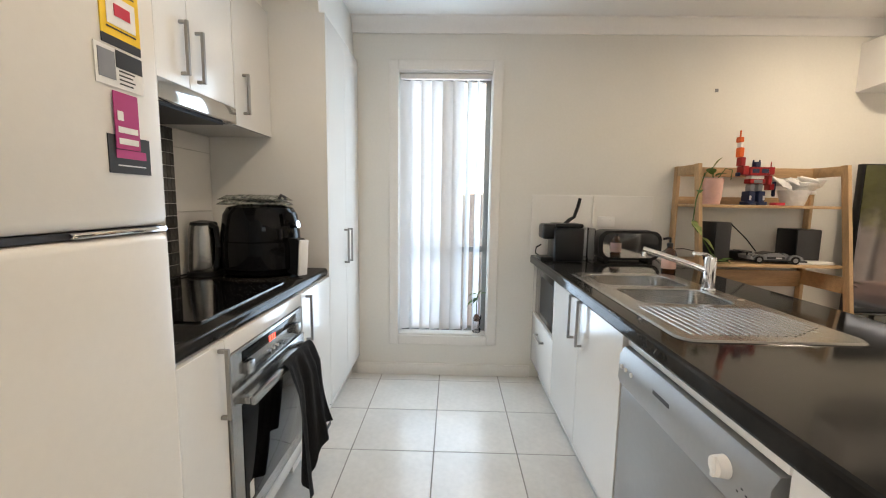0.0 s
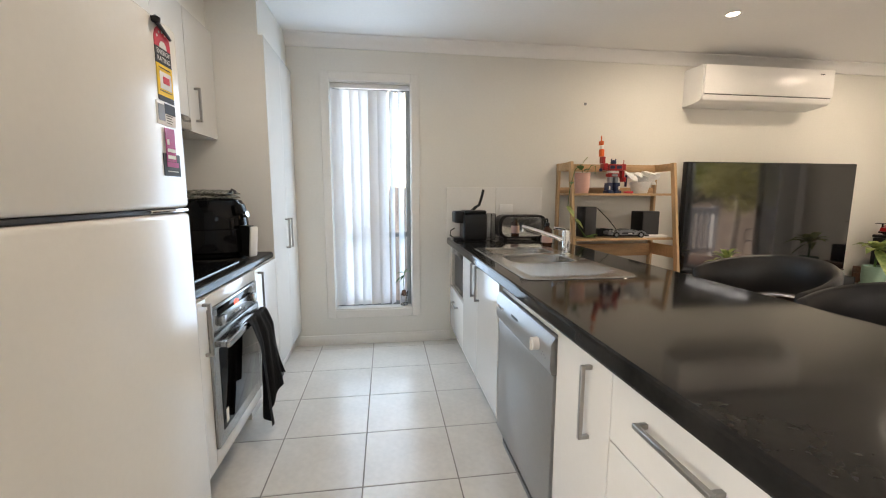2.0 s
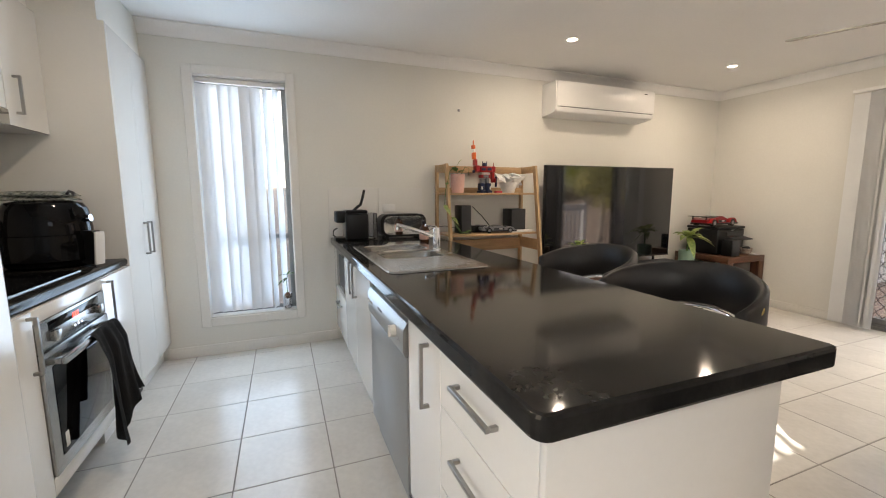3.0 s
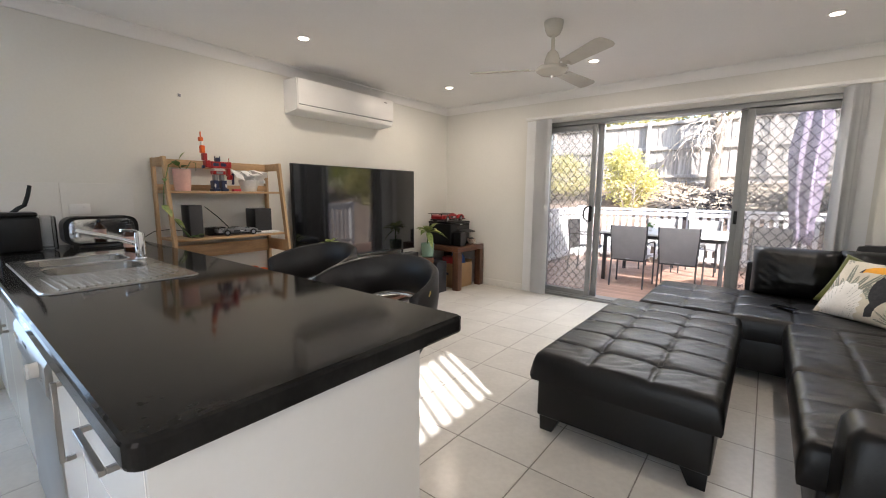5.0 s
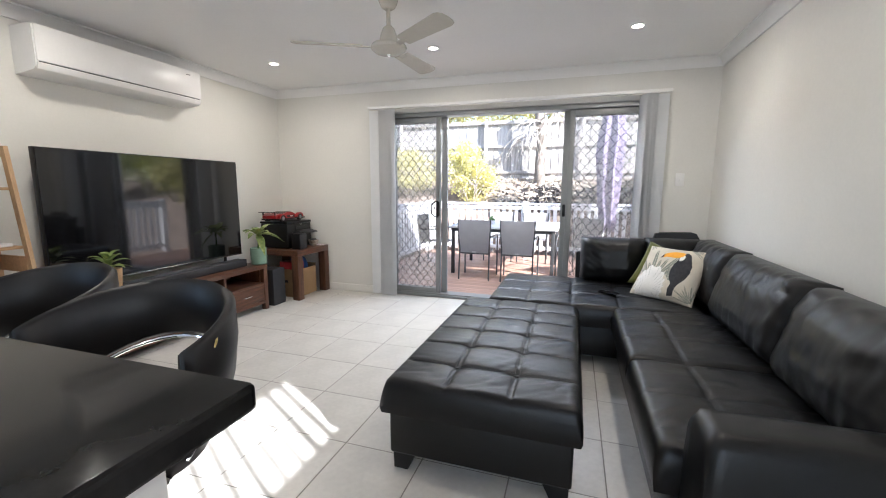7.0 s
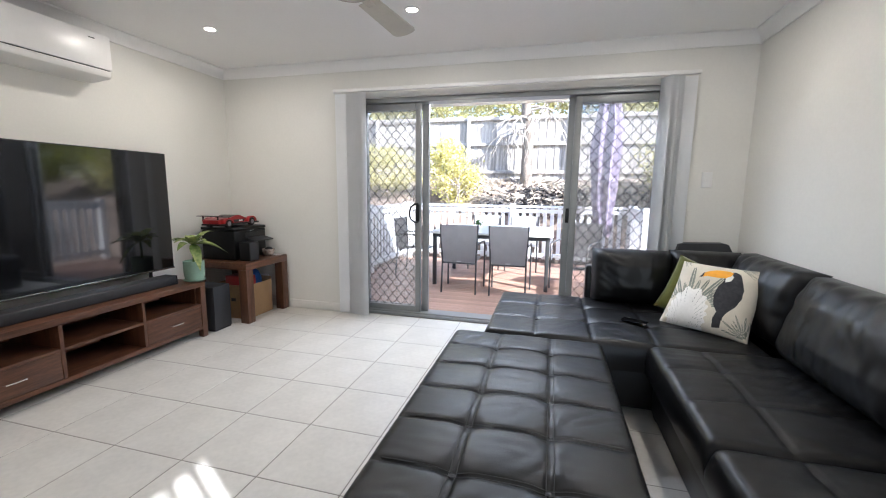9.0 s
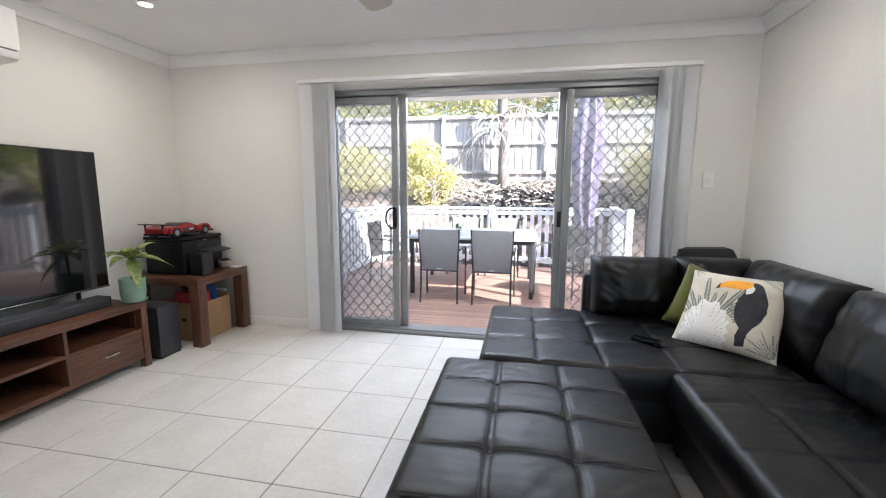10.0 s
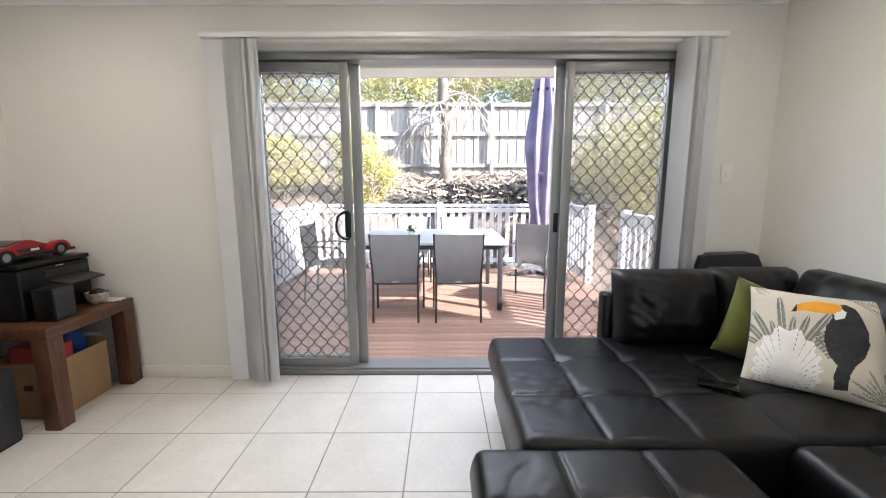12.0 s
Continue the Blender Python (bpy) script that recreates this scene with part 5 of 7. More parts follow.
deck = structure("deck", boxes([(DX0 + 0.3 + i * 0.75, DYA, -0.16, DX0 + 0.345 + i * 0.75, DYB, ZD - 0.022) for i in range(5)] + [(DX0, DYA - 0.02, -0.44, DX0 + 0.04, DYB, ZD - 0.022), (DX1 - 0.04, DYA - 0.02, -0.44, DX1, DYB, ZD - 0.022)]),
                 M_DECK, "reddish brown hardwood deck boards", "deck")
M_EAVE = mat("soffit_paint", (0.50, 0.46, 0.40), 0.7, var=0.03, scale=3, fvar=0.02)
solid("eave", boxes([(XE + 0.24, -2.45, 2.36, 6.75, 5.0, 2.40), (6.75, -2.45, 2.28, 6.78, 5.0, 2.46), (XE + 0.24, -2.45, 2.40, 6.75, 5.0, 2.46)]), M_EAVE, "beige painted soffit and fascia above the deck door", "eave", kind="structure")
structure("house_wall", boxes([(XE + 0.1405, YN + 0.2, -0.45, XE + 0.24, 5.0, 2.36)]), M_WALL, "pale rendered outside wall", "wall")
el = thing("soffit_light", (6.35, -0.1, 2.36), "small round white light in the soffit", "ceiling light")
part("rim", lathe([(0.0, 2.345), (0.045, 2.347), (0.055, 2.355), (0.055, 2.36)], 6.35, -0.1), M_WHITEPL, el)


def balustrade(name, p, q, label, posts=True):
    """White picket rail from p to q (x, y)."""
    p, q = Vector((*p, ZD)), Vector((*q, ZD))
    d = (q - p)
    n = d.normalized()
    s = Vector((-n.y, n.x, 0))
    th = thing(name, tuple((p + q) / 2), label, "balustrade", "deck balustrades")

    def bar(a, b, w, t, z0, z1, nm):
        m = Matrix((n, s, Vector((0, 0, 1)))).transposed().to_4x4()
        bm = box(-0.0, -t / 2, z0, (b - a).length, t / 2, z1, bev=0.004, seg=1)
        bmesh.ops.transform(bm, matrix=Matrix.Translation((a.x, a.y, ZD)) @ m, verts=bm.verts)
        return part(nm, bm, M_PICKET, th)
    bar(p, q, 0, 0.09, 0.99, 1.03, "top_rail")
    bar(p, q, 0, 0.04, 0.90, 0.97, "upper_rail")
    bar(p, q, 0, 0.04, 0.10, 0.17, "lower_rail")
    count = int(d.length / 0.125)
    off = s * 0.032
    for i in range(count):
        c = p + n * (0.0625 + 0.125 * i) + off
        bar(c - n * 0.033, c + n * 0.033, 0, 0.02, 0.06, 0.988, "picket")
    k = max(1, round(d.length / 1.6))
    for i in range(k + 1):
        c = p + d * i / k
        bar(c - n * 0.045, c + n * 0.045, 0, 0.092, 0.0, 1.06, "post")
    return th


balustrade("balustrade", (9.27, DYB - 0.05), (9.27, DYA + 0.05), "white painted picket balustrade along the deck's garden side")
balustrade("balustrade", (5.85, DYB - 0.03), (9.15, DYB - 0.03), "white painted picket balustrade along the deck's end")
balustrade("balustrade", (5.85, DYA + 0.03), (7.2, DYA + 0.03), "short white painted picket balustrade beside the steps")
balustrade("balustrade", (8.25, DYA + 0.03), (9.15, DYA + 0.03), "short white painted picket balustrade beside the steps")

# back fence of weathered palings
fence = thing("paling_fence", (11.45, 0, 1.4), "weathered grey timber paling fence on top of the bank", "fence")
for z in (1.70, 2.33, 2.90):
    part("fence_rail", box(11.36, -6.2, z - 0.04, 11.41, 7.0, z + 0.035, bev=0.004), M_FENCE, fence)
for y in [-5.6 + 2.3 * i for i in range(6)]:
    part("fence_post", box(11.30, y - 0.035, 1.3, 11.36, y + 0.035, 2.95, bev=0.005), M_FENCE, fence)
rows = []
y = -6.2
while y < 7.0:
    w = 0.098
    rows.append(((11.42 + (0.012 if len(rows) % 2 else 0), y + w / 2, 2.24 + random.choice((-0.02, 0, 0.01))), (0.016, w, 1.44)))
    y += 0.088
pieces("paling", rows, M_FENCE, fence)
part("plinth_board", box(11.37, -6.2, 1.40, 11.40, 7.0, 1.56, bev=0.003), M_FENCE, fence)

# boundary walls that close the garden's sides
structure("boundary_wall_north", box(-3, 4.3, -0.45, 11.3, 4.4, 1.35), M_FENCE, "timber side fence past the kitchen window", "fence")
M_BRICK = mat("neighbour_render", (0.5, 0.49, 0.47), 0.8, var=0.06, bump=0.1)
structure("neighbour_wall", box(-6, 6.2, -0.45, 4, 6.4, 4.0), M_BRICK, "pale rendered wall of the neighbouring house", "wall")


def leaves(bm, c, rx, ry, rz, n, size, rng, flat=0.4, droop=0.2):
    """Single leaf blades, denser in clumps, with gaps between."""
    clumps = []
    for _ in range(max(6, n // 60)):
        v = Vector((rng.gauss(0, 1), rng.gauss(0, 1), rng.gauss(0, 1)))
        v = v.normalized() * rng.uniform(0.45, 1.0)
        clumps.append(Vector((c[0] + v.x * rx, c[1] + v.y * ry, c[2] + v.z * rz)))
    vs, fs = [], []
    for _ in range(n):
        k = rng.choice(clumps)
        p = k + Vector((rng.gauss(0, rx * 0.16), rng.gauss(0, ry * 0.16), rng.gauss(0, rz * 0.14)))
        d = Vector((rng.gauss(0, 1), rng.gauss(0, 1), rng.gauss(-droop, 0.7))).normalized()
        s = d.cross(Vector((rng.gauss(0, 1), rng.gauss(0, 1), rng.gauss(0, 1)))).normalized()
        l = size * rng.uniform(0.6, 1.3)
        w = l * flat
        i = len(vs)
        vs += [p, p + d * l * 0.5 + s * w * 0.5, p + d * l, p + d * l * 0.5 - s * w * 0.5]
        fs.append((i, i + 1, i + 2, i + 3))
    return vs, fs


def crown_part(name, blobs, material, parent, size, seed, flat=0.4, droop=0.2):
    rng = random.Random(seed)
    V, Fc = [], []
    for c, rx, ry, rz, n in blobs:
        vs, fs = leaves(None, c, rx, ry, rz, n, size, rng, flat, droop)
        o = len(V)
        V += vs
        Fc += [tuple(i + o for i in f) for f in fs]
    base = BASE[parent.name]
    me = bpy.data.meshes.new(name)
    me.from_pydata([tuple(v - base) for v in V], [], Fc)
    me.materials.append(material)
    ob = new(name, me)
    ob.parent = parent
    BASE[ob.name] = base
    return ob


def branch(bm, p, d, length, r, depth, rng, droop=0.0, split=3):
    pts = [Vector(p)]
    d = Vector(d).normalized()
    n = 5
    for i in range(n):
        d = (d + Vector((rng.gauss(0, 0.16), rng.gauss(0, 0.16), rng.gauss(0, 0.12) - droop))).normalized()
        pts.append(pts[-1] + d * length / n)
    bm_tube(bm, pts, r, 6, 0.45)
    if depth:
        for _ in range(split):
            k = rng.randint(2, n)
            dd = (d + Vector((rng.gauss(0, 0.7), rng.gauss(0, 0.7), rng.gauss(0, 0.4)))).normalized()
            branch(bm, pts[k], dd, length * rng.uniform(0.45, 0.75), r * 0.5, depth - 1, rng, droop, split)


# bare tree before the fence
rng = random.Random(5)
dead = thing("bare_tree", (11.05, -0.08, 1.38), "small leafless tree with pale drooping twigs at the fence", "tree")
part("trunk", tube([(11.05, -0.08, 1.3), (11.03, -0.06, 1.9), (10.98, -0.1, 2.4), (10.95, -0.02, 2.9), (10.9, 0.0, 3.4)], 0.13, 10, 0.7), M_TRUNK, dead, smooth=60)
bm = bmesh.new()
for k in range(9):
    a = k * 0.75
    branch(bm, (10.97, -0.08, 2.35 + 0.1 * k), (math.cos(a) * 0.5 - 0.25, math.sin(a), 0.5), rng.uniform(0.6, 1.05), 0.024, 2, rng, droop=0.22, split=4)
part("twig_mass", bm, M_BARK, dead, "pale bare twigs", smooth=60)

# yellow-green bushes on the bank
for bx, by, bz, blobs in ((10.1, 1.35, 0.95, [((10.1, 1.3, 1.5), 0.35, 0.55, 0.62, 4200), ((10.2, 1.55, 2.0), 0.3, 0.45, 0.35, 1600)]),
                          (10.3, 2.9, 0.95, [((10.3, 2.9, 1.7), 0.5, 0.95, 0.5, 4200)]),
                          (10.3, -3.0, 0.95, [((10.3, -3.0, 1.7), 0.5, 0.9, 0.7, 3600)])):
    b = thing("garden_bush", (bx, by, bz), "sunlit yellow-green bush on the bank", "bush", "bushes on the bank")
    bm = bmesh.new()
    rng = random.Random(int(by * 10))
    for k in range(6):
        branch(bm, (bx, by, bz - 0.1), (rng.gauss(0, 0.4), rng.gauss(0, 0.5), 1), 0.9, 0.015, 1, rng, split=3)
    part("stem_mass", bm, M_BARK, b, smooth=60)
    crown_part("leaves", blobs, M_LEAFY, b, 0.065, int(by * 7), 0.5)

# gum trees behind the fence
for i, (tx, ty, h) in enumerate(((13.2, 2.6, 4.6), (13.6, -0.4, 4.9), (13.0, -3.4, 4.8), (13.8, 5.6, 5.2), (12.6, -6.5, 5.0), (11.0, 7.8, 4.8))):
    t = thing("gum_tree", (tx, ty, 1.2), "gum tree with sunlit olive foliage behind the fence", "tree", "trees behind the fence")
    rng = random.Random(40 + i)
    bm = bmesh.new()
    bm_tube(bm, [(tx, ty, 1.0), (tx + 0.1, ty + 0.05, 2.2), (tx, ty - 0.1, 3.4), (tx + 0.1, ty, h)], 0.13, 9, 0.4)
    part("trunk", bm, M_BARK, t, smooth=60)
    bm = bmesh.new()
    for k in range(8):
        a = k * 0.8
        branch(bm, (tx, ty, 2.2 + 0.3 * k), (math.cos(a), math.sin(a), 0.6), 1.3, 0.045, 1, rng)
    part("limbs", bm, M_BARK, t, smooth=60)
    crown_part("crown", [((tx, ty, h - 0.6), 1.3, 1.6, 1.2, 5200), ((tx - 0.4, ty + 0.8, h - 1.4), 0.9, 1.1, 0.7, 2600), ((tx - 0.3, ty - 0.9, h - 1.2), 0.9, 1.1, 0.8, 2600)], M_LEAFD, t, 0.13, 80 + i, 0.3, 0.5)

# sunlit lime-green tree past the kitchen window's side
M_LIME = mat("leaf_lime", (0.42, 0.50, 0.04), 0.5, var=0.3, scale=3, fvar=0.2, transl=0.4)
t = thing("lime_tree", (2.1, 5.3, -0.45), "sunlit lime-green tree over the side fence", "tree")
part("trunk", tube([(2.1, 5.3, -0.45), (2.15, 5.3, 0.8), (2.1, 5.25, 2.0), (2.15, 5.3, 3.0)], 0.07, 9, 0.5), M_BARK, t, smooth=60)
crown_part("crown", [((2.0, 5.2, 2.5), 0.75, 0.5, 0.9, 5200), ((2.5, 5.4, 3.2), 0.6, 0.5, 0.5, 1800)], M_LIME, t, 0.09, 77, 0.5)

# low tree to the side of the deck
t = thing("garden_tree", (9.2, -3.6, -0.45), "leafy dark green tree beside the deck", "tree")
part("trunk", tube([(9.2, -3.6, -0.45), (9.25, -3.55, 0.7), (9.2, -3.6, 1.8)], 0.09, 9, 0.5), M_BARK, t, smooth=60)
crown_part("crown", [((9.3, -3.3, 1.7), 0.9, 0.9, 0.9, 5000)], M_LEAFD, t, 0.09, 7, 0.45)

# greener shrubs along the bank past the deck's end
M_LEAFG = mat("leaf_mid_green", (0.22, 0.27, 0.06), 0.45, var=0.4, scale=2.5, fvar=0.2, transl=0.35, col2=(0.48, 0.50, 0.10))
for k, (bx, by, h) in enumerate(((9.9, -4.9, 1.9), (10.2, -6.3, 2.3), (9.8, -7.8, 2.0), (11.2, -9.4, 2.8), (8.6, -8.8, 1.6))):
    bz = ground_z(bx, by)
    b = thing("garden_shrub", (bx, by, bz), "tall leafy green shrub beyond the deck", "bush", "green shrubs beyond the deck")
    rng = random.Random(300 + k)
    bm = bmesh.new()
    for _ in range(7):
        branch(bm, (bx, by, bz - 0.1), (rng.gauss(0, 0.35), rng.gauss(0, 0.4), 1), h * 0.7, 0.03, 1, rng, split=3)
    part("stem_mass", bm, M_BARK, b, smooth=60)
    crown_part("leaves", [((bx, by, bz + h * 0.62), 0.75, 0.95, h * 0.42, 5200), ((bx + 0.2, by - 0.4, bz + h * 0.9), 0.5, 0.6, h * 0.2, 1500)], M_LEAFG, b, 0.09, 310 + k, 0.5)

# dark mulch and broken sticks
M_CHIP = mat("dark_bark_chips", (0.055, 0.045, 0.04), 0.9, var=0.5, scale=3, fvar=0.4)
M_STICK = mat("pale_sticks", (0.33, 0.28, 0.22), 0.9, var=0.3, scale=5)
for nm, material, cnt, seed, lo, hi, lab in (("bark_mulch", M_CHIP, 2400, 3, 0.05, 0.16, "heap of dark bark and broken branches on the bank"), ("dry_sticks", M_STICK, 1300, 4, 0.10, 0.35, "scattered pale dry sticks on the bank")):
    rng = random.Random(seed)
    V, Fc = [], []
    for _ in range(cnt):
        x, y = 9.75 + (0.95 if nm == "bark_mulch" else 1.5) * rng.random(), rng.gauss(-1.15, 0.75) if nm == "bark_mulch" else rng.uniform(-3.2, 1.2)
        heap = 0.22 * math.exp(-((x - 10.2) / 0.35) ** 2 - ((y + 1.15) / 0.8) ** 2) * rng.random()
        p = Vector((x, y, ground_z(x, y) + 0.02 + heap))
        d = Vector((rng.gauss(0, 1), rng.gauss(0, 1), rng.gauss(0, 0.35))).normalized() * rng.uniform(lo, hi)
        s = d.cross(Vector((0, 0, 1))).normalized() * (0.022 if nm == "bark_mulch" else 0.008)
        u = Vector((0, 0, 0.014))
        o = len(V)
        V += [p - s - u, p + s - u, p + u, p + d - s - u, p + d + s - u, p + d + u]
        Fc += [(o, o + 1, o + 2), (o + 3, o + 5, o + 4), (o, o + 3, o + 4, o + 1), (o + 1, o + 4, o + 5, o + 2), (o + 2, o + 5, o + 3, o)]
    me = bpy.data.meshes.new(nm)
    me.from_pydata([tuple(v) for v in V], [], Fc)
    me.materials.append(material)
    tagged(new(nm, me), lab, "mulch", kind="stuff")

# outdoor setting
M_RATTAN = mat("grey_rattan", (0.40, 0.39, 0.385), 0.6, var=0.06, scale=9, fine=220, fvar=0.12, bump=0.25, bscale=260)
M_ALUW = mat("pale_table_top", (0.62, 0.62, 0.62), 0.35, var=0.04)
M_FRAME = mat("charcoal_frame", (0.06, 0.06, 0.062), 0.4, 0.4, var=0.1)


def weave(w0, w1, h, thick, rows, m):
    """A woven panel: flat strands that bulge in turn."""
    bm = bmesh.new()
    n = 18
    g = []
    for j in range(rows * 2 + 1):
        z = h * j / (rows * 2)
        w = w0 + (w1 - w0) * j / (rows * 2)
        g.append([bm.verts.new(m @ Vector((w * (i / n - 0.5), -0.035 * math.sin(math.pi * j / (rows * 2)) * 0.5 + 0.004 * ((i + j // 2) % 2) * (j % 2), z))) for i in range(n + 1)])
    for a, b in zip(g, g[1:]):
        for i in range(n):
            bm.faces.new((a[i], a[i + 1], b[i + 1], b[i]))
    bmesh.ops.solidify(bm, geom=bm.faces[:], thickness=thick)
    return bm


def deck_chair():
    """A stacking armchair that looks along +y."""
    c = thing("outdoor_chair", (0, 0, 0), "grey woven outdoor armchair with a charcoal metal frame", "chair", "chairs round the deck table")
    part("backrest", weave(0.40, 0.47, 0.50, 0.012, 22, pose(0, -0.20, 0.37, 7)), M_RATTAN, c)
    part("seat", placed(weave(0.44, 0.46, 0.45, 0.012, 18, Matrix.Identity(4)), pose(0, -0.20, 0.40, -88)), M_RATTAN, c)
    for sx in (-1, 1):
        part("back_leg", tube([(sx * 0.22, -0.25, 0), (sx * 0.215, -0.22, 0.4), (sx * 0.235, -0.255, 0.87)], 0.0115, 8), M_FRAME, c)
        part("front_leg", tube([(sx * 0.25, 0.23, 0), (sx * 0.25, 0.23, 0.56), (sx * 0.25, 0.19, 0.62), (sx * 0.25, 0.0, 0.635), (sx * 0.235, -0.23, 0.63)], 0.0115, 8), M_FRAME, c)
    part("crossbar", rod((-0.21, -0.22, 0.385), (0.21, -0.22, 0.385), 0.01), M_FRAME, c)
    part("label_plate", box(-0.03, -0.237, 0.40, 0.03, -0.232, 0.415), M_ALUW, c)
    return c


chair = deck_chair()
chair.matrix_basis = pose(6.90, 0.455, ZD, 0, 0, -90)
for x, y, rz in ((6.90, -0.155, -90), (7.40, -0.98, 62), (8.55, 0.42, 92), (8.55, -0.2, 88), (7.65, 1.35, 178)):
    copy_thing(chair, pose(x, y, ZD, 0, 0, rz))
tb = thing("outdoor_table", (7.65, 0.12, ZD), "pale rectangular outdoor table on charcoal legs", "table")
part("tabletop", box(7.0, -0.68, 0.69, 8.3, 0.95, 0.72, bev=0.006), M_ALUW, tb)
part("apron", boxes([(7.04, -0.64, 0.64, 8.26, -0.62, 0.69), (7.04, 0.89, 0.64, 8.26, 0.91, 0.69), (7.04, -0.62, 0.64, 7.06, 0.89, 0.69), (8.24, -0.62, 0.64, 8.26, 0.89, 0.69)]), M_FRAME, tb)
for x in (7.06, 8.24):
    for y in (-0.61, 0.88):
        part("leg", box(x - 0.025, y - 0.025, ZD, x + 0.025, y + 0.025, 0.69, bev=0.004), M_FRAME, tb)
pl = thing("small_plant", (7.5, 0.35, 0.72), "small green potted herb on the deck table", "plant")
part("pot", lathe([(0.03, 0.72), (0.04, 0.78), (0.036, 0.78), (0.0, 0.775)], 7.5, 0.35), M_PICKET, pl)
crown_part("leaves", [((7.5, 0.35, 0.81), 0.05, 0.05, 0.03, 60)], M_LEAF, pl, 0.035, 3, 0.6)

# closed umbrella
M_CANVAS = mat("grey_purple_canvas", (0.21, 0.175, 0.25), 0.9, var=0.3, scale=3, fine=200, fvar=0.05, bump=0.15, bscale=300)
UX, UY = 8.88, -1.45
um = thing("garden_umbrella", (UX, UY, ZD), "closed purple-grey garden umbrella hanging on its stand", "umbrella")
part("pole", rod((UX, UY, ZD + 0.05), (UX, UY, 2.9), 0.024), M_FRAME, um)
bm = bmesh.new()
n, lev = 40, 16
rings = []
for k in range(lev + 1):
    s = k / lev
    z = 0.58 + 2.22 * s
    rad = 0.055 + 0.13 * math.sin(math.pi * min(1, (1 - s) * 0.85 + 0.12)) + (0.03 if s < 0.1 else 0)
    rings.append([bm.verts.new((UX + (rad * (1 + 0.30 * math.cos(7 * a + 2.0 * s + math.sin(5 * s)) + 0.25 * noise.noise(Vector((math.cos(a) * 1.6, math.sin(a) * 1.6, s * 3.2))))) * math.cos(a), UY + (rad * (1 + 0.30 * math.cos(7 * a + 2.0 * s + math.sin(5 * s)) + 0.25 * noise.noise(Vector((math.cos(a) * 1.6, math.sin(a) * 1.6, s * 3.2))))) * math.sin(a), z + 0.05 * math.cos(8 * a) * (s < 0.05))) for a in [2 * math.pi * i / n for i in range(n)]])
for p, q in zip(rings, rings[1:]):
    for j in range(n):
        bm.faces.new((p[j], p[(j + 1) % n], q[(j + 1) % n], q[j]))
part("canopy", bm, M_CANVAS, um, smooth=70)
part("tie_strap", lathe([(0.165, 1.42), (0.176, 1.44), (0.176, 1.48), (0.163, 1.50)], UX, UY), M_CANVAS, um)
for a in range(0, 360, 45):
    part("rib_tip", lathe([(0.0, 2.60), (0.018, 2.605), (0.022, 2.635), (0.0, 2.65)], UX + 0.15 * math.cos(radians(a)), UY + 0.15 * math.sin(radians(a)), 8), M_BLACKPL, um)
for a in (20, 110, 200, 290):
    part("base_arm", placed(box(0.02, -0.025, 0, 0.48, 0.025, 0.045, bev=0.004), pose(UX, UY, ZD, 0, 0, a)), M_FRAME, um)

# ---- small things ----


def plain(name, col, rough=0.5, **k):
    return mat(name, col, rough, **k)


M_RED = plain("red_plastic", (0.33, 0.012, 0.015), 0.3)
M_BLUE = plain("navy_plastic", (0.01, 0.02, 0.07), 0.35)
M_GREYPL = plain("grey_plastic", (0.25, 0.26, 0.28), 0.35, metal=0.3)
M_ORANGE = plain("orange_plastic", (0.75, 0.13, 0.02), 0.35)
M_PINK = plain("pink_ceramic", (0.68, 0.42, 0.36), 0.55)
M_SAGE = plain("sage_ceramic", (0.22, 0.33, 0.25), 0.5)
M_CARD = plain("brown_cardboard", (0.36, 0.23, 0.12), 0.85, var=0.1)
M_PAPER = plain("white_paper", (0.78, 0.77, 0.75), 0.8)
M_BAG = plain("white_plastic_film", (0.75, 0.75, 0.74), 0.35, bump=0.6, bscale=40)
M_VAR = mat("variegated_leaf", (0.10, 0.20, 0.04), 0.45, var=0.2, scale=26, col2=(0.38, 0.42, 0.14), transl=0.2)
M_YELLOW = plain("yellow_print", (0.85, 0.55, 0.02), 0.5)
M_INK = plain("black_print", (0.02, 0.02, 0.022), 0.5)
M_MAGENTA = plain("magenta_print", (0.42, 0.03, 0.17), 0.4)
M_SCARLET = plain("red_print", (0.55, 0.03, 0.06), 0.5)


def leaf_blade(bm, p, d, length, width, curl=0.25, up=(0, 0, 1)):
    """A pointed leaf that arches along d."""
    d, up = Vector(d).normalized(), Vector(up)
    s = d.cross(up).normalized()
    n = 7
    rows = []
    for i in range(n + 1):
        t = i / n
        c = Vector(p) + d * length * t + Vector((0, 0, 1)) * length * curl * (0.6 * t - 1.5 * t * t)
        w = width * math.sin(math.pi * (0.06 + 0.94 * t) ** 0.8) * 0.5
        rows.append((bm.verts.new(c - s * w + Vector((0, 0, w * 0.3))), bm.verts.new(c), bm.verts.new(c + s * w + Vector((0, 0, w * 0.3)))))
    for a, b in zip(rows, rows[1:]):
        bm.faces.new((a[0], a[1], b[1], b[0]))
        bm.faces.new((a[1], a[2], b[2], b[1]))
    return bm


def leaf_part(parent, p, d, length, width, material, curl=0.25):
    return part("leaf", leaf_blade(bmesh.new(), p, d, length, width, curl), material, parent, smooth=80)


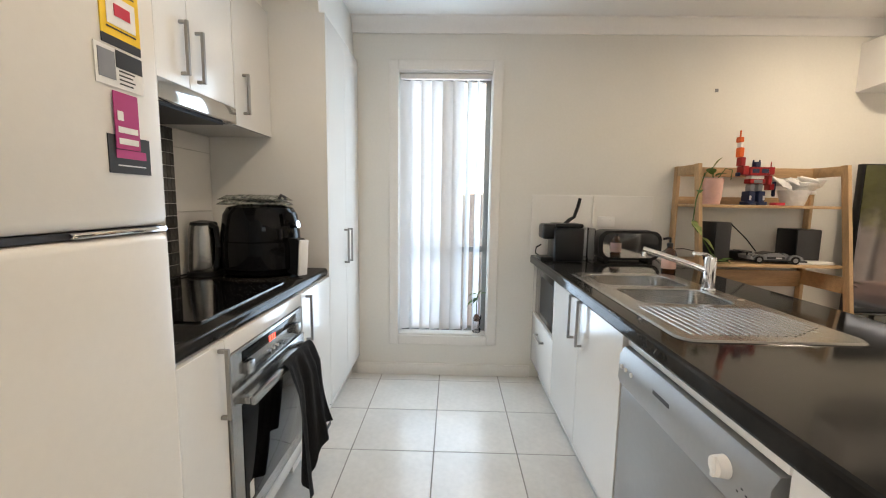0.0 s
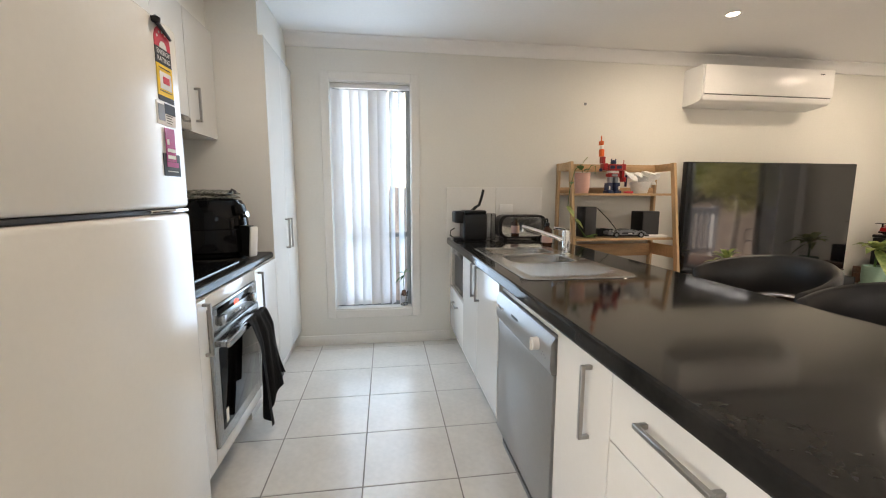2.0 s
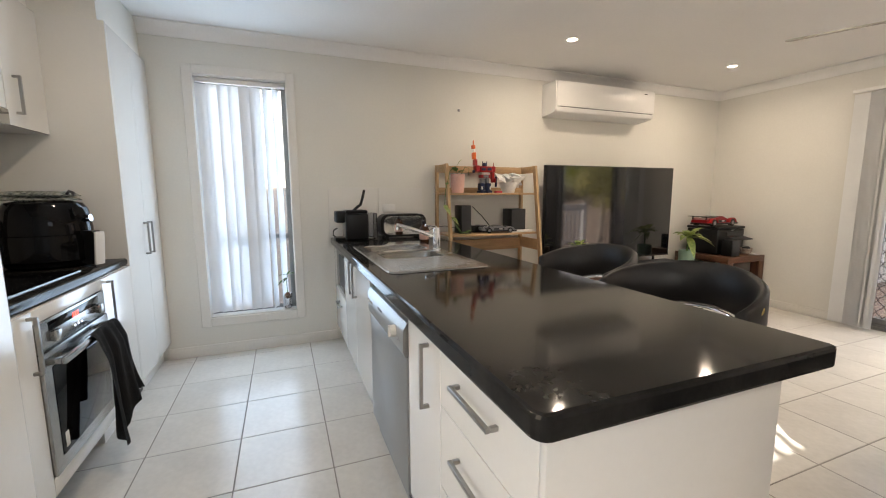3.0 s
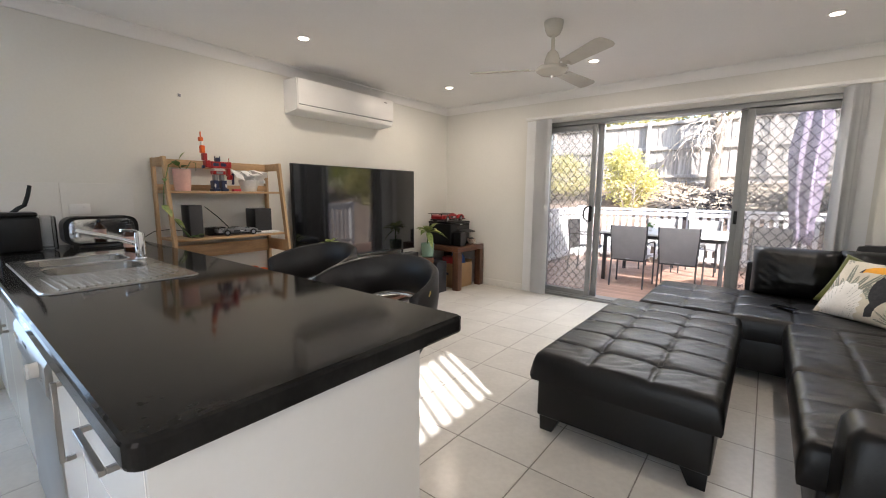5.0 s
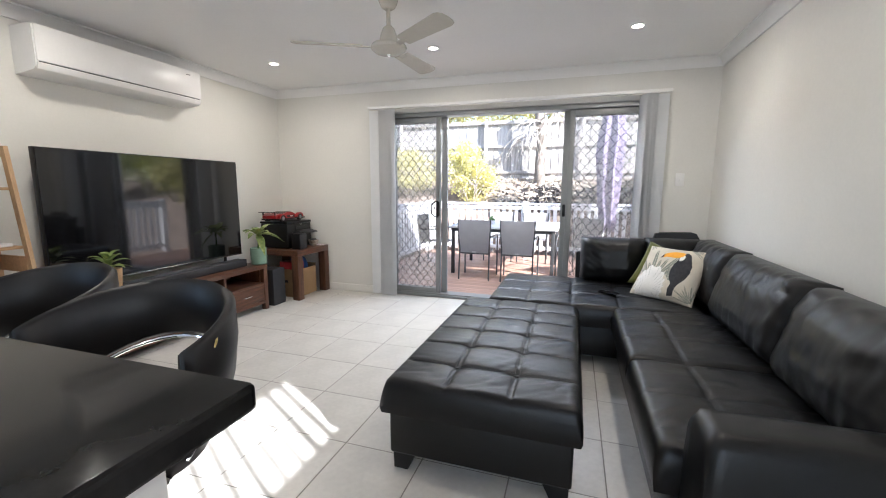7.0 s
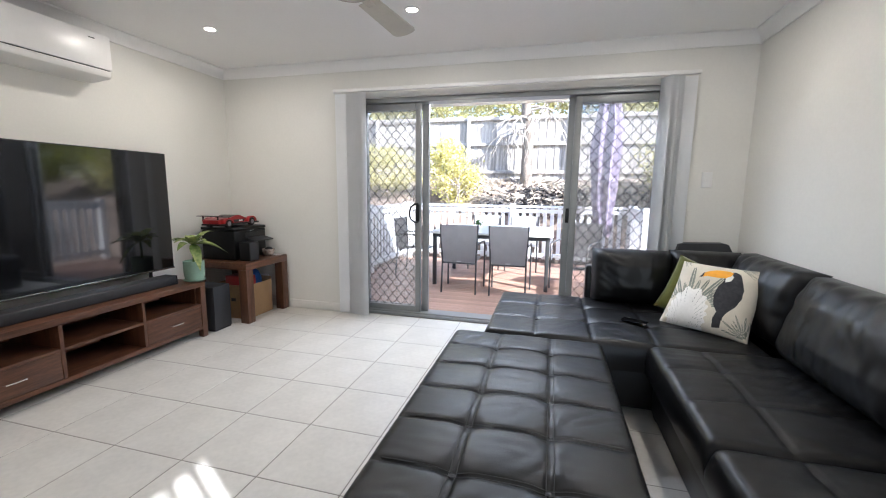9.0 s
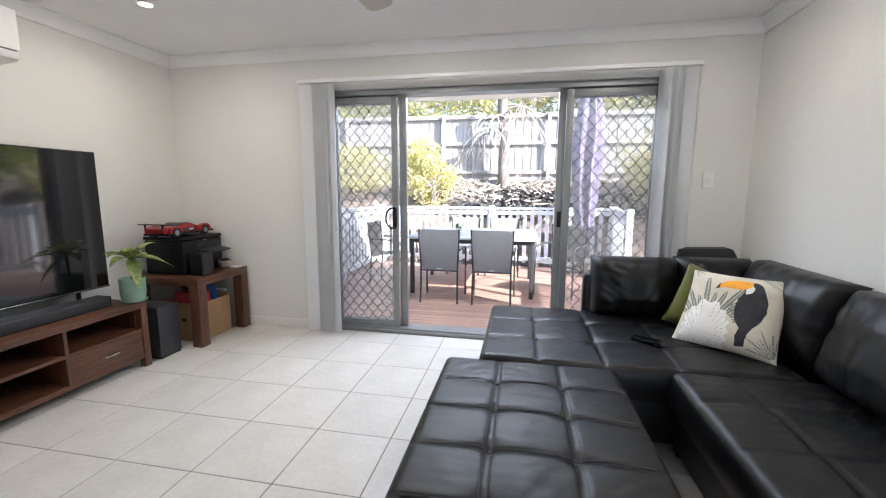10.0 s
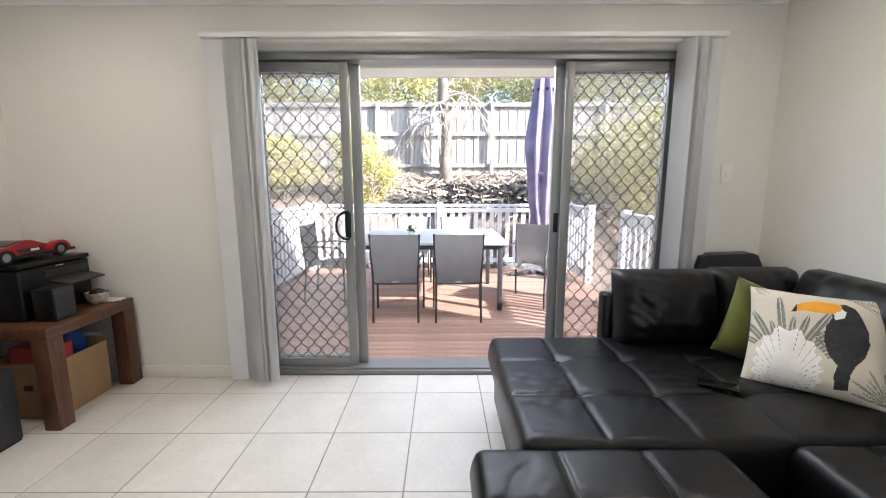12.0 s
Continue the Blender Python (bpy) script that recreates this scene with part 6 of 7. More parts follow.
def text_mesh(body, size, m, material, parent, name="lettering"):
    cu = bpy.data.curves.new(name, "FONT")
    cu.body, cu.size, cu.extrude, cu.align_x, cu.align_y = body, size, 0.0002, "CENTER", "CENTER"
    tmp = bpy.data.objects.new(name, cu)
    scene.collection.objects.link(tmp)
    me = bpy.data.meshes.new_from_object(tmp)
    bpy.data.objects.remove(tmp)
    me.transform(Matrix.Translation(-BASE[parent.name]) @ m)
    me.materials.clear()
    me.materials.append(material)
    ob = new(name, me)
    ob.parent = parent
    BASE[ob.name] = BASE[parent.name]
    return ob


# door stickers and magnets on the fridge
SH, SZ = 0.036, 0.030
EAST = Matrix(((0, 0, 1, 0), (1, 0, 0, 0), (0, 1, 0, 0), (0, 0, 0, 1)))      # writing that faces +x, reading towards +y


def on_fridge(y0, z0, y1, z1, lift=0.0015, base=0.0):
    return box(FX + base, y0 - SH, z0 - SZ, FX + base + lift, y1 - SH, z1 - SZ)


en = thing("energy_label", (FX, 0.56, 1.53), "yellow, red and black energy rating sticker on the fridge", "sticker")
part("yellow_field", on_fridge(0.523, 1.535, 0.597, 1.612), M_YELLOW, en)
part("black_band", on_fridge(0.523, 1.612, 0.597, 1.652), M_INK, en)
part("black_foot", on_fridge(0.523, 1.522, 0.597, 1.535), M_INK, en)
part("red_arch", prism([(0.523, 1.652)] + [(0.56 - 0.037 * math.cos(radians(a)), 1.665 + 0.040 * math.sin(radians(a))) for a in range(0, 181, 15)] + [(0.597, 1.652)], at(YZ, FX, -SH, -SZ), 0.0015), M_SCARLET, en)
part("white_dial", prism([(0.56 - 0.017 * math.cos(radians(a)), 1.652 + 0.018 * math.sin(radians(a))) for a in range(0, 181, 15)], at(YZ, FX + 0.0016, -SH, -SZ), 0.0008), M_PAPER, en)
for a in (30, 60, 90, 120):
    part("star", rod((FX + 0.001, 0.56 - SH - 0.028 * math.cos(radians(a)), 1.662 - SZ + 0.030 * math.sin(radians(a))), (FX + 0.0024, 0.56 - SH - 0.028 * math.cos(radians(a)), 1.662 - SZ + 0.030 * math.sin(radians(a))), 0.0032, n=8), M_PAPER, en)
part("white_field", on_fridge(0.534, 1.552, 0.588, 1.594, 0.0008, 0.0016), M_PAPER, en)
part("red_number", on_fridge(0.547, 1.566, 0.577, 1.583, 0.0008, 0.0026), M_SCARLET, en)
text_mesh("ENERGY", 0.0165, at(EAST, FX + 0.002, 0.56 - SH, 1.641 - SZ), M_PAPER, en)
text_mesh("RATING", 0.0165, at(EAST, FX + 0.002, 0.56 - SH, 1.624 - SZ), M_PAPER, en)
for z in (1.602, 1.546):
    part("print_line", on_fridge(0.532, z, 0.588, z + 0.002, 0.0006, 0.0016), M_INK, en)
qc = thing("warranty_sticker", (FX, 0.55, 1.49), "white and black information sticker on the fridge", "sticker")
part("card", on_fridge(0.508, 1.462, 0.597, 1.518), M_PAPER, qc)
part("grey_square", on_fridge(0.513, 1.472, 0.543, 1.512, 0.0008, 0.0016), M_GREYPL, qc)
part("black_panel", on_fridge(0.545, 1.492, 0.596, 1.517, 0.0008, 0.0016), M_INK, qc)
for i in range(4):
    part("print_line", on_fridge(0.55, 1.487 - 0.0062 * i, 0.58 - 0.004 * (i % 2), 1.489 - 0.0062 * i, 0.0006, 0.0016), M_INK, qc)
mg = thing("pink_magnet", (FX, 0.55, 1.41), "magenta card magnet on the fridge", "magnet")
part("card", on_fridge(0.533, 1.372, 0.580, 1.456, 0.0012, 0.0022), M_MAGENTA, mg)
part("white_square", on_fridge(0.538, 1.414, 0.549, 1.428, 0.0006, 0.0036), M_PAPER, mg)
for z in (1.396, 1.379):
    part("white_strip", on_fridge(0.538, z, 0.576, z + 0.009, 0.0006, 0.0036), M_PAPER, mg)
bk = thing("black_magnet", (FX, 0.56, 1.36), "black card magnet on the fridge", "magnet")
part("card", on_fridge(0.520, 1.335, 0.602, 1.392, 0.0016), M_INK, bk)
part("script_mark", on_fridge(0.533, 1.358, 0.592, 1.371, 0.0006, 0.0018), M_MAGENTA, bk)
part("print_line", on_fridge(0.535, 1.346, 0.590, 1.348, 0.0006, 0.0018), M_PAPER, bk)
op = thing("bottle_opener_magnet", (FX, 0.56, 1.715), "small dark figure-shaped magnet on the fridge", "magnet")
part("body", bm_tube(bmesh.new(), [(FX + 0.006, 0.489, 1.678), (FX + 0.006, 0.514, 1.670), (FX + 0.006, 0.556, 1.654)], 0.006, 8, 0.6), M_DGREY, op)
part("head", lathe([(0.0, -0.010), (0.010, -0.006), (0.011, 0.004), (0.0, 0.011)], 0, 0, 14), M_BLACKPL, op).location += Vector((FX + 0.007, 0.489, 1.680))

# on the cooking bench
kt = thing("kettle", (-0.93, 1.80, 0.9), "brushed steel kettle with a black handle on the bench", "kettle")
part("body", lathe([(0.075, 0.922), (0.078, 0.94), (0.070, 1.06), (0.062, 1.13), (0.058, 1.14)], -0.93, 1.80, 28), M_STEEL, kt)
part("base", lathe([(0.08, 0.9005), (0.08, 0.915), (0.074, 0.922)], -0.93, 1.80, 28), M_BLACKPL, kt)
part("lid", lathe([(0.060, 1.139), (0.056, 1.152), (0.02, 1.16), (0.0, 1.161)], -0.93, 1.80, 28), M_BLACKPL, kt)
part("handle", tube([(-0.875, 1.77, 1.145), (-0.845, 1.755, 1.13), (-0.835, 1.75, 1.04), (-0.85, 1.755, 0.95), (-0.87, 1.77, 0.935)], 0.013, 8), M_BLACKPL, kt)
part("spout", placed(box(-0.02, -0.018, -0.02, 0.02, 0.018, 0.012, bev=0.006), pose(-0.985, 1.83, 1.125, 0, 20, -28)), M_STEEL, kt)
part("power_cord", tube([(-0.99, 1.74, 0.908), (-1.0, 1.6, 0.906), (-0.96, 1.5, 0.906), (-1.0, 1.42, 0.906), (-1.015, 1.38, 0.95)], 0.004, 6), M_BLACKPL, kt)
af = thing("air_fryer", (-0.69, 1.86, 0.9), "large glossy black air fryer with a white-edged handle", "air fryer")
part("body", placed(lathe([(0.15, 0.0), (0.165, 0.012), (0.175, 0.09), (0.176, 0.2), (0.165, 0.29), (0.145, 0.325), (0.10, 0.335), (0.0, 0.336)], 0, 0, 40, 1.04, 0.94), pose(-0.68, 1.86, 0.9005)), M_BLACKGL, af)
bk2 = part("basket_front", placed(lathe([(0.168, 0.03), (0.181, 0.04), (0.1825, 0.13), (0.180, 0.165), (0.166, 0.17)], 0, 0, 40, 1.04, 0.94), pose(-0.675, 1.855, 0.9005)), M_BLACKGL, af)
part("basket_handle", placed(prism(rounded(-0.012, -0.085, 0.085, 0.085, 0.02)[:], at(XZ, 0, -0.02, 0), 0.04), pose(-0.51, 1.80, 1.0, 0, 0, -32)), M_BLACKPL, bk2)
part("handle_trim", placed(box(0.078, -0.024, -0.08, 0.092, 0.024, 0.09, bev=0.005), pose(-0.51, 1.80, 1.0, 0, 6, -32)), M_WHITEPL, bk2, "silvery white handle front")
part("control_screen", placed(box(-0.002, -0.045, -0.03, 0.004, 0.045, 0.03, bev=0.002), pose(-0.515, 1.80, 1.175, 0, -10, -20)), M_BLACKGL, af)
part("dial", placed(rod((0, 0, 0), (0.016, 0, 0), 0.018, n=20), pose(-0.50, 1.83, 1.145, 0, -10, -10)), M_CHROME, af)
M_MITT = mat("patterned_cotton", (0.07, 0.09, 0.07), 0.9, var=0.6, scale=70, col2=(0.42, 0.42, 0.37), bump=0.3)
mt = thing("oven_mitts", (-0.70, 1.86, 1.237), "folded patterned oven mitts on top of the air fryer", "oven mitts")
for k in range(2):
    part("mitt", placed(cushion(0.29 - 0.02 * k, 0.17, 0.022, 0.01, 0.004, wrinkle=0.004, res=0.02, seed=k), pose(-0.70, 1.86, 1.237 + 0.023 * k, 0, 0, 8 - 14 * k)), M_MITT, mt, smooth=80)
part("hanging_loop", tube([(-0.56, 1.80, 1.27), (-0.54, 1.77, 1.285), (-0.53, 1.79, 1.275), (-0.545, 1.83, 1.268)], 0.007, 6), M_DGREY, mt)

# on the island bench
cm = thing("coffee_machine", (0.96, 2.52, 0.9), "compact black capsule coffee machine with a raised lever", "coffee machine")
part("body", box(0.90, 2.42, 0.9005, 1.085, 2.62, 1.115, bev=0.018, seg=3), M_BLACKPL, cm)
part("brew_head", box(0.83, 2.45, 1.04, 0.93, 2.59, 1.135, bev=0.018, seg=3), M_BLACKPL, cm)
part("drip_tray", box(0.825, 2.455, 0.9005, 0.905, 2.585, 0.925, bev=0.004), M_BLACKPL, cm)
part("top_cover", box(0.905, 2.43, 1.112, 1.08, 2.61, 1.14, bev=0.012, seg=3), M_BLACKPL, cm)
part("lever", bm_tube(bmesh.new(), [(0.975, 2.51, 1.13), (1.01, 2.505, 1.165), (1.035, 2.505, 1.18), (1.055, 2.505, 1.24), (1.068, 2.505, 1.30)], 0.013, 8, 0.8), M_BLACKPL, cm)
part("water_tank", box(1.092, 2.44, 0.905, 1.158, 2.60, 1.115, bev=0.008), clear("tinted_plastic", (0.75, 0.76, 0.77), 0.05, 0.09), cm, "clear water tank")
part("cable", tube([(0.86, 2.62, 0.99), (0.83, 2.63, 0.97), (0.825, 2.63, 0.93), (0.86, 2.64, 0.907)], 0.005, 6), M_BLACKPL, cm)
tr = thing("toaster", (1.40, 2.53, 0.9), "long polished steel and black toaster", "toaster")
bm = prism(rounded(1.19, 0.915, 1.585, 1.10, 0.06, 6), at(XZ, 0, 2.47, 0), 0.14)
part("body", bm, M_BLACKPL, tr)
part("side_plate", prism(rounded(1.215, 0.93, 1.56, 1.085, 0.052, 6), at(XZ, 0, 2.462, 0), 0.01), M_CHROME, tr, "mirror-polished steel side")
for x in (1.23, 1.51):
    part("foot", box(x, 2.48, 0.9005, x + 0.03, 2.6, 0.916), M_BLACKPL, tr)
part("slot", box(1.24, 2.525, 1.096, 1.53, 2.555, 1.102), M_DGREY, tr)
sp3 = thing("soap_bottle", (1.44, 2.10, 0.9), "amber pump bottle with a pale label beside the sink", "bottle")
part("bottle", lathe([(0.034, 0.9005), (0.036, 0.905), (0.036, 1.0), (0.03, 1.02), (0.014, 1.035), (0.014, 1.045)], 1.44, 2.10), plain("amber_glass", (0.05, 0.018, 0.008), 0.1), sp3)
part("label", lathe([(0.0363, 0.925), (0.0368, 0.926), (0.0368, 0.99), (0.0363, 0.991)], 1.44, 2.10), plain("pale_label", (0.62, 0.40, 0.34), 0.6), sp3)
part("pump", bm_tube(rod((1.44, 2.10, 1.045), (1.44, 2.10, 1.085), 0.006), [(1.44, 2.10, 1.085), (1.435, 2.10, 1.09), (1.40, 2.095, 1.085)], 0.007, 8), M_BLACKPL, sp3)
part("collar", lathe([(0.016, 1.043), (0.016, 1.062), (0.007, 1.066)], 1.44, 2.10), M_BLACKPL, sp3)

# avocado seedling on the window sill
av = thing("seedling_glass", (0.45, YN + 0.055, WZ0 + 0.012), "avocado seedling growing in a small glass on the sill", "plant")
gl = part("glass", lathe([(0.022, 0.3075), (0.030, 0.312), (0.034, 0.40), (0.037, 0.43), (0.035, 0.43), (0.031, 0.40), (0.02, 0.315)], 0.45, YN + 0.055, 20), M_GLASS, av, "clear glass")
part("seed", lathe([(0.0, 0.385), (0.02, 0.395), (0.024, 0.415), (0.015, 0.44), (0.0, 0.447)], 0.45, YN + 0.055, 14), plain("brown_seed", (0.12, 0.055, 0.03), 0.6), av)
part("stem", tube([(0.45, YN + 0.055, 0.44), (0.447, YN + 0.05, 0.52), (0.455, YN + 0.045, 0.60)], 0.0035, 6), M_LEAF, av)
for dx, dz, l in ((0.9, 0.35, 0.09), (-0.8, -0.35, 0.10), (0.5, 0.8, 0.07), (-0.6, 0.15, 0.08), (-0.9, -0.8, 0.07)):
    leaf_part(av, (0.455, YN + 0.045, 0.595 if dz > -0.3 else 0.57), (dx, -0.35, dz), l, 0.034, M_LEAF)

# ladder shelf
ls = thing("ladder_shelf", (2.22, 2.5, 0), "pale oak ladder shelf leaning open against the wall", "shelf")
SXA, SXB = 1.765, 2.685
for x in (SXA, SXB - 0.022):
    bm = bm_prism(bmesh.new(), [(2.46, 1.525), (2.505, 1.525), (2.275, 0.0), (2.23, 0.0)], at(YZ, x, 0, 0), 0.022)
    part("front_leg", bm, M_OAKV, ls)
    part("back_leg", box(x, 2.69, 0, x + 0.022, 2.735, 1.525, bev=0.002), M_OAKV, ls)
    part("top_stay", box(x + 0.001, 2.50, 1.46, x + 0.021, 2.69, 1.522, bev=0.002), M_OAK, ls)
    part("side_stay", box(x + 0.001, 2.40, 0.74, x + 0.021, 2.69, 0.84, bev=0.002), M_OAK, ls)
part("shelf_board", box(SXA + 0.022, 2.462, 1.256, SXB - 0.022, 2.73, 1.274, bev=0.002), M_OAK, ls)
part("shelf_board", box(SXA + 0.022, 2.405, 0.893, SXB - 0.022, 2.73, 0.911, bev=0.002), M_OAK, ls)
part("shelf_board", box(SXA + 0.022, 2.33, 0.532, SXB - 0.022, 2.73, 0.55, bev=0.002), M_OAK, ls)
part("shelf_board", box(SXA + 0.022, 2.28, 0.14, SXB - 0.022, 2.73, 0.158, bev=0.002), M_OAK, ls)
part("back_rail", box(SXA + 0.022, 2.70, 1.46, SXB - 0.022, 2.716, 1.522, bev=0.002), M_OAK, ls)
part("back_rail", box(SXA + 0.022, 2.70, 1.276, SXB - 0.022, 2.716, 1.325, bev=0.002), M_OAK, ls)
part("back_rail", box(SXA + 0.022, 2.70, 0.72, SXB - 0.022, 2.716, 0.83, bev=0.002), M_OAK, ls)

pp = thing("trailing_pot_plant", (1.91, 2.55, 1.274), "trailing pothos in a ribbed pink ceramic pot", "plant")
part("pot", lathe([(0.052, 1.2745), (0.054, 1.30), (0.058, 1.312), (0.063, 1.44), (0.058, 1.44), (0.05, 1.42), (0.0, 1.42)], 1.915, 2.555, 28), M_PINK, pp)
VINE = [(1.90, 2.52, 1.43), (1.85, 2.46, 1.50), (1.79, 2.43, 1.46), (1.745, 2.42, 1.30), (1.735, 2.42, 1.15), (1.775, 2.40, 1.09), (1.83, 2.39, 1.0), (1.87, 2.38, 0.93)]
part("vine", tube(VINE, 0.0035, 6), M_LEAF, pp)
for (x, y, z), d, l in (((1.88, 2.50, 1.50), (0.5, -0.2, 0.9), 0.09), ((1.87, 2.49, 1.46), (-0.3, -0.3, 0.3), 0.075), ((1.90, 2.5, 1.45), (0.3, -0.5, 0.2), 0.07), ((1.735, 2.42, 1.17), (0.2, -0.4, -0.5), 0.10), ((1.79, 2.40, 1.07), (0.4, -0.4, -0.5), 0.095),
                        ((1.84, 2.39, 0.98), (0.5, -0.2, -0.6), 0.08), ((1.88, 2.38, 0.93), (0.8, -0.3, 0.0), 0.08), ((1.93, 2.42, 0.925), (0.8, -0.2, 0.3), 0.075), ((1.76, 2.42, 1.36), (-0.3, -0.6, -0.2), 0.05)):
    leaf_part(pp, (x, y, z), d, l, l * 0.75, M_LEAF if l < 0.09 else M_VAR, 0.15)
part("vine", tube([(1.94, 2.55, 1.43), (1.97, 2.52, 1.50), (2.0, 2.50, 1.49), (1.995, 2.50, 1.43)], 0.003, 6), M_LEAF, pp)

# toy robot: one plain shape
bm = bmesh.new()
RX, RY, RZ = 2.185, 2.56, 1.2745
# legs, hips, trunk and head, then the lowered arm with its weapon and the raised arm
parts_ = [(-0.058, -0.05, 0.0, -0.008, 0.04, 0.022, 1), (0.008, -0.05, 0.0, 0.058, 0.04, 0.022, 1), (-0.052, -0.035, 0.022, -0.010, 0.035, 0.088, 1), (0.010, -0.035, 0.022, 0.052, 0.035, 0.088, 1),
          (-0.048, -0.038, 0.030, -0.036, -0.034, 0.060, 3), (0.036, -0.038, 0.030, 0.048, -0.034, 0.060, 3), (-0.040, -0.024, 0.088, -0.010, 0.024, 0.135, 2), (0.010, -0.024, 0.088, 0.040, 0.024, 0.135, 2),
          (-0.048, -0.032, 0.135, 0.048, 0.030, 0.165, 0), (-0.026, -0.036, 0.138, 0.026, -0.031, 0.160, 2), (-0.040, -0.030, 0.165, 0.040, 0.028, 0.185, 3), (-0.060, -0.042, 0.185, 0.060, 0.034, 0.238, 0), (-0.050, -0.046, 0.200, -0.008, -0.041, 0.226, 1), (0.008, -0.046, 0.200, 0.050, -0.041, 0.226, 1),
          (-0.017, -0.020, 0.238, 0.017, 0.018, 0.272, 1), (-0.022, -0.006, 0.245, -0.017, 0.006, 0.285, 1), (0.017, -0.006, 0.245, 0.022, 0.006, 0.285, 1), (0.060, -0.034, 0.190, 0.098, 0.030, 0.240, 0), (0.088, -0.006, 0.24, 0.094, 0.0, 0.275, 0), (0.068, -0.022, 0.125, 0.094, 0.022, 0.190, 0),
          (0.070, -0.040, 0.095, 0.100, 0.012, 0.135, 0), (0.098, -0.034, 0.055, 0.114, -0.014, 0.150, 1), (-0.100, -0.034, 0.190, -0.062, 0.030, 0.245, 0), (-0.118, -0.015, 0.180, -0.100, 0.015, 0.205, 1), (-0.112, -0.024, 0.245, -0.082, 0.024, 0.300, 0),
          (-0.124, -0.020, 0.300, -0.094, 0.020, 0.360, 4), (-0.120, -0.014, 0.360, -0.102, 0.014, 0.392, 3), (-0.130, -0.020, 0.392, -0.102, 0.018, 0.425, 4), (-0.120, -0.006, 0.425, -0.111, 0.006, 0.468, 4)]
for x0, y0, z0, x1, y1, z1, mi in parts_:
    before = set(bm.faces)
    bm_box(bm, RX + x0, RY + y0, RZ + z0, RX + x1, RY + y1, RZ + z1, bev=0.004, seg=1)
    for f in set(bm.faces) - before:
        f.material_index = mi
rb = solid("toy_robot", bm, M_RED, "red and navy toy robot figure with one arm raised", "toy", base=(RX, RY, RZ))
for m_ in (M_BLUE, M_GREYPL, M_WHITEPL, M_ORANGE):
    rb.data.materials.append(m_)

bg = thing("bowl_of_packets", (2.43, 2.55, 1.2745), "white bowl stuffed with crumpled plastic packets", "bowl")
part("bowl", lathe([(0.055, 1.2745), (0.06, 1.28), (0.085, 1.37), (0.08, 1.37), (0.05, 1.29)], 2.43, 2.55, 10), M_BAG, bg)
rng = random.Random(9)
for k in range(9):
    m_ = pose(2.43 + rng.uniform(-0.11, 0.13), 2.55 + rng.uniform(-0.04, 0.04), 1.385 + rng.uniform(-0.01, 0.05), rng.uniform(20, 120), rng.uniform(-40, 40), rng.uniform(0, 180))
    part("packet", placed(cushion(rng.uniform(0.07, 0.12), 0.07, 0.02, 0.008, 0.004, wrinkle=0.012, res=0.012, seed=k), m_), M_BAG if k % 3 else M_PAPER, bg, smooth=50)
rt = thing("red_tin", (2.30, 2.50, 1.2745), "small dark red tin on the shelf", "tin")
part("tin", box(2.27, 2.48, 1.2745, 2.33, 2.53, 1.292, bev=0.003), M_SCARLET, rt)


def speaker(x0, y0, z0, x1, y1, z1, label):
    s = thing("speaker", ((x0 + x1) / 2, (y0 + y1) / 2, z0), label, "speaker")
    part("cabinet", box(x0, y0 + 0.008, z0, x1, y1, z1, bev=0.005), M_BLACKPL, s)
    part("grille", box(x0 + 0.004, y0, z0 + 0.004, x1 - 0.004, y0 + 0.007, z1 - 0.004, bev=0.003), M_DGREY, s, "black cloth grille")
    return s


speaker(1.915, 2.47, 0.9115, 2.015, 2.63, 1.165, "small black bookshelf speaker on the ladder shelf")
speaker(2.445, 2.50, 0.9115, 2.60, 2.67, 1.125, "square black speaker on the ladder shelf")


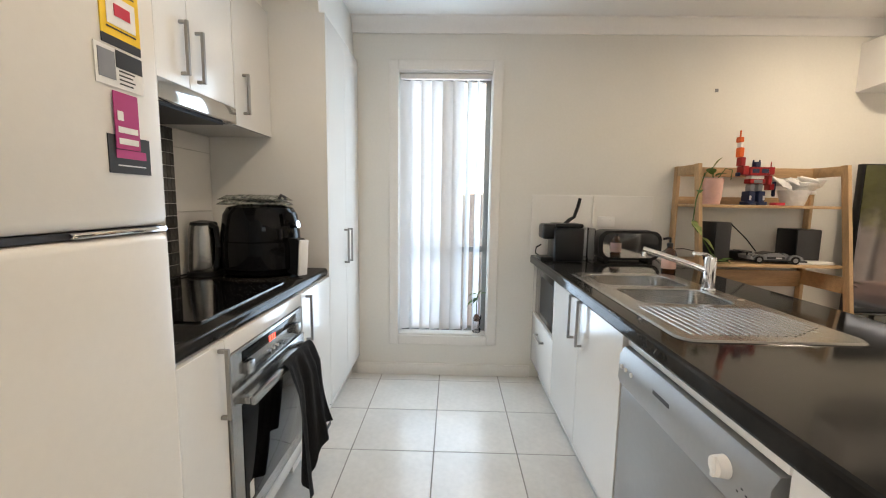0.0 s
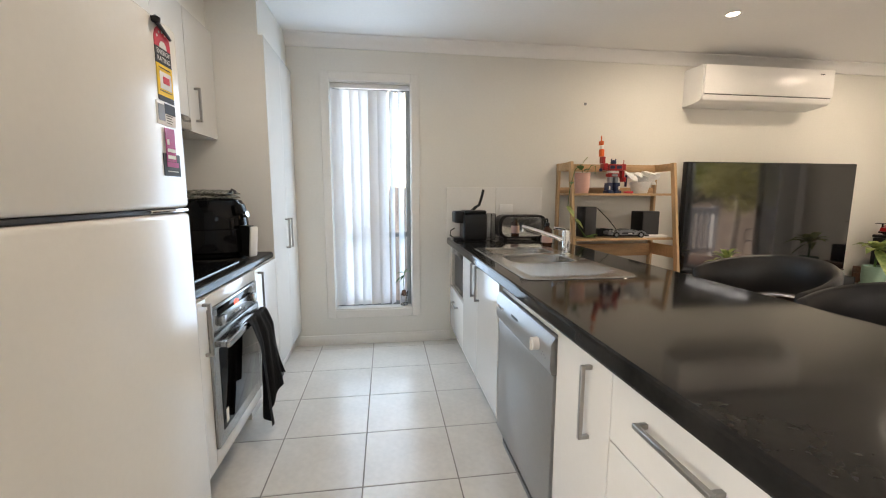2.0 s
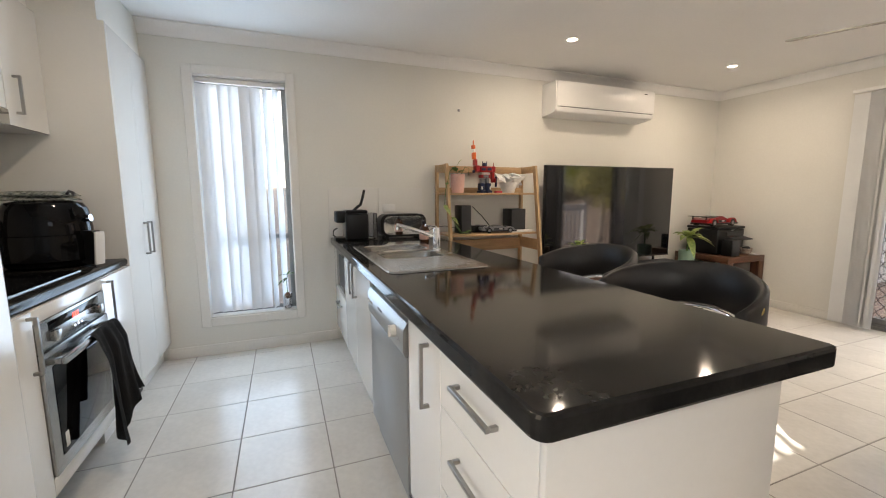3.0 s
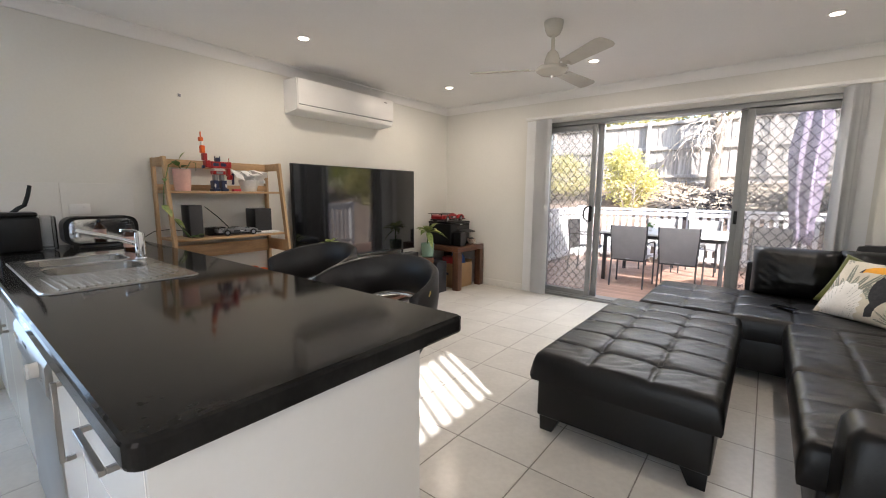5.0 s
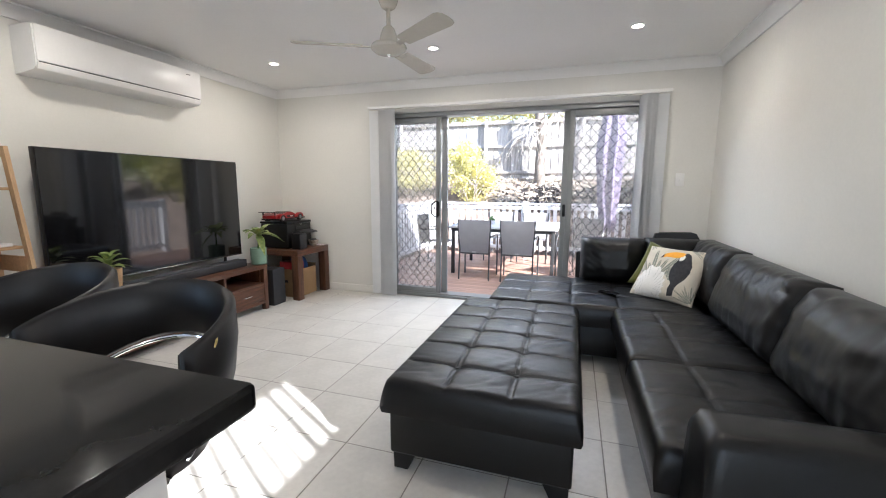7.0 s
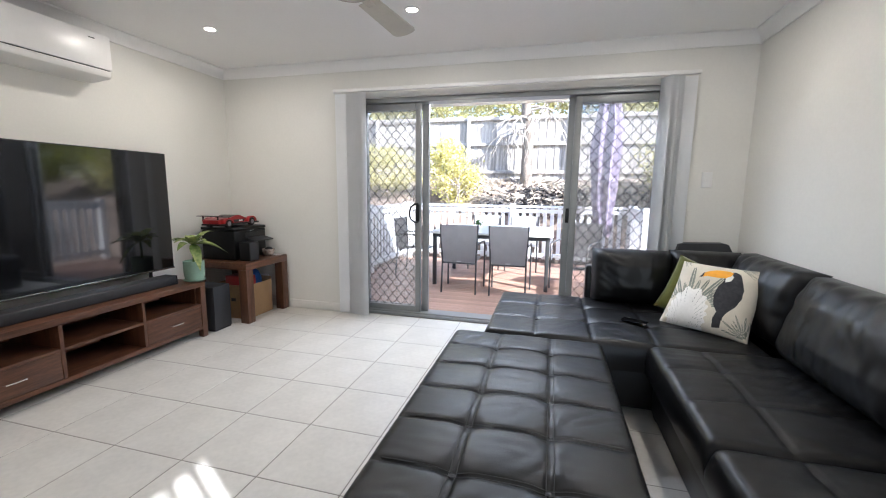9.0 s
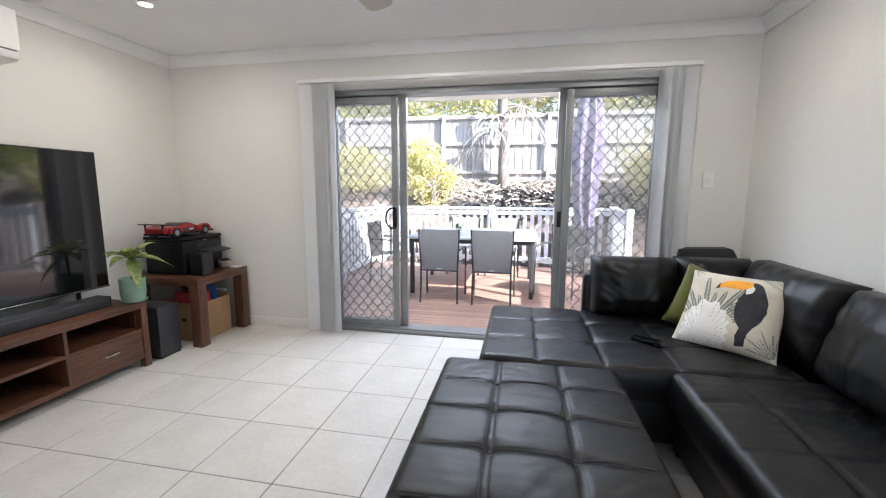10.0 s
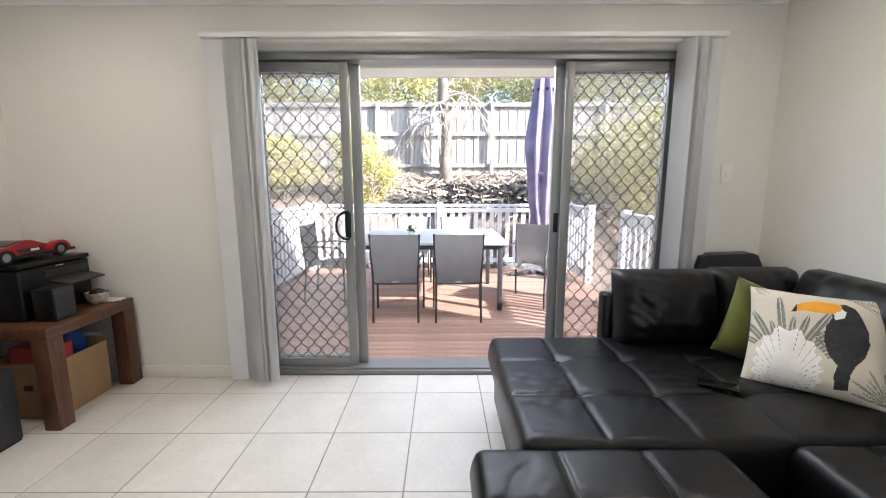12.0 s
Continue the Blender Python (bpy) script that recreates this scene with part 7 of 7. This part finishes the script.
def toy_car(name, x, y, z, yaw, length, material, label):
    """A low wedge coupe with arches, glasshouse, wing and four wheels."""
    k = length / 0.4
    c = thing(name, (x, y, z), label, "model car")
    m = pose(x, y, z, 0, 0, yaw) @ Matrix.Scale(k, 4)
    prof_ = [(-0.20, 0.03), (-0.205, 0.056), (-0.17, 0.063), (-0.09, 0.066), (-0.03, 0.082), (0.02, 0.081), (0.07, 0.062), (0.15, 0.048), (0.195, 0.036), (0.205, 0.026)]
    body = part("body", placed(prism(prof_, at(XZ, 0, -0.062, 0), 0.124), m), material, c)
    part("windows", placed(prism([(-0.095, 0.0665), (-0.03, 0.0835), (0.02, 0.0825), (0.065, 0.0650)], at(XZ, 0, -0.052, 0.0008), 0.104), m), M_BLACKGL, c)
    part("wing", placed(boxes([(-0.225, -0.085, 0.082, -0.180, 0.085, 0.086), (-0.205, -0.06, 0.058, -0.196, -0.054, 0.083), (-0.205, 0.054, 0.058, -0.196, 0.06, 0.083)]), m), M_BLACKPL, c)
    part("splitter", placed(box(-0.19, -0.084, 0.016, 0.205, 0.084, 0.028, bev=0.002), m), M_BLACKPL, c)
    part("side_scoop", placed(boxes([(-0.06, -0.066, 0.034, 0.06, -0.061, 0.052), (-0.06, 0.061, 0.034, 0.06, 0.066, 0.052)]), m), M_DGREY, c)
    part("side_badge", placed(boxes([(0.0, -0.0668, 0.038, 0.04, -0.0662, 0.048)]), m), M_PAPER, c)
    for wx in (-0.125, 0.125):
        for wy in (-0.072, 0.072):
            arch = [(wx + 0.052 * math.cos(radians(a)), 0.030 + 0.040 * math.sin(radians(a))) for a in range(0, 181, 20)] + [(wx + 0.036 * math.cos(radians(a)), 0.030 + 0.031 * math.sin(radians(a))) for a in range(180, -1, -20)]
            part("wheel_arch", placed(prism(arch, at(XZ, 0, wy - 0.014 if wy < 0 else wy - 0.012, 0), 0.026), m), material, c)
            w = part("wheel", placed(rod((wx, wy - 0.012, 0.029), (wx, wy + 0.012, 0.029), 0.029, n=20), m), M_BLACKPL, c)
            part("rim", placed(rod((wx, wy + (0.0115 if wy > 0 else -0.0115), 0.029), (wx, wy + (0.0135 if wy > 0 else -0.0135), 0.029), 0.017, n=12), m), M_GREYPL, w)
    return c


toy_car("model_car", 2.29, 2.50, 0.9115, -6, 0.33, plain("silver_plastic", (0.30, 0.31, 0.33), 0.28, metal=0.6), "silver model car on the ladder shelf")
toy_car("model_car", 2.30, 2.45, 0.5505, 4, 0.40, M_ORANGE, "orange model racing car on a low shelf")
cr = thing("black_base_unit", (2.18, 2.58, 0.9115), "small black display base with a thin raised arm", "ornament")
part("base", box(2.08, 2.56, 0.9115, 2.22, 2.64, 0.975, bev=0.005), M_BLACKPL, cr)
part("arm", tube([(2.24, 2.56, 0.975), (2.16, 2.55, 1.06), (2.06, 2.55, 1.15)], 0.004, 6), M_BLACKPL, cr)
nt = thing("white_tablet_case", (2.51, 2.45, 0.9115), "flat white case lying on the shelf", "case")
part("case", box(2.40, 2.42, 0.9115, 2.625, 2.50, 0.93, bev=0.005), M_WHITEPL, nt)
solid("speaker_cable", tube([(1.95, 2.66, 0.95), (1.85, 2.70, 0.97), (1.75, 2.72, 0.96), (1.70, 2.72, 0.93), (1.68, 2.735, 0.91), (1.66, 2.735, 0.86)], 0.003, 6), M_BLACKPL, "thin black speaker cable against the wall", "cable")

# plant at the television's end
tp = thing("succulent_pot", (3.04, 2.26, 0.48), "variegated plant in a pale wooden pot on the television stand", "plant")
part("pot", lathe([(0.05, 0.4805), (0.058, 0.50), (0.07, 0.70), (0.064, 0.70), (0.0, 0.69)], 3.05, 2.26, 20), M_OAK, tp)
rng = random.Random(12)
for k in range(14):
    a = k * 2.4
    leaf_part(tp, (3.04, 2.26, 0.70 + 0.006 * k), (math.cos(a), math.sin(a), 0.20 + 0.06 * k), 0.17 - 0.004 * k, 0.055, M_VAR, 0.3)
gp = thing("green_pot_plant", (4.50, 2.27, 0.48), "variegated dumb cane in a sage green ceramic pot", "plant")
part("pot", lathe([(0.055, 0.4805), (0.068, 0.49), (0.078, 0.54), (0.08, 0.655), (0.074, 0.655), (0.068, 0.635), (0.0, 0.635)], 4.50, 2.27, 28), M_SAGE, gp)
part("saucer", lathe([(0.06, 0.4803), (0.08, 0.488), (0.084, 0.498), (0.068, 0.496)], 4.50, 2.27, 28), M_SAGE, gp)
part("stem", tube([(4.50, 2.27, 0.635), (4.505, 2.268, 0.72), (4.50, 2.265, 0.81)], 0.009, 8), M_LEAF, gp)
for ang, el, l in ((200, 0.25, 0.25), (345, 0.95, 0.26), (185, 0.55, 0.22), (325, -0.05, 0.27), (160, 0.7, 0.20), (265, 0.55, 0.19), (285, 1.3, 0.17), (215, 1.0, 0.18), (20, 0.5, 0.18), (240, -0.75, 0.22), (300, 0.15, 0.22), (100, 0.5, 0.20), (60, 0.9, 0.18)):
    leaf_part(gp, (4.502, 2.267, 0.79), (math.cos(radians(ang)), math.sin(radians(ang)), el), l, 0.082, M_VAR, 0.35)

# printer and clutter at the side table
pr = thing("printer", (5.20, 2.42, 0.575), "black all-in-one laser printer on the side table", "printer")
part("body", box(4.96, 2.26, 0.5755, 5.40, 2.64, 0.86, bev=0.012, seg=3), M_BLACKPL, pr)
part("scanner_lid", box(4.955, 2.255, 0.862, 5.405, 2.645, 0.89, bev=0.01, seg=3), M_BLACKPL, pr)
part("output_tray", placed(box(-0.13, -0.12, 0, 0.13, 0.02, 0.012, bev=0.004), pose(5.24, 2.26, 0.77, 12)), M_DGREY, pr)
part("output_slot", box(5.10, 2.255, 0.79, 5.38, 2.262, 0.83), M_INK, pr)
part("badge", box(5.17, 2.252, 0.848, 5.215, 2.256, 0.853), M_PAPER, pr)
speaker(4.97, 2.10, 0.5755, 5.10, 2.22, 0.755, "small black satellite speaker on the side table")
toy_car("model_car", 5.13, 2.44, 0.8905, 4, 0.54, M_RED, "red model racing car on top of the printer")
bt = thing("trinket_bowl", (5.36, 2.17, 0.575), "patterned ceramic bowl with keys on the side table", "bowl")
part("bowl", lathe([(0.035, 0.5755), (0.04, 0.58), (0.058, 0.61), (0.062, 0.645), (0.057, 0.645), (0.05, 0.61), (0.0, 0.59)], 5.345, 2.19, 24), mat("speckled_ceramic", (0.40, 0.20, 0.14), 0.4, var=0.5, scale=40, col2=(0.7, 0.62, 0.52)), bt)
part("contents", placed(cushion(0.07, 0.06, 0.03, 0.012, 0.006, wrinkle=0.01, res=0.01), pose(5.345, 2.19, 0.625)), M_DGREY, bt, smooth=80)
pa = thing("papers", (5.42, 2.12, 0.575), "loose white papers on the side table", "papers")
part("sheet", placed(box(-0.05, -0.07, 0, 0.04, 0.07, 0.003), pose(5.405, 2.16, 0.576, 0, 0, 20)), M_PAPER, pa)
part("sheet", placed(box(-0.05, -0.07, 0, 0.04, 0.07, 0.003), pose(5.40, 2.15, 0.580, 0, 0, -10)), M_PAPER, pa)
cbx = thing("cardboard_box", (5.15, 2.4, 0), "open brown cardboard box under the side table", "box")
BX0, BX1, BYA, BYB, BH = 4.975, 5.335, 2.165, 2.56, 0.33
for nm, r in (("side", (BX0, BYA, 0.006, BX0 + 0.006, BYB, BH)), ("side", (BX1 - 0.006, BYA, 0.006, BX1, BYB, BH + 0.03)), ("side", (BX0 + 0.006, BYA, 0.006, BX1 - 0.006, BYA + 0.006, BH)), ("side", (BX0 + 0.006, BYB - 0.006, 0.006, BX1 - 0.006, BYB, BH)), ("bottom", (BX0, BYA, 0, BX1, BYB, 0.006))):
    part(nm, box(*r), M_CARD, cbx)
# the side stays uncut: a black patch stands for the shade inside the hole
part("hand_hole", box(BX0 - 0.002, 2.30, 0.17, BX0 + 0.0005, 2.35, 0.20), M_INK, cbx)
rbx = thing("red_carton", (5.05, 2.3, 0.006), "red printed carton sticking out of the cardboard box", "carton")
part("carton", box(4.99, 2.18, 0.008, 5.12, 2.42, 0.415, bev=0.002), M_RED, rbx)
part("white_print", box(5.03, 2.1785, 0.35, 5.06, 2.1802, 0.38), M_PAPER, rbx)
bbg = thing("blue_bag", (5.24, 2.38, 0.006), "blue plastic bag in the cardboard box", "bag")
part("bag", placed(cushion(0.15, 0.16, 0.44, 0.05, 0.01, wrinkle=0.03, res=0.02, seed=2), pose(5.23, 2.34, 0.008)), plain("blue_film", (0.02, 0.09, 0.35), 0.4), bbg, smooth=80)
wpk = thing("paper_pack", (5.36, 2.35, 0), "white and blue pack standing behind the box", "pack")
part("pack", box(5.338, 2.22, 0, 5.372, 2.50, 0.37, bev=0.002), M_PAPER, wpk)
part("blue_print", box(5.3395, 2.2185, 0.02, 5.3705, 2.2202, 0.16), plain("sky_print", (0.25, 0.45, 0.7), 0.6), wpk)

# switches and marks
sw = thing("light_switch", (XE, -1.82, 1.38), "white wall switch beside the sliding door", "switch")
part("plate", box(XE - 0.009, -1.856, 1.315, XE - 0.0005, -1.782, 1.435, bev=0.003), M_WHITEPL, sw)
part("rocker", box(XE - 0.013, -1.828, 1.36, XE - 0.008, -1.81, 1.39, bev=0.002), M_WHITEPL, sw)
hk = thing("wall_hook", (2.0, YN, 2.03), "small grey adhesive hook on the wall", "hook")
part("hook", box(1.997, YN - 0.008, 2.02, 2.019, YN - 0.0005, 2.042, bev=0.003), M_GREYPL, hk)

# ---- pieces ----
# floor tiles, 420 mm, laid in a straight grid
PX, PY, X0T, Y0T = 0.4231, 0.4125, 0.185, 0.17
near, far = [], bmesh.new()
i0, i1 = math.floor((XW - X0T) / PX), math.ceil((XE + 0.02 - X0T) / PX)
j0, j1 = math.floor((YS - Y0T) / PY), math.ceil((YN - Y0T) / PY)
for i in range(i0, i1):
    for j in range(j0, j1):
        xa, xb = max(XW, X0T + i * PX), min(XE + 0.02, X0T + (i + 1) * PX)
        ya, yb = max(YS, Y0T + j * PY), min(YN, Y0T + (j + 1) * PY)
        if xb - xa < 0.01 or yb - ya < 0.01:
            continue
        near.append((((xa + xb) / 2, (ya + yb) / 2, -0.004), (xb - xa - 0.004, yb - ya - 0.004, 0.008)))
pieces("tile", near, M_TILE, floor)
# deck boards, laid along y
x, k, rows = DX0, 0, []
while x < DX1 - 0.05:
    rows.append(((x + 0.043, (DYA + DYB) / 2, ZD - 0.011), (0.086, DYB - DYA, 0.021)))
    x += 0.091
pieces("board", rows, M_DECK, deck)
